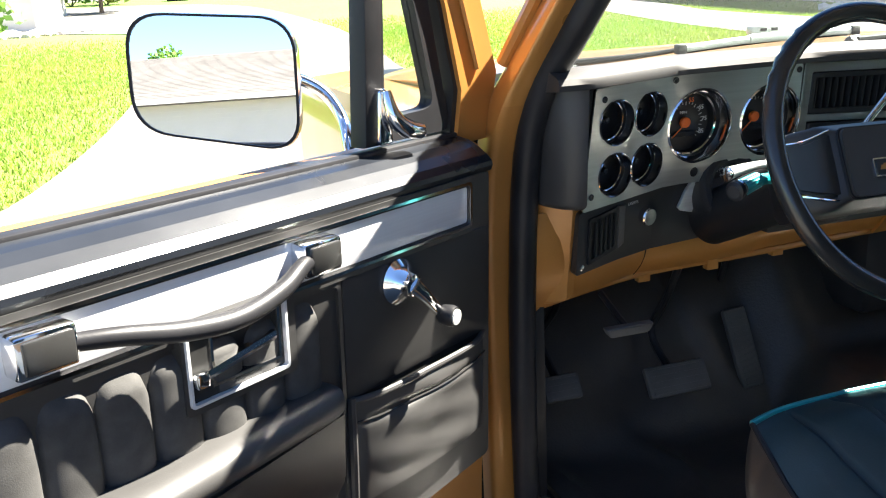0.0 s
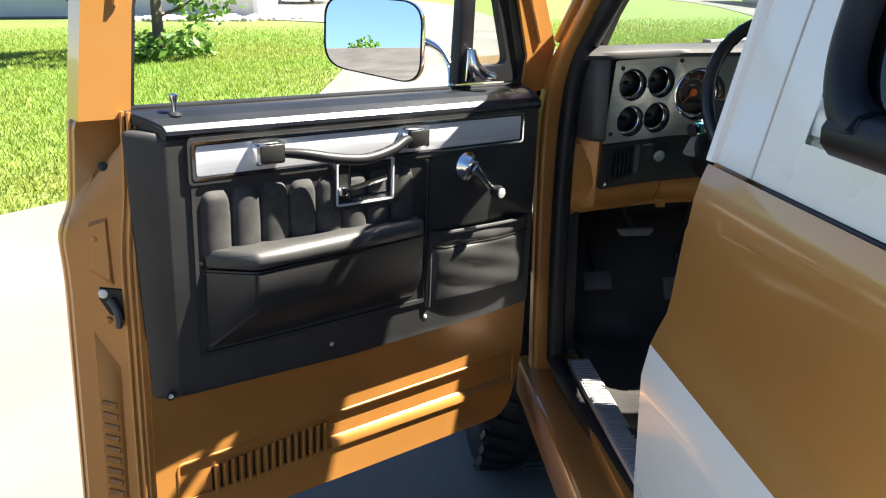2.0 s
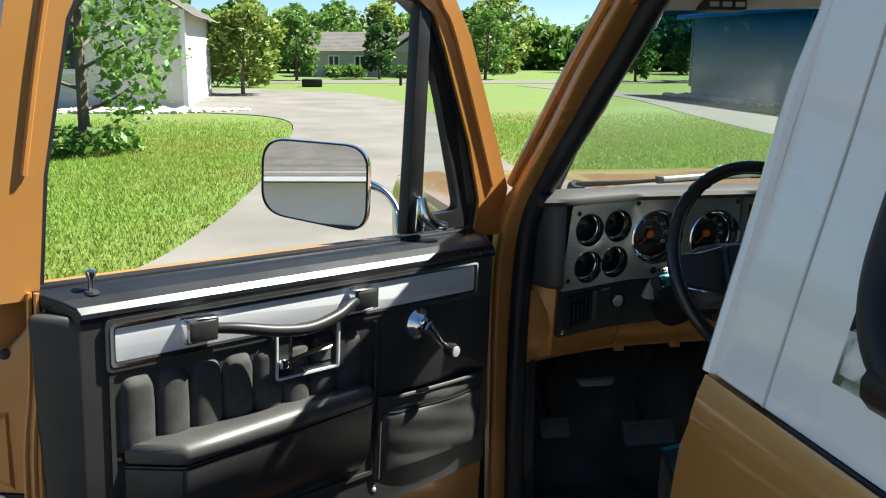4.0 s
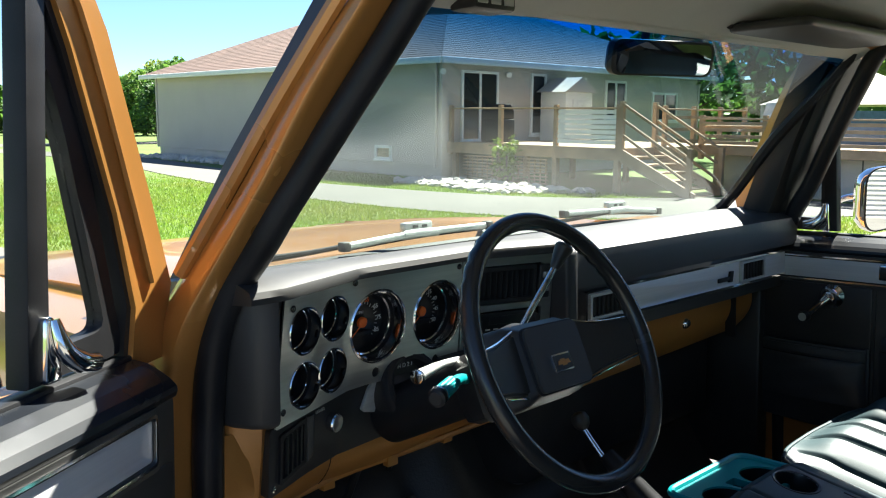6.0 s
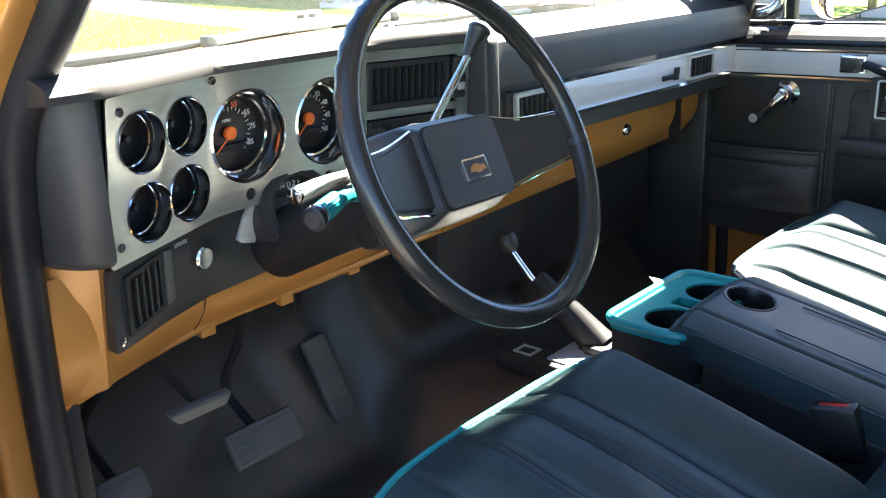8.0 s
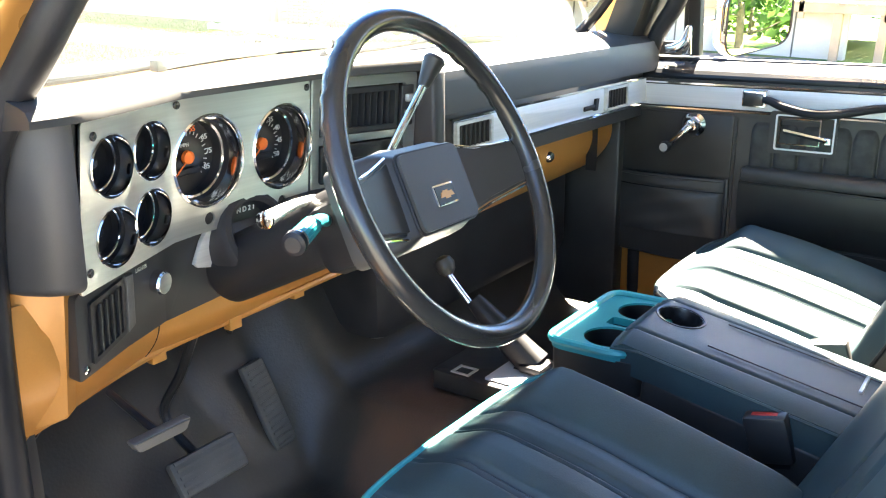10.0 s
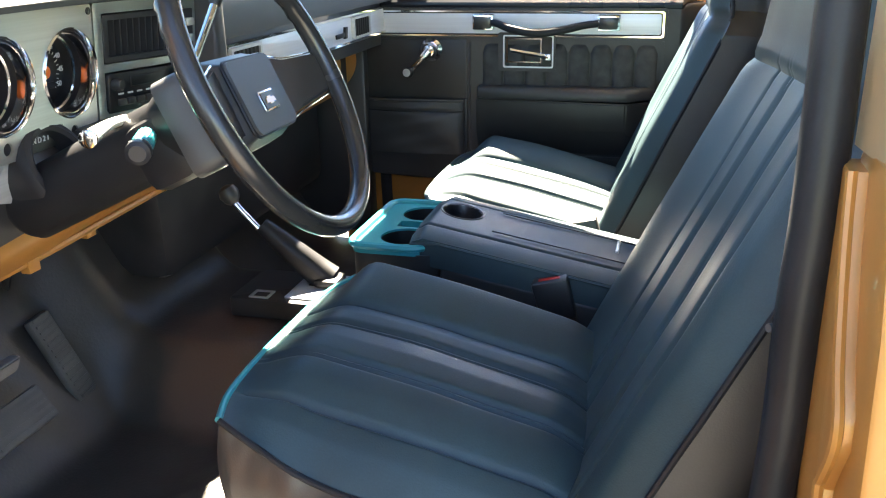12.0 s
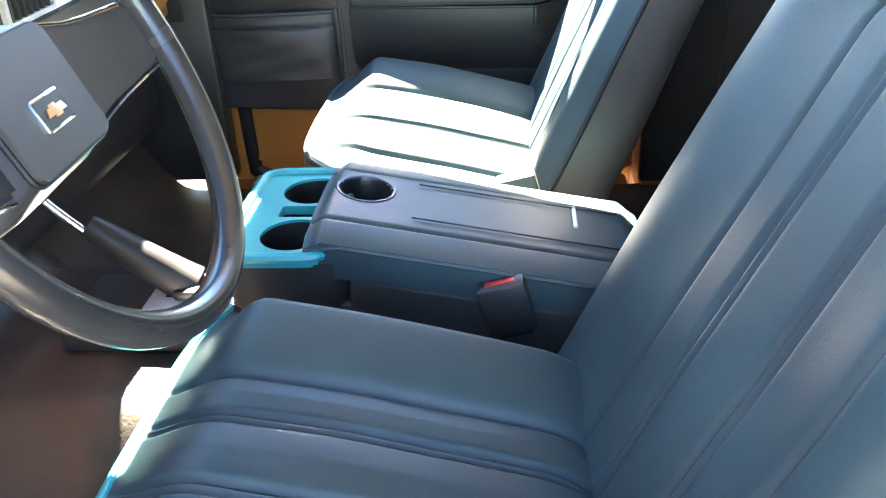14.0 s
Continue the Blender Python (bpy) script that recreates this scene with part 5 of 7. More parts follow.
    # black switch; stalk and grip have their teal reflection painted on
    ig = part("wiper_switch", tube([w(-0.53, -0.14, 1.20), w(-0.58, -0.172, 1.216), w(-0.630, -0.200, 1.2196)], [0.007, 0.008, 0.0085], 16), TEAL_GLARE, c, "stalk switch with a black round end, teal reflection in its colour")
    ax = Vector((-0.92, -0.37, -0.12)).normalized()
    sd = ax.cross(Vector((0, 0, 1))).normalized()
    ud = sd.cross(ax)
    p0 = Vector((-0.612, -0.193, 1.2220))
    rings_k = []
    for d, r in ((0.0, 0.008), (0.002, 0.0112), (0.040, 0.0122), (0.042, 0.0095)):
        rings_k.append([w(*(p0 + ax * d + (sd * math.cos(q * math.pi / 18) + ud * math.sin(q * math.pi / 18)) * (r if q % 2 else r * 0.93))) for q in range(36)])
    part("knurled_grip", loft(rings_k), TEAL_GLARE, ig)
    part("switch_end", lathe([(0.012, 0), (0.0135, 0.004), (0.0135, 0.014), (0.009, 0.016), (0.008, 0.013)], w(*(p0 + ax * 0.042)), inv.to_3x3() @ ax, 24), RUBBER, ig, "black switch ring")
    part("switch_band", lathe([(0.0139, 0), (0.0139, 0.003)], w(*(p0 + ax * 0.046)), inv.to_3x3() @ ax, 24, cap=False), CHROME, ig)
    part("switch_face", lathe([(0.0095, 0.0), (0.009, 0.002)], w(*(p0 + ax * 0.0565)), inv.to_3x3() @ ax, 24), BLACK, ig)


steering()


# ---- cab floor, seats, console, pedals ----
def cab_floor(u, v):
    x = -0.80 + 1.60 * u
    y = 0.42 - 3.1 * v
    z = 0.60 + 0.30 * smoothstep(0.16, 0.42, y)
    z += 0.13 * smoothstep(0.30, 0.17, abs(x - 0.02))
    z += 0.006 * noise.noise(Vector((x * 9, y * 7, 1)))
    fold = 1 - abs(noise.noise(Vector((x * 4 + 1.5 * y, y * 3 - x, 7)))) * 2.2
    z += 0.022 * max(0, fold) ** 4 * smoothstep(-0.9, -0.3, y) * smoothstep(-0.1, -0.25, x)
    return x, y, z


structure("floor", thicken(sheet(cab_floor, 90, 120), 0.02), FLOOR, "worn black rubber mat over the cab floor and tunnel", "floor", m=TRUCK)


def seat(dx, label, lean):
    t = thing("bucket_seat", (-0.43 + dx, -0.5, 0.60), label, "seat", "bucket seats")
    X0, X1 = -0.655 + dx, -0.190 + dx
    seams = (0.312, 0.336, 0.496, 0.520, 0.636)

    def groove(u, v):
        return sum(gauss(u - s, 0.008) for s in seams) + gauss(u - 0.148, 0.009)

    def cushion(u, v):
        x = X0 + (X1 - X0) * u
        e = abs(u - 0.5) * 2
        y = -0.240 - 0.49 * v - 0.026 * (e ** 4) * (1 - v) ** 2
        edge = float(np.interp(v, (0.0, 0.05, 0.12, 0.24, 0.5, 0.78, 1.0), (0.895, 0.880, 0.858, 0.826, 0.798, 0.766, 0.730)))
        crest = 0.932 - 0.105 * v ** 1.4 - 0.030 * smoothstep(0.8, 1.0, v)
        front = 1 - (1 - min(1, v / 0.20)) ** 2.2
        w = (1 - e ** (2.6 if u < 0.5 else 7.0)) * front
        z = edge + (crest - edge) * w
        puff = sum(max(0, 1 - abs(u - c_) / h_) ** 0.6 * a_ for c_, h_, a_ in ((0.075, 0.075, 0.008), (0.23, 0.085, 0.004), (0.416, 0.08, 0.004), (0.578, 0.06, 0.004), (0.825, 0.175, 0.040)))
        z += puff * smoothstep(0.03, 0.2, v)
        z -= 0.0060 * groove(u, v) * smoothstep(0.0, 0.06, v)
        z += 0.0022 * noise.noise(Vector((x * 12, y * 8, 2 + dx)))
        return x, y, z
    top = part("cushion", sheet(cushion, 170, 44), VINYL, t, "black pleated vinyl seat cushion")
    bot = 0.700
    def skirt(a):
        """the side below the piping, a runs round rear left, front, rear right"""
        def f(u, v):
            s = a + u
            if s < 1:
                p0 = cushion(0, 1 - s)
                inx, iny = 0.035, 0
            elif s < 2:
                p0 = cushion(s - 1, 0)
                inx, iny = 0.0, 0.03
            else:
                p0 = cushion(1, s - 2)
                inx, iny = -0.035, 0
            z = p0[2] + (bot - p0[2]) * v
            wr = 0.006 * noise.noise(Vector((p0[0] * 16, p0[1] * 16, z * 7))) + 0.0035 * (1 - v) * noise.noise(Vector((p0[0] * 60, p0[1] * 60 + z * 20, z * 9)))
            bulge = 0.014 * math.sin(math.pi * v)
            sx = -1 if s < 1 else (1 if s >= 2 else 0)
            sy = 1 if 1 <= s < 2 else 0
            return p0[0] + inx * v * v + sx * bulge + wr, p0[1] - iny * v * v + sy * bulge + wr, z
        return f
    for a in (0, 1, 2):
        part("skirt", sheet(skirt(a), 60, 14), VINYL_SIDE, t, "plain black vinyl seat skirt")
    pts = [cushion(0, 1 - k / 10) for k in range(10)] + [cushion(k / 10, 0) for k in range(11)] + [cushion(1, k / 10) for k in range(1, 11)]
    part("piping", tube(pts[:11], 0.0042, 8, steps=3), RUBBER, top)
    # sun glare on this one edge is coloured in as teal
    part("piping", tube(pts[10:21], 0.0046, 8, steps=3), TEAL_GLARE if dx == 0 else VINYL, top, "piping along the front edge with teal glare in its colour" if dx == 0 else "")
    part("piping", tube(pts[20:], 0.0042, 8, steps=3), RUBBER, top)
    base = part("seat_base", box(X0 + 0.06, X1 - 0.06, -0.72, -0.34, 0.60, 0.705, 0.01), RUBBER, t)
    for a in (X0 + 0.09, X1 - 0.09):
        part("rail", box(a - 0.015, a + 0.015, -0.76, -0.28, 0.595, 0.625, 0.004), RUBBER, base)
    # back
    def back(u, v):
        """front face of the back, v from the cushion up"""
        head = smoothstep(0.655, 0.71, v)
        half = 0.249 - 0.016 * smoothstep(0.3, 0.7, v) - 0.060 * head - 0.02 * smoothstep(0.93, 1.0, v) - 0.06 * smoothstep(0.985, 1.0, v)
        x = (X0 + X1) / 2 + (u - 0.5) * 2 * half
        e = abs(u - 0.5) * 2
        z = 0.735 + 0.785 * v
        y = lean(v) + (0.06 * (u - 0.5) if dx == 0 else 0)
        y -= 0.035 * smoothstep(0.80, 1.0, e) ** 2
        y += 0.010 * gauss(e - 0.70, 0.18) * (1 - head)
        y -= 0.0055 * groove(u, 0.2) * (1 - head) + 0.007 * gauss(v - 0.685, 0.012)
        y += 0.012 * head - 0.05 * smoothstep(0.95, 1.0, v) ** 2
        y += 0.002 * noise.noise(Vector((x * 13, z * 9, 5 + dx)))
        return x, y, z
    bk = part("backrest", sheet(back, 160, 76), VINYL, t, "tall pleated black backrest with a built-in headrest")
    def shell(u, v):
        """back and sides, u round from one front edge to the other"""
        l, r = Vector(back(0, v)), Vector(back(1, v))
        c = (l + r) / 2
        a = u * math.pi
        depth = 0.115 - 0.045 * v
        half = (r - l).length / 2
        k = 0.28
        x = c.x - half * math.copysign(abs(math.cos(a)) ** k, math.cos(a)) * (1 + 0.02 * math.sin(a))
        return x, l.y - depth * (math.sin(a) ** k), l.z - 0.015 * math.sin(a)
    part("back_cover", sheet(shell, 40, 40), VINYL_SIDE, bk, "plain black vinyl cover on the sides and back")
    part("piping", tube([back(0, k / 16) for k in range(17)], 0.0040, 8, steps=3), RUBBER, bk)
    part("piping", tube([back(1, k / 16) for k in range(17)], 0.0040, 8, steps=3), RUBBER, bk)
    if dx == 0:
        part("tilt_lever", tube([(X0 + 0.02, -0.910, 1.080), (X0 - 0.030, -0.885, 1.094), (X0 - 0.058, -0.850, 1.100)], [0.005, 0.006, 0.004], 10), TREADS, t, "grey seat tilt lever")
    return t


seat(0.0, "black pleated vinyl bucket seat by the open door", lambda v: -0.628 - 0.369 * min(v, 0.72) - 0.12 * max(0, v - 0.72))
seat(0.910, "black pleated vinyl bucket seat in bright sunlight", lambda v: -0.575 - 0.353 * min(v, 0.70) - 0.08 * max(0, v - 0.70))


def console():
    t = thing("centre_console", (0, -0.5, 0.68), "black centre console with cup holders and a padded lid", "console")
    side = [(-0.245, 0.862), (-0.262, 0.70), (-0.78, 0.66), (-0.78, 0.83), (-0.60, 0.868), (-0.395, 0.906), (-0.392, 0.862)]
    part("box", prism(side, "x", -0.132, 0.122, 0.012, seg=3), BLACK, t)
    # front tray with cup wells
    o = rounded(rect(-0.136, 0.126, -0.372, -0.235), 0.03, 6)
    holes = [circle(-0.072, -0.318, 0.043, 36), circle(0.062, -0.318, 0.043, 36), rounded(rect(-0.022, 0.012, -0.352, -0.285), 0.006, 4)]
    # tray and rim carry the teal sun glare as their colour
    tr = part("tray", holed(o, holes, "z", 0.917, 0.930), TEAL_GLARE, t, "moulded tray with two round cup wells, teal glare in its colour")
    part("tray_rim", tube([(a, b, 0.931) for a, b in o], 0.007, 8, closed=True, steps=1), TEAL_GLARE, tr)
    ins = rounded(rect(-0.131, 0.121, -0.390, -0.240), 0.027, 6)
    part("tray_skirt", ring(rounded(rect(-0.134, 0.124, -0.393, -0.237), 0.03, 6), ins, "z", 0.855, 0.919), BLACK, tr)
    part("tray_floor", prism(ins, "z", 0.850, 0.858), SMOKE, tr)
    for a, b in ((-0.072, -0.318), (0.062, -0.318)):
        part("cup_well", lathe([(0.043, 0.0), (0.038, -0.055), (0.002, -0.056)], (a, b, 0.926), (0, 0, 1), 36, cap=False), SMOKE, tr)
    # lid, slightly crowned, with two stitched lines
    def lid(u, v):
        x = -0.131 + 0.252 * u
        e = abs(u - 0.5) * 2
        y = -0.345 - 0.425 * v
        z = 0.965 - 0.078 * v - 0.012 * e ** 4 - 0.012 * smoothstep(0.94, 1, v) - 0.012 * smoothstep(0.05, 0, v)
        z -= 0.0035 * (gauss(u - 0.20, 0.012) + gauss(u - 0.80, 0.012))
        return x, y, z
    def lidside(u, v):
        m = (u * 4) % 4
        k = int(m) % 4
        f = m - int(m)
        p0 = lid(*((f, 0), (1, f), (1 - f, 1), (0, 1 - f))[k])
        return p0[0], p0[1], p0[2] + (0.905 - 0.075 * (-p0[1] - 0.345) / 0.425 - p0[2]) * v
    top = sheet(lid, 90, 120)
    bmesh.ops.delete(top, geom=[f for f in top.faces if (f.calc_center_median() - Vector((0.012, -0.402, f.calc_center_median().z))).length < 0.035], context="FACES")
    ld = part("lid", top, VINYL, t, "black padded lid with stitched lines")
    part("lid_side", sheet(lidside, 80, 4), VINYL, ld)
    part("lid_piping", tube([lidside(k / 40, 0.08) for k in range(40)], 0.003, 6, closed=True, steps=1), VINYL, ld)
    part("lid_cup", lathe([(0.042, 0.0), (0.040, 0.0035), (0.037, 0.003), (0.035, -0.002), (0.033, -0.05), (0.002, -0.052)], (0.012, -0.402, 0.9525), (0, -0.18, 1), 36, cap=False), SMOKE, ld, "round cup well in the lid")
    for x in (-0.056, 0.046):
        part("stitching", tube([(x, -0.47 - 0.27 * k / 8, lid((x + 0.131) / 0.252, (0.125 + 0.27 * k / 8) / 0.425)[2] + 0.003) for k in range(9)], 0.0012, 6, steps=1), RUBBER, ld)
    part("pull_tab", box(-0.010, 0.053, -0.684, -0.678, 0.899, 0.907, 0.002), STEEL, ld)


console()


def shifter():
    t = thing("transfer_case_shifter", (0.02, -0.06, 0.73), "black transfer case shifter on a pale floor plate", "shifter")
    part("plate", prism(rounded([(-0.06, 0.05), (0.10, 0.05), (0.10, -0.20), (-0.06, -0.20)], 0.01), "z", 0.735, 0.775, 0.006), BLACK, t)
    part("pattern_plate", prism(rounded(rect(-0.045, 0.085, -0.19, -0.06), 0.006), "z", 0.775, 0.779, 0.001), SATIN, t, "bright shift pattern plate")
    part("pattern_window", ring(rect(-0.052, -0.016, -0.030, 0.010), rect(-0.047, -0.021, -0.025, 0.005), "z", 0.775, 0.7775), STEEL, t)
    part("slot", box(0.02, 0.032, -0.17, -0.085, 0.7785, 0.7805), SMOKE, t)
    part("lever", tube([(0.03, -0.10, 0.78), (0.02, -0.03, 0.85), (0.008, 0.03, 0.92), (0.004, 0.052, 0.948)], 0.0065, 10), CHROME, t)
    part("boot", tube([(0.045, -0.120, 0.784), (0.040, -0.085, 0.812), (0.028, -0.035, 0.860), (0.020, 0.005, 0.900)], [0.032, 0.029, 0.024, 0.016], 14), RUBBER, t)
    part("boot_collar", box(0.005, 0.065, -0.15, -0.10, 0.779, 0.797, 0.008), RUBBER, t)
    part("knob", lathe([(0.008, 0), (0.016, 0.008), (0.020, 0.022), (0.016, 0.034), (0.006, 0.039)], (0.004, 0.050, 0.945), (-0.05, 0.45, 0.9), 20), BLACK, t)


shifter()


def pedal(name, label, c, w, h, tilt, arm_top, skew=0.0):
    t = thing(name, c, label, "pedal", "pedals")
    bm = box(-w / 2, w / 2, -h / 2, h / 2, -0.008, 0.008, 0.006)
    m = Matrix.Translation(c) @ Matrix.Rotation(radians(tilt), 4, "X") @ Matrix.Rotation(radians(skew), 4, "Z")
    bm.transform(m)
    pad = part("pad", bm, TREADS, t)
    for k in range(int(h / 0.012)):
        rib = box(-w / 2 + 0.008, w / 2 - 0.008, -h / 2 + 0.006 + k * 0.012, -h / 2 + 0.011 + k * 0.012, 0.007, 0.0105)
        rib.transform(m)
        part("rib", rib, TREADS, pad, smooth=False)
    c = Vector(c)
    part("arm", tube([c + Vector((0, 0.01, 0)), c + Vector((0.0, 0.10, 0.06)), c.lerp(Vector(arm_top), 0.6) + Vector((0, 0.05, 0)), arm_top], 0.008, 8), RUBBER, t)


pedal("brake_pedal", "wide ribbed black rubber brake pedal", (-0.49, 0.185, 0.735), 0.135, 0.062, 55, (-0.50, 0.16, 1.0))
pedal("accelerator_pedal", "long narrow black rubber accelerator pedal", (-0.285, 0.262, 0.735), 0.055, 0.17, 66, (-0.27, 0.33, 0.98), 4)
pedal("parking_brake_pedal", "small black rubber parking brake pedal", (-0.735, 0.19, 0.76), 0.075, 0.05, 55, (-0.72, 0.18, 1.0))


def brake_release():
    t = thing("brake_release", (-0.70, 0.03, 0.95), "grey parking brake release handle under the dash", "handle")
    part("rod", tube([(-0.70, 0.10, 0.975), (-0.70, 0.04, 0.955), (-0.70, 0.005, 0.945)], 0.006, 8), RUBBER, t)
    part("grip", prism(rounded([(-0.745, 0.952), (-0.655, 0.952), (-0.665, 0.935), (-0.735, 0.935)], 0.006), "y", -0.006, 0.010, 0.003), TREADS, t)


brake_release()


def buckle(c, lean, label):
    t = thing("belt_buckle", c, label, "seat belt", "belt buckles")
    m = Matrix.Translation(c) @ Matrix.Rotation(radians(lean), 4, "X") @ Matrix.Rotation(radians(-8), 4, "Y")
    bm = box(-0.013, 0.013, -0.030, 0.030, -0.075, 0.0, 0.005)
    bm.transform(m)
    part("case", bm, BLACK, t)
    bm = box(-0.004, 0.004, -0.018, 0.018, -0.002, 0.001, 0.0005)
    bm.transform(m)
    part("button", bm, RED, t, "red release button")
    bm = box(-0.004, 0.004, -0.022, 0.022, -0.24, -0.07, 0.002)
    bm.transform(m)
    part("strap", bm, RUBBER, t)


buckle((-0.140, -0.582, 0.898), -14, "black seat belt buckle standing by the console")
buckle((0.165, -0.600, 0.905), -14, "black seat belt buckle with a red button")


def inside_mirror():
    t = thing("rear_view_mirror", (0.0, -0.12, 1.70), "black rear view mirror hung from the windshield", "mirror")
    o = rounded(rect(-0.125, 0.125, -0.032, 0.032), 0.022, 5)
    m = Matrix.Translation((0.0, -0.13, 1.700)) @ pose(0, 0, 0, 0, 0, -14) @ pose(0, 0, 0, 12)
    sh = loft([[(a * k, y, b * k) for a, b in o] for k, y in ((1.0, -0.008), (1.02, 0.002), (0.97, 0.014), (0.7, 0.022))])
    sh.transform(m)
    part("case", sh, BLACK, t)
    gl = prism([(a * 0.93, b * 0.88) for a, b in o], "y", -0.0105, -0.0085)
    gl.transform(m)
    part("glass", gl, MIRROR, t, smooth=False)
    part("stem", tube([(0.0, -0.115, 1.71), (0.0, -0.095, 1.735), (0.0, -0.10, 1.76)], 0.008, 8), BLACK, t)


inside_mirror()


def visor(x0, x1, label):
    t = thing("sun_visor", ((x0 + x1) / 2, -0.3, 1.74), label, "sun visor", "sun visors")
    bm = prism(rounded(rect(x0, x1, -0.36, -0.20), 0.03), "z", 1.745, 1.762, 0.007, seg=3)
    part("board", bm, PAD, t)
    part("rod", tube([(x0, -0.21, 1.758), (x1, -0.21, 1.758)], 0.006, 8, smooth_=False), BLACK, t)


visor(0.10, 0.62, "black padded sun visor folded up")


def clip_box():
    t = thing("visor_box", (-0.56, -0.21, 1.74), "small black box clipped under the header", "box")
    bm = box(-0.60, -0.52, -0.235, -0.185, 1.725, 1.748, 0.006)
    part("case", bm, BLACK, t)
    for k in range(3):
        part("slot", box(-0.595 + k * 0.025, -0.577 + k * 0.025, -0.237, -0.233, 1.732, 1.741, 0.001), STEEL, t)


clip_box()


def rear_bench():
    t = thing("bench_seat", (0, -2.0, 0.62), "black vinyl rear bench seat in shade", "seat")
    part("cushion", box(-0.62, 0.62, -2.15, -1.65, 0.66, 0.92, 0.05, seg=3), VINYL_SIDE, t)
    part("backrest", box(-0.62, 0.62, -2.35, -2.15, 0.80, 1.35, 0.05, seg=3), VINYL_SIDE, t)


rear_bench()


# ---- outdoors ----
def flat(poly, z, depth, r=0.0, steps=6):
    return prism(rounded(poly, r, steps) if r else poly, "z", z - depth, z)


bm = bmesh.new()
bmesh.ops.create_circle(bm, cap_ends=True, segments=64, radius=900)
structure("ground", bm, TURF, "green mown lawn reaching to the trees", "ground")
DRIVE = [(c.x, c.y) for c in curve_points([(-3.0, 4.25, 0), (-2.45, 5.4, 0), (-1.95, 8.5, 0), (-1.6, 13.5, 0), (-1.75, 19.5, 0), (-4.2, 22.0, 0), (-9, 23, 0)], 6)]
DRIVE += [(-30, 24), (-30, 36)] + [(c.x, c.y) for c in curve_points([(-6, 36.0, 0), (-1.5, 34.5, 0), (1.3, 30.0, 0), (2.2, 19.5, 0), (1.9, 13, 0), (1.75, 10.2, 0), (2.6, 6.5, 0), (5.5, 4.4, 0), (9.5, 3.6, 0)], 6)]
DRIVE += [(15.6, 3.4), (15.6, 0.6), (13.5, -0.6), (8.0, -4.0), (4.6, -9.0), (4.4, -21), (-16, -21), (-16, -3)] + [(c.x, c.y) for c in curve_points([(-9, 1.0, 0), (-5.5, 2.4, 0), (-3.9, 3.3, 0)], 6)]
structure("driveway", flat(DRIVE, 0.02, 0.05), CONCRETE, "pale sunlit concrete driveway", "driveway", smooth=False)
PATH_ = [(c.x, c.y) for c in curve_points([(15.6, 3.45, 0), (11, 6.2, 0), (8.9, 8.6, 0), (8.2, 13.2, 0), (9.0, 20, 0), (10.5, 30, 0), (9, 40, 0)], 6)]
PATH_ += [(c.x, c.y) for c in curve_points([(11, 40, 0), (12.6, 30, 0), (11.2, 20, 0), (10.6, 16, 0), (12.0, 10.2, 0), (15.6, 7.5, 0)], 6)]
structure("path", flat(PATH_, 0.015, 0.05), ASPHALT, "grey gravel path beside the house", "path", smooth=False)
structure("road", flat([(-40, 40), (60, 46), (60, 50), (-40, 44)], 0.018, 0.05), ASPHALT, "grey road beyond the lawn", "road", smooth=False)


def laps(p0, p1, z0, z1, pitch=0.13, bm=None):
    """Lap siding between two plan points, its face to the right of the way from p0 to p1."""
    out = bm or bmesh.new()
    d = Vector((p1[0] - p0[0], p1[1] - p0[1], 0))
    nrm = Vector((d.y, -d.x, 0)).normalized()
    n = max(1, round((z1 - z0) / pitch))
    h = (z1 - z0) / n
    a, b = Vector((*p0, 0)), Vector((*p1, 0))
    last = None
    for k in range(n):
        for off, z in ((0.022, z0 + k * h), (0.004, z0 + (k + 1) * h)):
            pair = [out.verts.new(q + nrm * off + Vector((0, 0, z))) for q in (a, b)]
            if last:
                out.faces.new((last[0], last[1], pair[1], pair[0]))
            last = pair
    return out


def slope(a, b, c, d, courses, bm=None):
    """A shingled slope: eave a to b, ridge d to c, in stepped courses."""
    out = bm or bmesh.new()
    a, b, c, d = map(Vector, (a, b, c, d))
    nrm = (b - a).cross(d - a).normalized()
    if nrm.z < 0:
        nrm = -nrm
    last = None
    for k in range(courses):
        for off, f in ((0.012, k / courses), (0.004, (k + 1) / courses)):
            pair = [out.verts.new(p.lerp(q, f) + nrm * off) for p, q in ((a, d), (b, c))]
            if last:
                out.faces.new((last[0], last[1], pair[1], pair[0]))
            last = pair
    return out


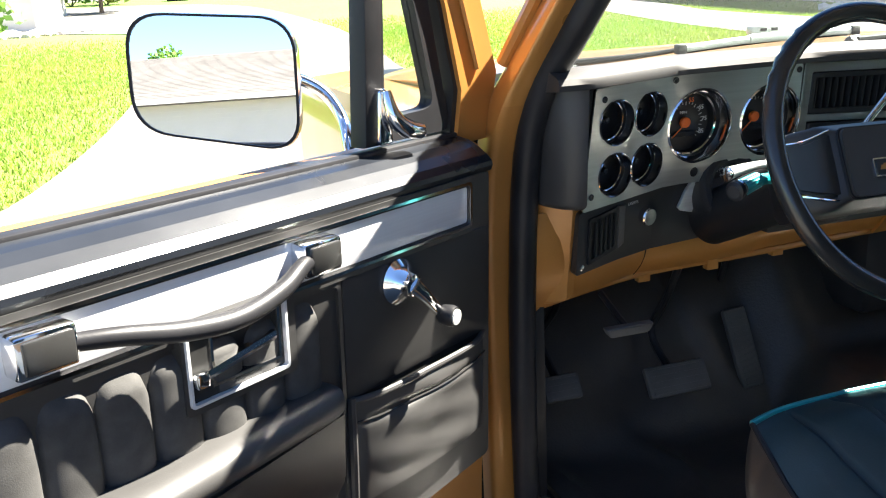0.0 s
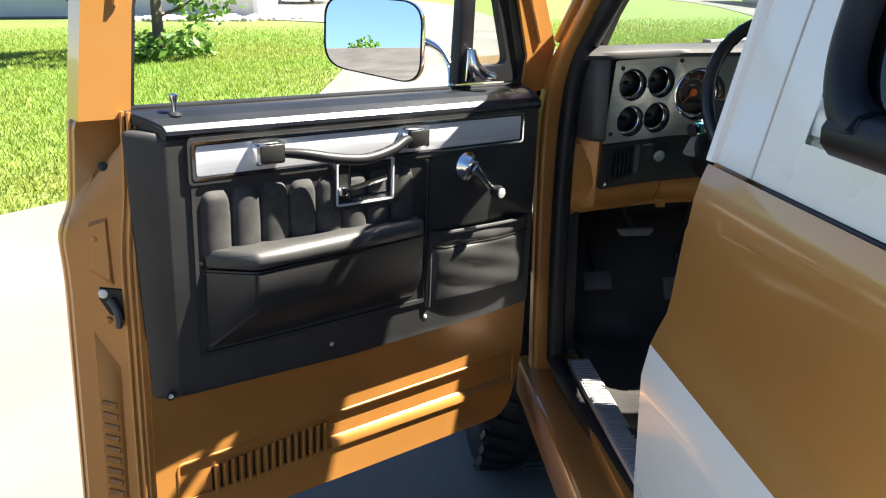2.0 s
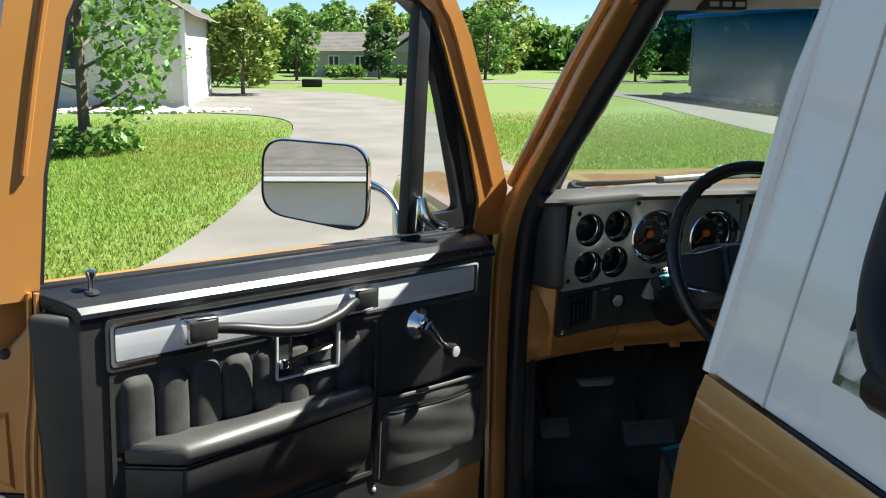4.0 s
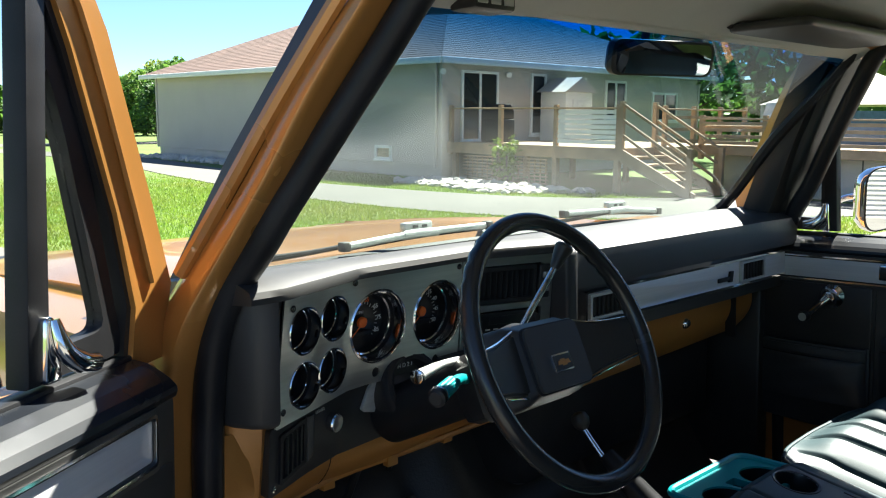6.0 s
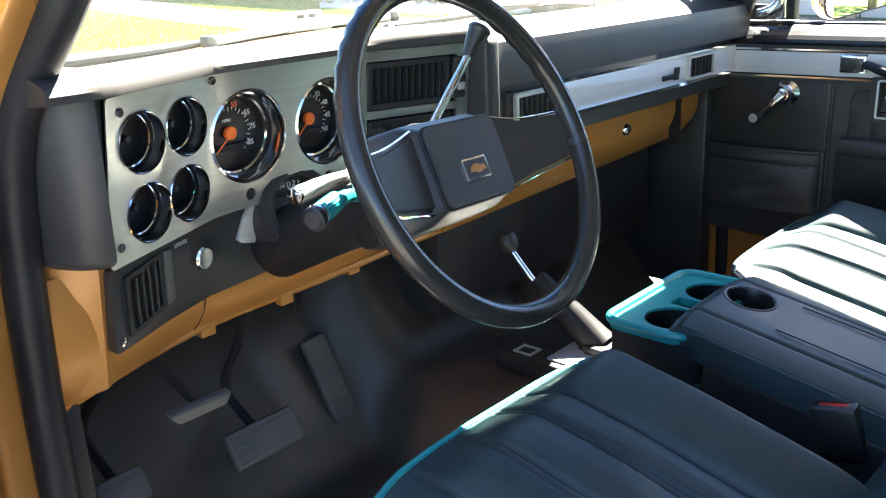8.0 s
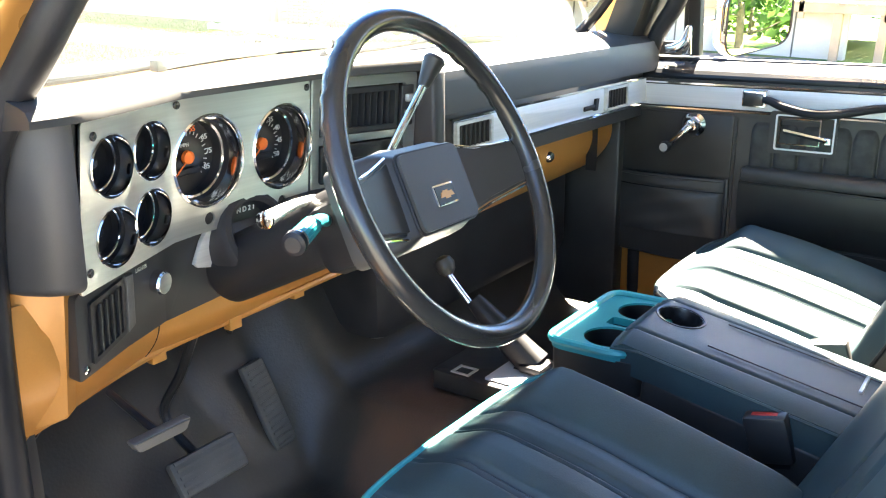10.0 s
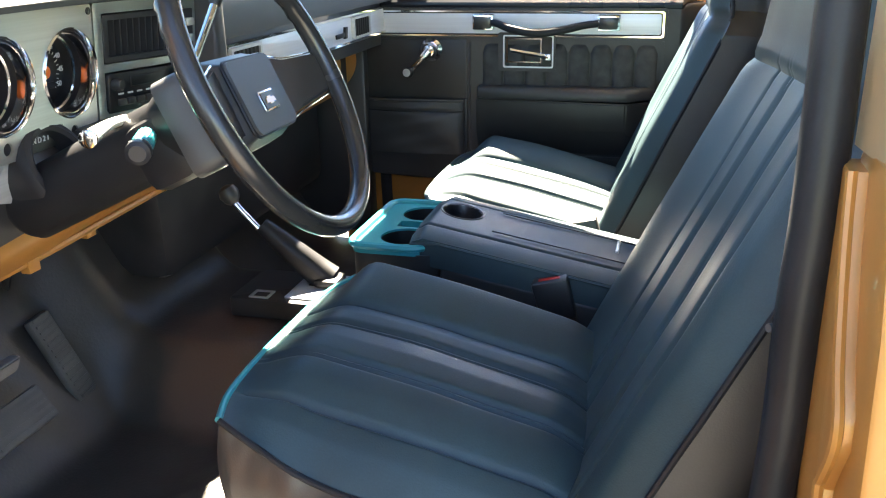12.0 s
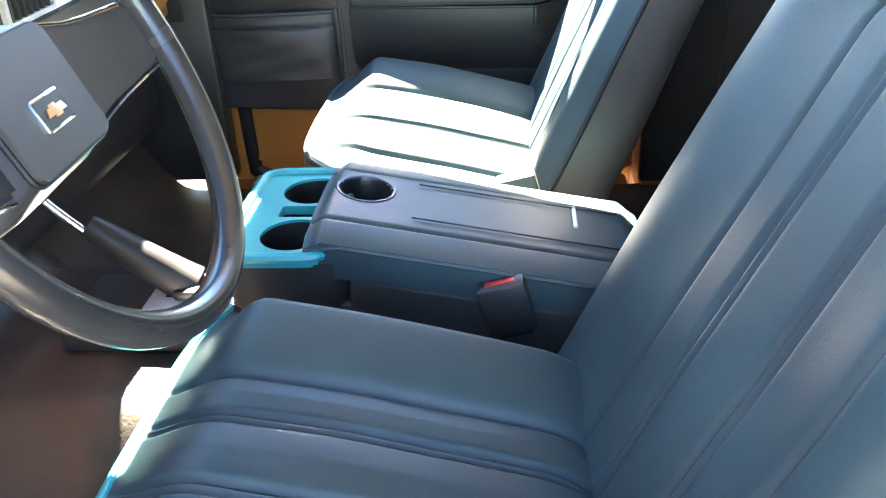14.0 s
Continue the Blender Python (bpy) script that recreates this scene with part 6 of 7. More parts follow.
def window(parent, p0, p1, z0, z1, nrm, bars=1, glassmat=None):
    """A window on a wall between two plan points."""
    a, b, n = Vector((*p0, 0)), Vector((*p1, 0)), Vector((*nrm, 0))
    d = (b - a)
    L = d.length
    d.normalize()
    m = Matrix((d, n, (0, 0, 1))).transposed().to_4x4()
    m.translation = a
    base = Matrix.Translation(BASES[parent.name])
    def put(name, bm, material, par):
        bm.transform(m)
        return part(name, bm, material, par, smooth=False)
    w = put("window", ring(rect(0, L, z0, z1), rect(0.07, L - 0.07, z0 + 0.07, z1 - 0.07), "y", 0.0, 0.07), TRIM, parent)
    put("pane", prism(rect(0.05, L - 0.05, z0 + 0.05, z1 - 0.05), "y", 0.02, 0.03), glassmat or DARKGLASS, w)
    for k in range(bars):
        x = L * (k + 1) / (bars + 1)
        put("mullion", box(x - 0.035, x + 0.035, 0.03, 0.062, z0 + 0.06, z1 - 0.06), TRIM, w)
    put("sill", box(-0.04, L + 0.04, 0.0, 0.10, z0 - 0.05, z0, 0.01), TRIM, w)
    return w


def house():
    t = thing("house", (20, 20, 0), "grey tan sided house with a brown hip roof", "house", m=Matrix())
    X0, X1, Y0, Y1, E = 14.0, 26.4, 15.25, 31.3, 3.05
    part("wall", laps((X0, Y1), (X0, Y0), 0.35, E), SIDING, t, smooth=False)
    part("wall", laps((X0, Y0), (X1, Y0), 0.35, E), SIDING, t, smooth=False)
    part("wall", laps((X1, Y0), (X1, Y1), 0.35, E), SIDING, t, smooth=False)
    part("wall", laps((X1, Y1), (X0, Y1), 0.35, E), SIDING, t, smooth=False)
    part("foundation", box(X0 + 0.03, X1 - 0.03, Y0 + 0.03, Y1 - 0.03, -0.1, 0.36), BLOCKWALL, t)
    for cx, cy in ((X0, Y0), (X1, Y0), (X0, Y1)):
        part("corner_board", box(cx - 0.05, cx + 0.05, cy - 0.05, cy + 0.05, 0.35, E), SIDING, t)
    o = 0.45
    x0, x1, y0, y1, rz = X0 - o, X1 + o, Y0 - o, Y1 + o, 6.0
    ry0, ry1, rx = y0 + 6.6, y1 - 6.6, (x0 + x1) / 2
    r = part("roof", slope((x0, y1, E), (x0, y0, E), (rx, ry0, rz), (rx, ry1, rz), 44), SHINGLE, t, smooth=False)
    bm = slope((x0, y0, E), (x1, y0, E), (rx, ry0, rz), (rx, ry0, rz), 44)
    part("hip", bm, SHINGLE, r, smooth=False)
    part("hip", slope((x1, y0, E), (x1, y1, E), (rx, ry1, rz), (rx, ry0, rz), 44), SHINGLE, r, smooth=False)
    part("hip", slope((x1, y1, E), (x0, y1, E), (rx, ry1, rz), (rx, ry1, rz), 44), SHINGLE, r, smooth=False)
    part("soffit", box(x0, x1, y0, y1, E - 0.06, E - 0.02), TRIM, t)
    for a in (box(x0 - 0.09, x0, y0, y1, E - 0.14, E + 0.02, 0.02), box(x0, x1, y0 - 0.09, y0, E - 0.14, E + 0.02, 0.02)):
        part("gutter", a, TRIM, t)
    part("downpipe", tube([(X0 - 0.09, Y0 + 0.15, E - 0.1), (X0 - 0.09, Y0 + 0.15, 0.3)], 0.045, 8, smooth_=False), SIDING, t)
    W, S = (-1, 0), (0, -1)
    window(t, (X0, 23.1), (X0, 22.1), 1.75, 2.9, W)
    window(t, (X0, 20.78), (X0, 19.28), 1.55, 2.9, W)
    window(t, (X0, 17.9), (X0, 17.2), 0.42, 0.80, W, 0)
    window(t, (14.65, Y0), (16.05, Y0), 0.95, 2.80, S)
    window(t, (17.40, Y0), (18.05, Y0), 1.10, 2.82, S, 0)
    window(t, (20.9, Y0), (22.0, Y0), 1.55, 2.75, S)
    window(t, (23.5, Y0), (25.0, Y0), 1.50, 2.45, S)
    window(t, (19.3, Y0), (19.9, Y0), 1.2, 2.78, S, 0)
    for x in (13.93, 16.4):
        lamp = part("floodlight", lathe([(0.03, 0), (0.07, 0.04), (0.08, 0.12), (0.07, 0.13)], (x, Y0 - 0.05, 2.75), (-0.4, -1, -0.2), 14), TRIM, t)
    part("dish_mast", tube([(26.6, Y0 - 0.1, 2.6), (26.9, Y0 - 0.2, 2.9)], 0.03, 8), STEEL, t)
    part("satellite_dish", lathe([(0.05, 0), (0.22, 0.05), (0.30, 0.12), (0.29, 0.13), (0.21, 0.07), (0.04, 0.02)], (26.95, Y0 - 0.3, 3.0), (-0.5, -0.8, 0.4), 20), STEEL, t)
    part("utility_box", box(X0 - 0.22, X0, 21.2, 21.6, 0.5, 1.3, 0.02), SIDING, t)
    part("utility_box", box(X0 - 0.30, X0, 20.3, 21.0, 0.35, 0.9, 0.02), BLOCKWALL, t)


house()


def rail(t, p0, p1, z0, z1, posts, slats=3):
    a, b = Vector((*p0, 0)), Vector((*p1, 0))
    d = (b - a).normalized()
    nx = Vector((d.y, -d.x, 0))
    m = Matrix((d, nx, (0, 0, 1))).transposed().to_4x4()
    m.translation = (a.x, a.y, 0)
    L = (b - a).length
    def put(name, bm):
        bm.transform(m)
        return part(name, bm, TIMBER, t, smooth=False)
    put("top_rail", box(-0.02, L + 0.02, -0.07, 0.07, z1 - 0.04, z1, 0.008))
    for k in range(posts):
        x = L * k / (posts - 1)
        put("post", box(x - 0.05, x + 0.05, -0.05, 0.05, z0 - 0.3, z1 + 0.06, 0.008))
    for k in range(slats):
        z = z0 + (z1 - z0) * (k + 0.5) / slats * 0.92
        put("rail_slat", box(0, L, 0.05, 0.08, z - 0.035, z + 0.035, 0.004))
    return t


def deck():
    t = thing("deck", (15.5, 12.5, 0), "raised weathered timber deck with railings and stairs", "deck", m=Matrix())
    Z = 0.95
    bm = bmesh.new()
    for k in range(36):
        box(14.2 + k * 0.15, 14.34 + k * 0.15, 9.9, 15.2, Z - 0.04, Z, 0, bm)
    part("decking", bm, TIMBER, t, smooth=False)
    part("fascia", box(14.14, 14.2, 9.85, 15.2, Z - 0.26, Z + 0.01, 0.006), TIMBER, t, smooth=False)
    part("fascia", box(14.2, 19.6, 9.84, 9.9, Z - 0.26, Z + 0.01, 0.006), TIMBER, t, smooth=False)
    rail(t, (14.2, 15.1), (14.2, 9.95), Z, 1.83, 4, 0)
    rail(t, (15.9, 9.9), (19.6, 9.9), Z, 1.83, 4, 3)
    for y in (15.0, 13.4, 11.7, 10.0):
        part("support_post", box(14.2, 14.32, y - 0.06, y + 0.06, 0, Z - 0.05), TIMBER, t, smooth=False)
        part("support_post", box(17.0, 17.12, y - 0.06, y + 0.06, 0, Z - 0.05), TIMBER, t, smooth=False)
    # lattice and slatted screen
    bm = bmesh.new()
    for k in range(16):
        box(14.16, 14.18, 11.9 + k * 0.17, 11.93 + k * 0.17, 0.05, 0.62, 0, bm)
    for k in range(8):
        box(14.14, 14.16, 11.85, 14.6, 0.06 + k * 0.08, 0.09 + k * 0.08, 0, bm)
    part("lattice", bm, TIMBER, t, smooth=False)
    for k in range(7):
        part("screen_slat", box(14.17, 14.19, 9.95, 11.6, Z + 0.08 + k * 0.11, Z + 0.16 + k * 0.11), TRIM, t, smooth=False)
    # stairs
    n = 6
    for k in range(n):
        y = 9.8 - (k + 1) * 0.27
        part("tread", box(14.2, 15.4, y, y + 0.29, Z - (k + 1) * 0.158 - 0.04, Z - (k + 1) * 0.158, 0.006), TIMBER, t, smooth=False)
    for x in (14.17, 15.43):
        part("stringer", prism([(9.85, Z), (9.85, Z - 0.3), (8.25, -0.02), (8.05, -0.02), (8.05, 0.1)], "x", x - 0.025, x + 0.025), TIMBER, t, smooth=False)
        for y, z in ((9.85, Z), (8.2, 0.0)):
            part("stair_post", box(x - 0.05, x + 0.05, y - 0.05, y + 0.05, z, z + 1.0, 0.006), TIMBER, t, smooth=False)
        for dz in (0.95, 0.62, 0.3):
            part("handrail", tube([(x, 9.85, Z + dz), (x, 8.2, dz)], 0.032, 6, smooth_=False), TIMBER, t, smooth=False)


deck()


def pool_deck():
    t = thing("pool_deck", (18, 5, 0), "raised timber pool deck over a pale concrete wall", "deck", m=Matrix())
    part("wall", box(16.2, 16.45, 2.4, 8.6, -0.1, 0.86, 0.01), BLOCKWALL, t)
    for k in range(5):
        part("wall_joint", box(16.19, 16.2, 3.3 + k * 1.15, 3.33 + k * 1.15, 0.0, 0.85), ASPHALT, t)
    part("joist", box(15.75, 15.83, 1.6, 8.9, 0.84, 1.0, 0.006), TIMBER, t, smooth=False)
    bm = bmesh.new()
    for k in range(48):
        box(15.75, 23.0, 1.6 + k * 0.155, 1.745 + k * 0.155, 0.99, 1.03, 0, bm)
    part("decking", bm, TIMBER, t, smooth=False)
    rail(t, (15.8, 8.9), (15.8, 1.7), 1.03, 1.62, 6, 4)
    rail(t, (15.8, 1.7), (22.9, 1.7), 1.03, 1.62, 5, 4)
    for y in (1.75, 2.5, 4.5, 6.5, 8.5):
        part("support_post", box(15.78, 15.92, y - 0.07, y + 0.07, 0, 0.85), TIMBER, t, smooth=False)
    part("bench", box(16.0, 16.5, 7.6, 9.0, 1.40, 1.46, 0.01), TIMBER, t, smooth=False)
    part("liner_skirt", box(18.4, 22.6, 3.0, 8.2, 1.03, 1.5, 0.05), BLUE, t)


pool_deck()


def lounger(y):
    t = thing("deck_chair", (17.2, y, 1.03), "white folding deck chair on the pool deck", "chair", "deck chairs", m=Matrix())
    bm = prism([(16.9, 1.32), (17.5, 1.36), (17.75, 1.95), (17.71, 1.97), (17.46, 1.40), (16.9, 1.36)], "y", y - 0.27, y + 0.27, 0.01)
    part("seat", bm, PLASTIC_W, t)
    for a, b in ((16.95, -0.25), (16.95, 0.25), (17.5, -0.25), (17.5, 0.25)):
        part("leg", box(a - 0.02, a + 0.02, y + b - 0.02, y + b + 0.02, 1.03, 1.34), PLASTIC_W, t)


lounger(8.15)
lounger(7.35)


def grill():
    t = thing("barbecue_grill", (14.75, 14.0, 0.95), "black covered barbecue grill on the deck", "grill", m=Matrix())
    part("cart", box(14.55, 14.95, 13.6, 14.4, 0.98, 1.55, 0.03), RUBBER, t)
    part("hood", prism([(14.52, 1.55), (14.98, 1.55), (14.98, 1.75), (14.85, 1.92), (14.65, 1.92), (14.52, 1.75)], "y", 13.65, 14.35, 0.03), RUBBER, t)


grill()


def shed():
    t = thing("playhouse", (18.2, 14.4, 0.95), "small white shed with a pitched roof on the deck", "shed", m=Matrix())
    part("wall", box(17.7, 18.9, 14.2, 15.1, 0.95, 2.35, 0.01), TRIM, t)
    part("roof", prism([(17.55, 2.30), (19.05, 2.30), (18.3, 2.72)], "y", 14.1, 15.15), SIDING, t)
    part("door", box(18.0, 18.6, 14.17, 14.21, 1.0, 2.1, 0.01), PLASTIC_W, t)


shed()


def gazebo():
    t = thing("pavilion", (30, 11, 0), "pale fabric pavilion beyond the pool", "pavilion", m=Matrix())
    part("canopy", loft([[(27.5, 8.5, 2.1), (32.5, 8.5, 2.1), (32.5, 13.5, 2.1), (27.5, 13.5, 2.1)], [(29.9, 10.9, 3.3), (30.1, 10.9, 3.3), (30.1, 11.1, 3.3), (29.9, 11.1, 3.3)]]), BLOCKWALL, t, smooth=False)
    for a in (27.6, 32.4):
        for b in (8.6, 13.4):
            part("post", box(a - 0.06, a + 0.06, b - 0.06, b + 0.06, 0, 2.1), STEEL, t)
    part("screen", box(27.7, 27.75, 8.6, 13.4, 0.6, 1.9), BLUE, t)


gazebo()


# rocks beside the house
def rocks(name, label, area, count, seed, size):
    rng = random.Random(seed)
    bm = bmesh.new()
    for _ in range(count):
        u, v = rng.random(), rng.random()
        p = Vector(area[0]).lerp(Vector(area[1]), u).lerp(Vector(area[3]).lerp(Vector(area[2]), u), v)
        n = len(bm.verts)
        s = size * (0.5 + rng.random())
        bmesh.ops.create_icosphere(bm, subdivisions=1, radius=s, matrix=Matrix.Translation((p.x, p.y, s * 0.25)) @ Matrix.Rotation(rng.random() * 6, 4, "Z") @ Matrix.Diagonal((1.2, 0.8, 0.55, 1)))
        bm.verts.ensure_lookup_table()
        for q in bm.verts[n:]:
            q.co += Vector((rng.uniform(-1, 1), rng.uniform(-1, 1), rng.uniform(-1, 1))) * s * 0.18
    structure(name, bm, STONE, label, "stones", "stuff", smooth=False)


rocks("stone_bed", "bed of pale river stones by the deck", ((11.9, 11.2), (12.2, 15.2), (13.9, 15.3), (13.6, 10.2)), 420, 3, 0.12)
rocks("stone_bed", "bed of pale river stones by the building", ((-2.6, 22.6), (-4.4, 21.6), (-8.0, 21.8), (-7.0, 23.5)), 420, 4, 0.10)
rocks("stone_bed", "bed of pale river stones along the house", ((12.8, 24), (12.8, 31), (13.9, 31), (13.9, 24)), 220, 5, 0.12)


def leafy(bm, centre, radii, count, size, rng, shell=0.55):
    """Leaf clumps spread through an uneven crown."""
    c = Vector(centre)
    for _ in range(count):
        d = Vector((rng.gauss(0, 1), rng.gauss(0, 1), rng.gauss(0, 1))).normalized()
        k = shell + (1 - shell) * rng.random() ** 0.5
        lump = 0.78 + 0.35 * noise.noise(d * 2.1 + c * 0.37)
        p = c + Vector((d.x * radii[0], d.y * radii[1], d.z * radii[2])) * k * lump
        s = size * (0.6 + 0.8 * rng.random())
        a = Vector((rng.gauss(0, 1), rng.gauss(0, 1), rng.gauss(0, 0.6))).normalized()
        b = a.cross(Vector((rng.gauss(0, 1), rng.gauss(0, 1), rng.gauss(0, 1)))).normalized()
        q = [bm.verts.new(p + a * s), bm.verts.new(p + b * s * 0.55), bm.verts.new(p - a * s * 0.9), bm.verts.new(p - b * s * 0.55 + a * s * 0.1)]
        bm.faces.new(q)


def tree(x, y, h, w, seed, leaf, label, base=0.25, count=1500, size=0.28, name="tree", z0=0.0):
    rng = random.Random(seed)
    t = thing(name, (x, y, z0), label, "tree" if name == "tree" else name, "trees" if name == "tree" else "bushes", m=Matrix())
    trunk = bmesh.new()
    lean = rng.uniform(-0.3, 0.3)
    r = 0.025 * h
    tube([(x, y, z0 - 0.1), (x + lean * 0.3, y, z0 + h * 0.35), (x + lean, y + lean * 0.5, z0 + h * 0.85)], [r, r * 0.7, r * 0.15], 8, trunk)
    crown = bmesh.new()
    n = 9
    for k in range(n):
        a = 2.4 * k + rng.random()
        f = base + (0.92 - base) * (k + 0.5) / n
        reach = w * 0.5 * (0.55 + 0.45 * math.sin(math.pi * min(1, (f - base) / (1 - base) * 0.9 + 0.12)))
        tip = (x + reach * 0.75 * math.cos(a), y + reach * 0.75 * math.sin(a), z0 + h * (f + 0.06))
        tube([(x + lean * f, y, z0 + h * f * 0.85), ((x + tip[0]) / 2, (y + tip[1]) / 2, z0 + h * (f - 0.0)), tip], [r * 0.35, r * 0.22, r * 0.06], 5, trunk, steps=3)
        leafy(crown, tip, (reach * 0.65, reach * 0.65, h * 0.5 / n + reach * 0.42), count // (n + 1), size, rng)
    leafy(crown, (x + lean, y, z0 + h * 0.88), (w * 0.26, w * 0.26, h * 0.13), count // (n + 1), size, rng)
    part("trunk", trunk, BARK, t)
    part("crown", crown, leaf, t, smooth=False)
    return t


def bush(x, y, h, w, seed, leaf, label, count=500, size=0.12, z0=0.0):
    rng = random.Random(seed)
    t = thing("bush", (x, y, z0), label, "bush", "bushes", m=Matrix())
    crown = bmesh.new()
    for k in range(6):
        a = k * 1.05 + rng.random()
        leafy(crown, (x + w * 0.25 * math.cos(a), y + w * 0.25 * math.sin(a), z0 + h * rng.uniform(0.4, 0.6)), (w * 0.33, w * 0.33, h * 0.5), count // 6, size, rng)
    part("crown", crown, leaf, t, smooth=False)
    stem = bmesh.new()
    for k in range(5):
        a = k * 1.3
        tube([(x, y, z0 - 0.03), (x + 0.3 * w * math.cos(a), y + 0.3 * w * math.sin(a), z0 + h * 0.6)], 0.012 + 0.01 * h, 5, stem, smooth_=False)
    part("stem", stem, BARK, t)


# young tree on the lawn and the far trees
tree(-4.85, 13.3, 4.4, 3.2, 5, LEAF, "young leafy tree in a bed on the lawn", 0.13, 3200, 0.085)
bush(-4.9, 13.0, 0.42, 2.2, 8, LEAF, "low dark ground cover round the young tree", 700, 0.09)
tree(-3.4, 31, 3.2, 2.6, 6, LEAF_Y, "bright leafy tree beside the far drive", 0.15, 1600, 0.16)
rng = random.Random(11)
for k in range(72):
    x = -34 + k * 2.0 + rng.uniform(-1.2, 1.2)
    y = 66 + rng.uniform(-4, 12) + max(0, (x - 30)) * -0.25
    h = rng.uniform(3.8, 6.2)
    tree(x, y, h, h * rng.uniform(0.75, 1.05), 100 + k, (LEAF, LEAF_D, LEAF, LEAF_Y)[rng.randrange(4)], "broad leafy tree in the far tree line", 0.0, 2600, 0.20)
for k, (x, y, h) in enumerate(((-1.5, 46, 3.6), (3.2, 49.2, 3.2), (9.4, 49, 4.2), (14.5, 44, 2.4), (17.5, 46, 3.5), (20.5, 45, 3.4), (23.5, 48, 4.8), (-7.5, 43, 4.0))):
    tree(x, y, h, h * 0.62, 300 + k, (LEAF, LEAF_D)[k % 2], "leafy tree on the far lawn", 0.08, 2200, 0.13)
for k, (x, y) in enumerate(((0.8, 51), (2.0, 51.2), (4.9, 51), (6.2, 51.2), (7.4, 51), (-3.6, 38), (-5.0, 38.5))):
    bush(x, y, 0.8 if k < 5 else 1.2, 1.4 if k < 5 else 2.4, 400 + k, LEAF, "clipped green bush by the far house", 420, 0.13)
bush(14.0, 13.0, 1.15, 0.8, 450, LEAF_Y, "tall light green shrub before the deck", 500, 0.07)
# trees to the right and behind
for k in range(16):
    y = 14 - k * 2.6
    x = 44 + rng.uniform(-4, 5)
    h = rng.uniform(6, 9)
    tree(x, y, h, h * 0.75, 500 + k, (LEAF, LEAF_Y, LEAF_D)[k % 3], "broad leafy tree beyond the back yard", 0.08, 1000, 0.36)
for k, (x, y, h) in enumerate(((6.2, -31, 6.5), (9.5, -34, 7.5), (13.5, -32, 6.8), (17.5, -35, 7.2))):
    tree(x, y, h, h * 0.8, 570 + k, (LEAF_D, LEAF)[k % 2], "broad leafy tree beyond the garage lawn", 0.05, 1600, 0.22)
tree(27.5, 16.2, 5.5, 4.0, 560, LEAF, "leafy tree behind the pool", 0.2, 1200, 0.2)
tree(24.0, 1.0, 3.9, 2.4, 561, LEAF_Y, "small bright tree in the back yard", 0.3, 1000, 0.12)
for k in range(14):
    x = -40 + k * 5.5
    tree(x, -46 + rng.uniform(-3, 3), rng.uniform(4.6, 6.6), 4.5, 600 + k, LEAF, "broad leafy tree behind the garage", 0.1, 4000, 0.13)


def far_house():
    t = thing("house", (4, 54, 0), "low grey house with a grey roof across the lawn", "house", m=Matrix())
    part("wall", laps((-0.6, 53), (7.0, 53), 0.0, 1.6, 0.2), SIDING, t, smooth=False)
    part("core", box(-0.5, 6.95, 53.05, 60, 0, 1.6), SIDING, t)
    part("roof", slope((-1, 52.6, 1.55), (5.0, 52.6, 1.55), (4.6, 56, 2.75), (-0.6, 56, 2.75), 14), SHINGLE_G, t, smooth=False)
    g = prism([(4.2, 1.5), (7.3, 1.5), (5.75, 2.55)], "y", 52.5, 58)
    part("gable", g, SIDING, t, smooth=False)
    part("gable_roof", prism([(3.95, 1.45), (5.75, 2.68), (7.55, 1.45), (7.55, 1.55), (5.75, 2.80), (3.95, 1.55)], "y", 52.3, 58), SHINGLE_G, t, smooth=False)
    for a in (0.4, 2.0, 3.2):
        window(t, (a, 53), (a + 0.7, 53), 0.6, 1.3, (0, -1))
    window(t, (5.4, 52.5), (6.1, 52.5), 1.65, 2.1, (0, -1), 1)


far_house()


def side_building():
    t = thing("outbuilding", (-9, 26, 0), "cream sided building behind the young tree", "building", m=Matrix())
    part("wall", laps((-14, 23.8), (-4.5, 23.8), 0.0, 2.7), SIDING_B, t, smooth=False)
    part("wall", laps((-4.5, 23.8), (-4.5, 31), 0.0, 2.7), SIDING_B, t, smooth=False)
    part("core", box(-14, -4.55, 23.85, 31, 0, 2.7), SIDING_B, t)
    part("gable", prism([(-14, 2.7), (-4.5, 2.7), (-9.25, 5.6)], "y", 23.8, 31), SIDING_B, t, smooth=False)
    part("roof", slope((-4.1, 23.4, 2.5), (-4.1, 31.4, 2.5), (-9.25, 31.4, 5.75), (-9.25, 23.4, 5.75), 30), SHINGLE_G, t, smooth=False)
    part("roof", slope((-14.4, 31.4, 2.5), (-14.4, 23.4, 2.5), (-9.25, 23.4, 5.75), (-9.25, 31.4, 5.75), 30), SHINGLE_G, t, smooth=False)
    part("corner_board", box(-4.57, -4.43, 23.72, 23.86, 0, 2.7), TRIM, t)
    window(t, (-8.5, 23.8), (-7.3, 23.8), 1.0, 2.2, (0, -1))


side_building()


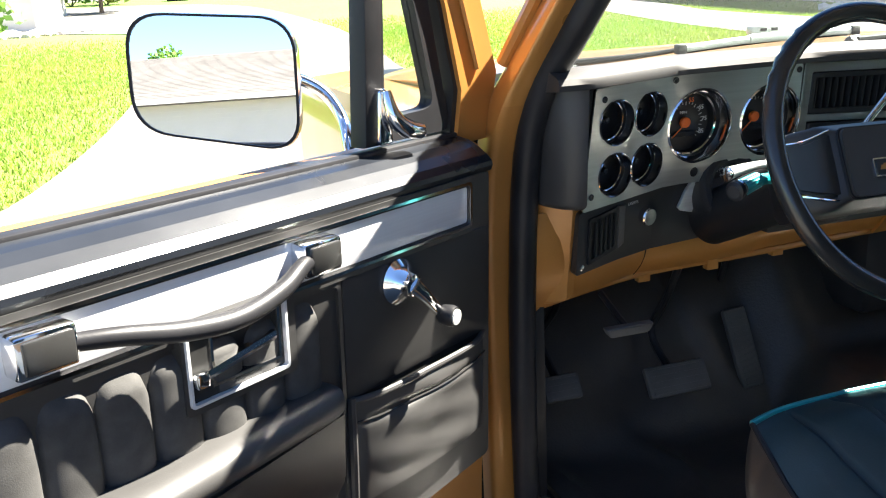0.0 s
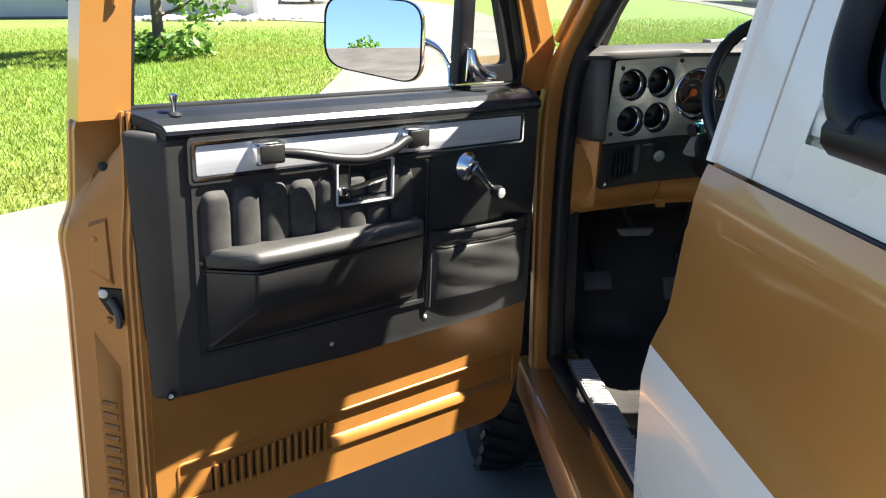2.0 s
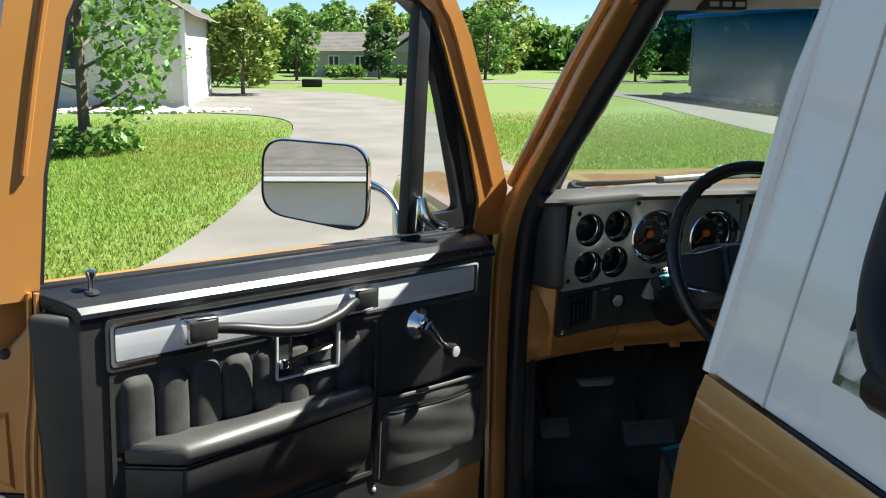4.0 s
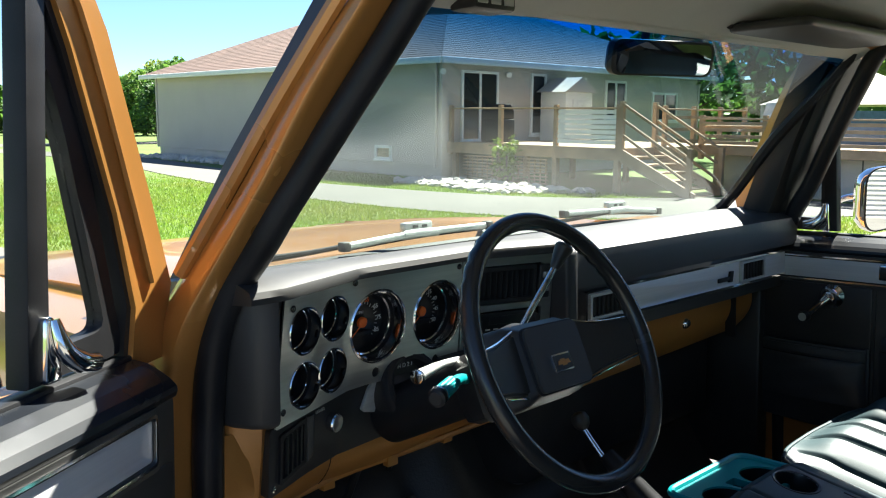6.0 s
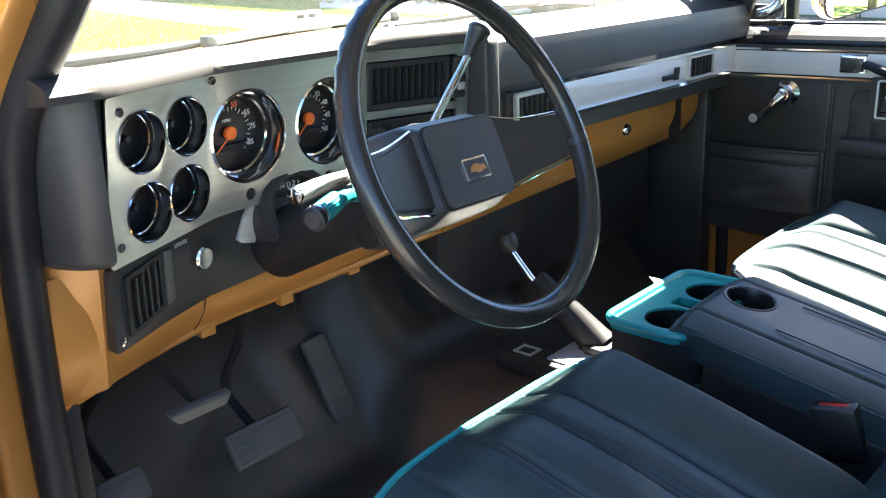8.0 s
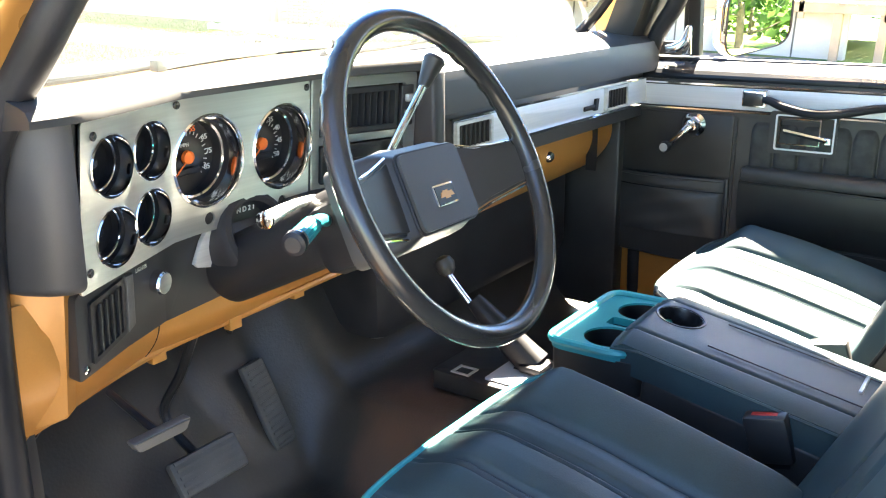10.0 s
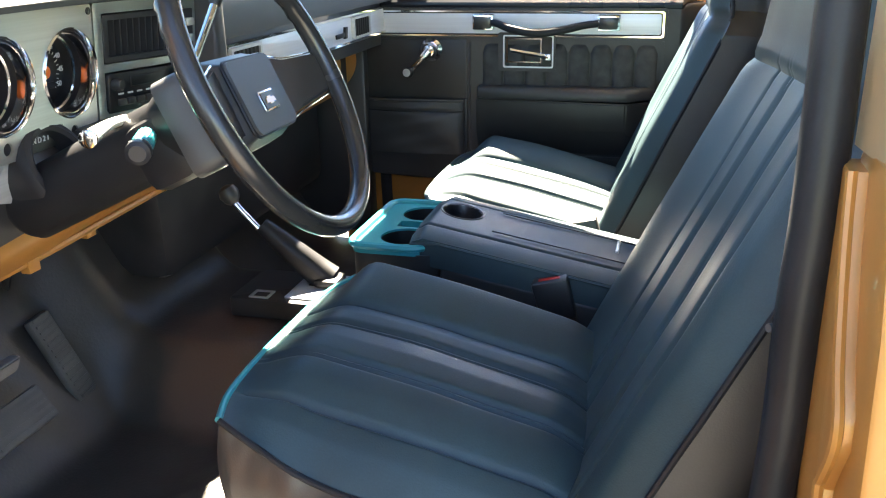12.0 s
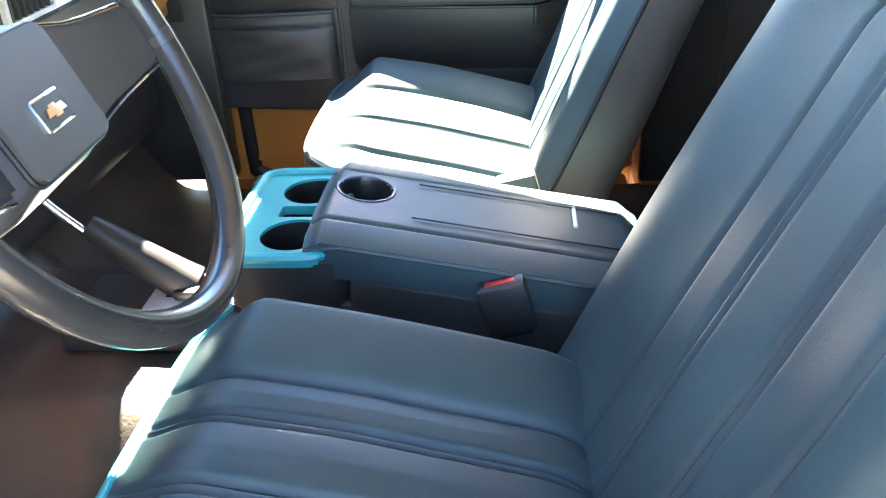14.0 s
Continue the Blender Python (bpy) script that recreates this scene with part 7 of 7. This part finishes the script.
def garage():
    """The building behind the truck, seen in the mirrors."""
    t = thing("garage", (-6, -24, 0), "cream sided garage with a grey shingle roof", "garage", m=Matrix())
    Y = -21.0
    part("wall", laps((3.7, Y), (-26.0, Y), 0.0, 2.75, 0.12), SIDING_B, t, smooth=False)
    part("core", box(-26, 3.68, -29, Y - 0.03, 0, 2.75), SIDING_B, t)
    part("roof", slope((4.1, Y + 0.5, 2.57), (-26.5, Y + 0.5, 2.57), (-26.5, -25.2, 4.07), (4.1, -25.2, 4.07), 34), SHINGLE_G, t, smooth=False)
    part("roof", slope((-26.5, -29.5, 2.57), (4.1, -29.5, 2.57), (4.1, -25.2, 4.07), (-26.5, -25.2, 4.07), 34), SHINGLE_G, t, smooth=False)
    part("fascia", box(-26.5, 4.1, Y + 0.5, Y + 0.56, 2.46, 2.58), TRIM, t)
    # roof grey instead of trim white: the eave's shade is in the colour
    part("soffit", box(-26.5, 4.1, Y, Y + 0.5, 2.44, 2.47), SHINGLE_G, t)
    window(t, (-7.5, Y), (-8.25, Y), 0.5, 1.25, (0, 1))


garage()


# small things on the far lawn and yard
def post(name, x, y, h, r, material, label, cat):
    t = thing(name, (x, y, 0), label, cat, m=Matrix())
    part("shaft", tube([(x, y, -0.05), (x, y, h)], r, 8, smooth_=False), material, t)
    part("cap", lathe([(r * 1.5, 0), (r * 1.6, r), (r * 0.6, r * 1.6)], (x, y, h - r), (0, 0, 1), 10), material, t)


post("bollard", 3.4, 40, 0.62, 0.07, RUBBER, "short black post on the lawn", "post")
post("net_pole", 18.2, -0.55, 2.6, 0.045, RUBBER, "dark pole in the back yard", "pole")
bm = box(-0.45, 0.45, -0.3, 0.3, 0.0, 0.35, 0.06)
structure("planter", bm, RUBBER, "black planter box at the drive's end", "planter", "", Matrix.Translation((-0.8, 38.2, 0.0)))
t_net = thing("yard_net", (30, -1, 0), "long low net stretched across the back yard", "net", m=Matrix())
part("band", box(29.95, 30.0, -8, 3.5, 1.05, 1.45), TIMBER, t_net)
for yy in (-8, 3.5):
    part("post", box(29.9, 30.05, yy - 0.06, yy + 0.06, 0, 1.6), STEEL, t_net)


# short grass on the near lawns
def inside(px, py, poly):
    odd = np.zeros(len(px), bool)
    for (x0, y0), (x1, y1) in zip(poly, poly[1:] + poly[:1]):
        if y0 == y1:
            continue
        cross = ((y0 > py) != (y1 > py)) & (px < (x1 - x0) * (py - y0) / (y1 - y0) + x0)
        odd ^= cross
    return odd


def blades(label, x0, x1, y0, y1, count, seed):
    rs = np.random.RandomState(seed)
    x = x0 + (x1 - x0) * rs.rand(count)
    y = y0 + (y1 - y0) * rs.rand(count)
    keep = (rs.rand(count) < (y1 - y) / 7) & (rs.rand(count) < np.minimum(x - x0, x1 - x) / 2 + 0.1)
    keep &= ~inside(x, y, DRIVE) & ~inside(x, y, PATH_)
    x, y = x[keep], y[keep]
    n = len(x)
    a, lean, h = rs.rand(n) * 6.283, rs.rand(n) * 6.283, 0.025 + 0.035 * rs.rand(n)
    w = 0.006 + 0.006 * rs.rand(n)
    v = np.empty((n, 3, 3))
    v[:, 0] = np.stack((x - w * np.cos(a), y - w * np.sin(a), 0 * x - 0.002), 1)
    v[:, 1] = np.stack((x + w * np.cos(a), y + w * np.sin(a), 0 * x - 0.002), 1)
    v[:, 2] = np.stack((x + 0.5 * h * np.cos(lean), y + 0.5 * h * np.sin(lean), h), 1)
    me = bpy.data.meshes.new("grass")
    me.from_pydata(v.reshape(-1, 3).tolist(), [], np.arange(3 * n).reshape(-1, 3).tolist())
    me.materials.append(BLADE)
    tagged(new("grass", me), label, "grass", "", "stuff")


blades("short sunlit lawn grass beside the drive", -11, -1.0, 3.3, 20, 200000, 1)
blades("short sunlit lawn grass between drive and path", 1.0, 14.0, 3.6, 22, 220000, 2)


# far woods behind the single trees
def woods(label, line, count, height, size, seed, leaf):
    rs = np.random.RandomState(seed)
    p = np.array(line, float)
    f = rs.rand(count) * (len(p) - 1)
    k = np.minimum(f.astype(int), len(p) - 2)
    q = p[k] + (p[k + 1] - p[k]) * (f - k)[:, None]
    top = height * (0.72 + 0.16 * np.sin(f * 41) + 0.10 * np.sin(f * 97 + 1) + 0.06 * np.sin(f * 211))
    c = np.column_stack((q + rs.normal(0, 1.2, (count, 2)), top * rs.rand(count) ** 0.75))
    a = rs.normal(0, 1, (count, 3))
    a /= np.linalg.norm(a, axis=1)[:, None]
    b = np.cross(a, rs.normal(0, 1, (count, 3)))
    b /= np.linalg.norm(b, axis=1)[:, None]
    s = (size * (0.5 + rs.rand(count)))[:, None]
    v = np.stack((c + a * s, c + b * s * 0.7, c - a * s, c - b * s * 0.7), 1)
    me = bpy.data.meshes.new("woods")
    me.from_pydata(v.reshape(-1, 3).tolist(), [], np.arange(4 * count).reshape(-1, 4).tolist())
    me.materials.append(leaf)
    tagged(new("woods", me), label, "woods", "", "stuff")


woods("green leafy wood beyond the lawn and houses", ((-70, 62), (-40, 72), (0, 76), (40, 74), (75, 60)), 26000, 4.9, 0.40, 21, LEAF)
woods("green leafy wood beyond the back yard", ((52, 60), (54, 20), (52, -10), (48, -34)), 16000, 9.0, 0.5, 22, LEAF)
woods("green leafy wood behind the garage", ((-50, -48), (0, -52), (40, -50)), 30000, 5.6, 0.20, 23, LEAF)
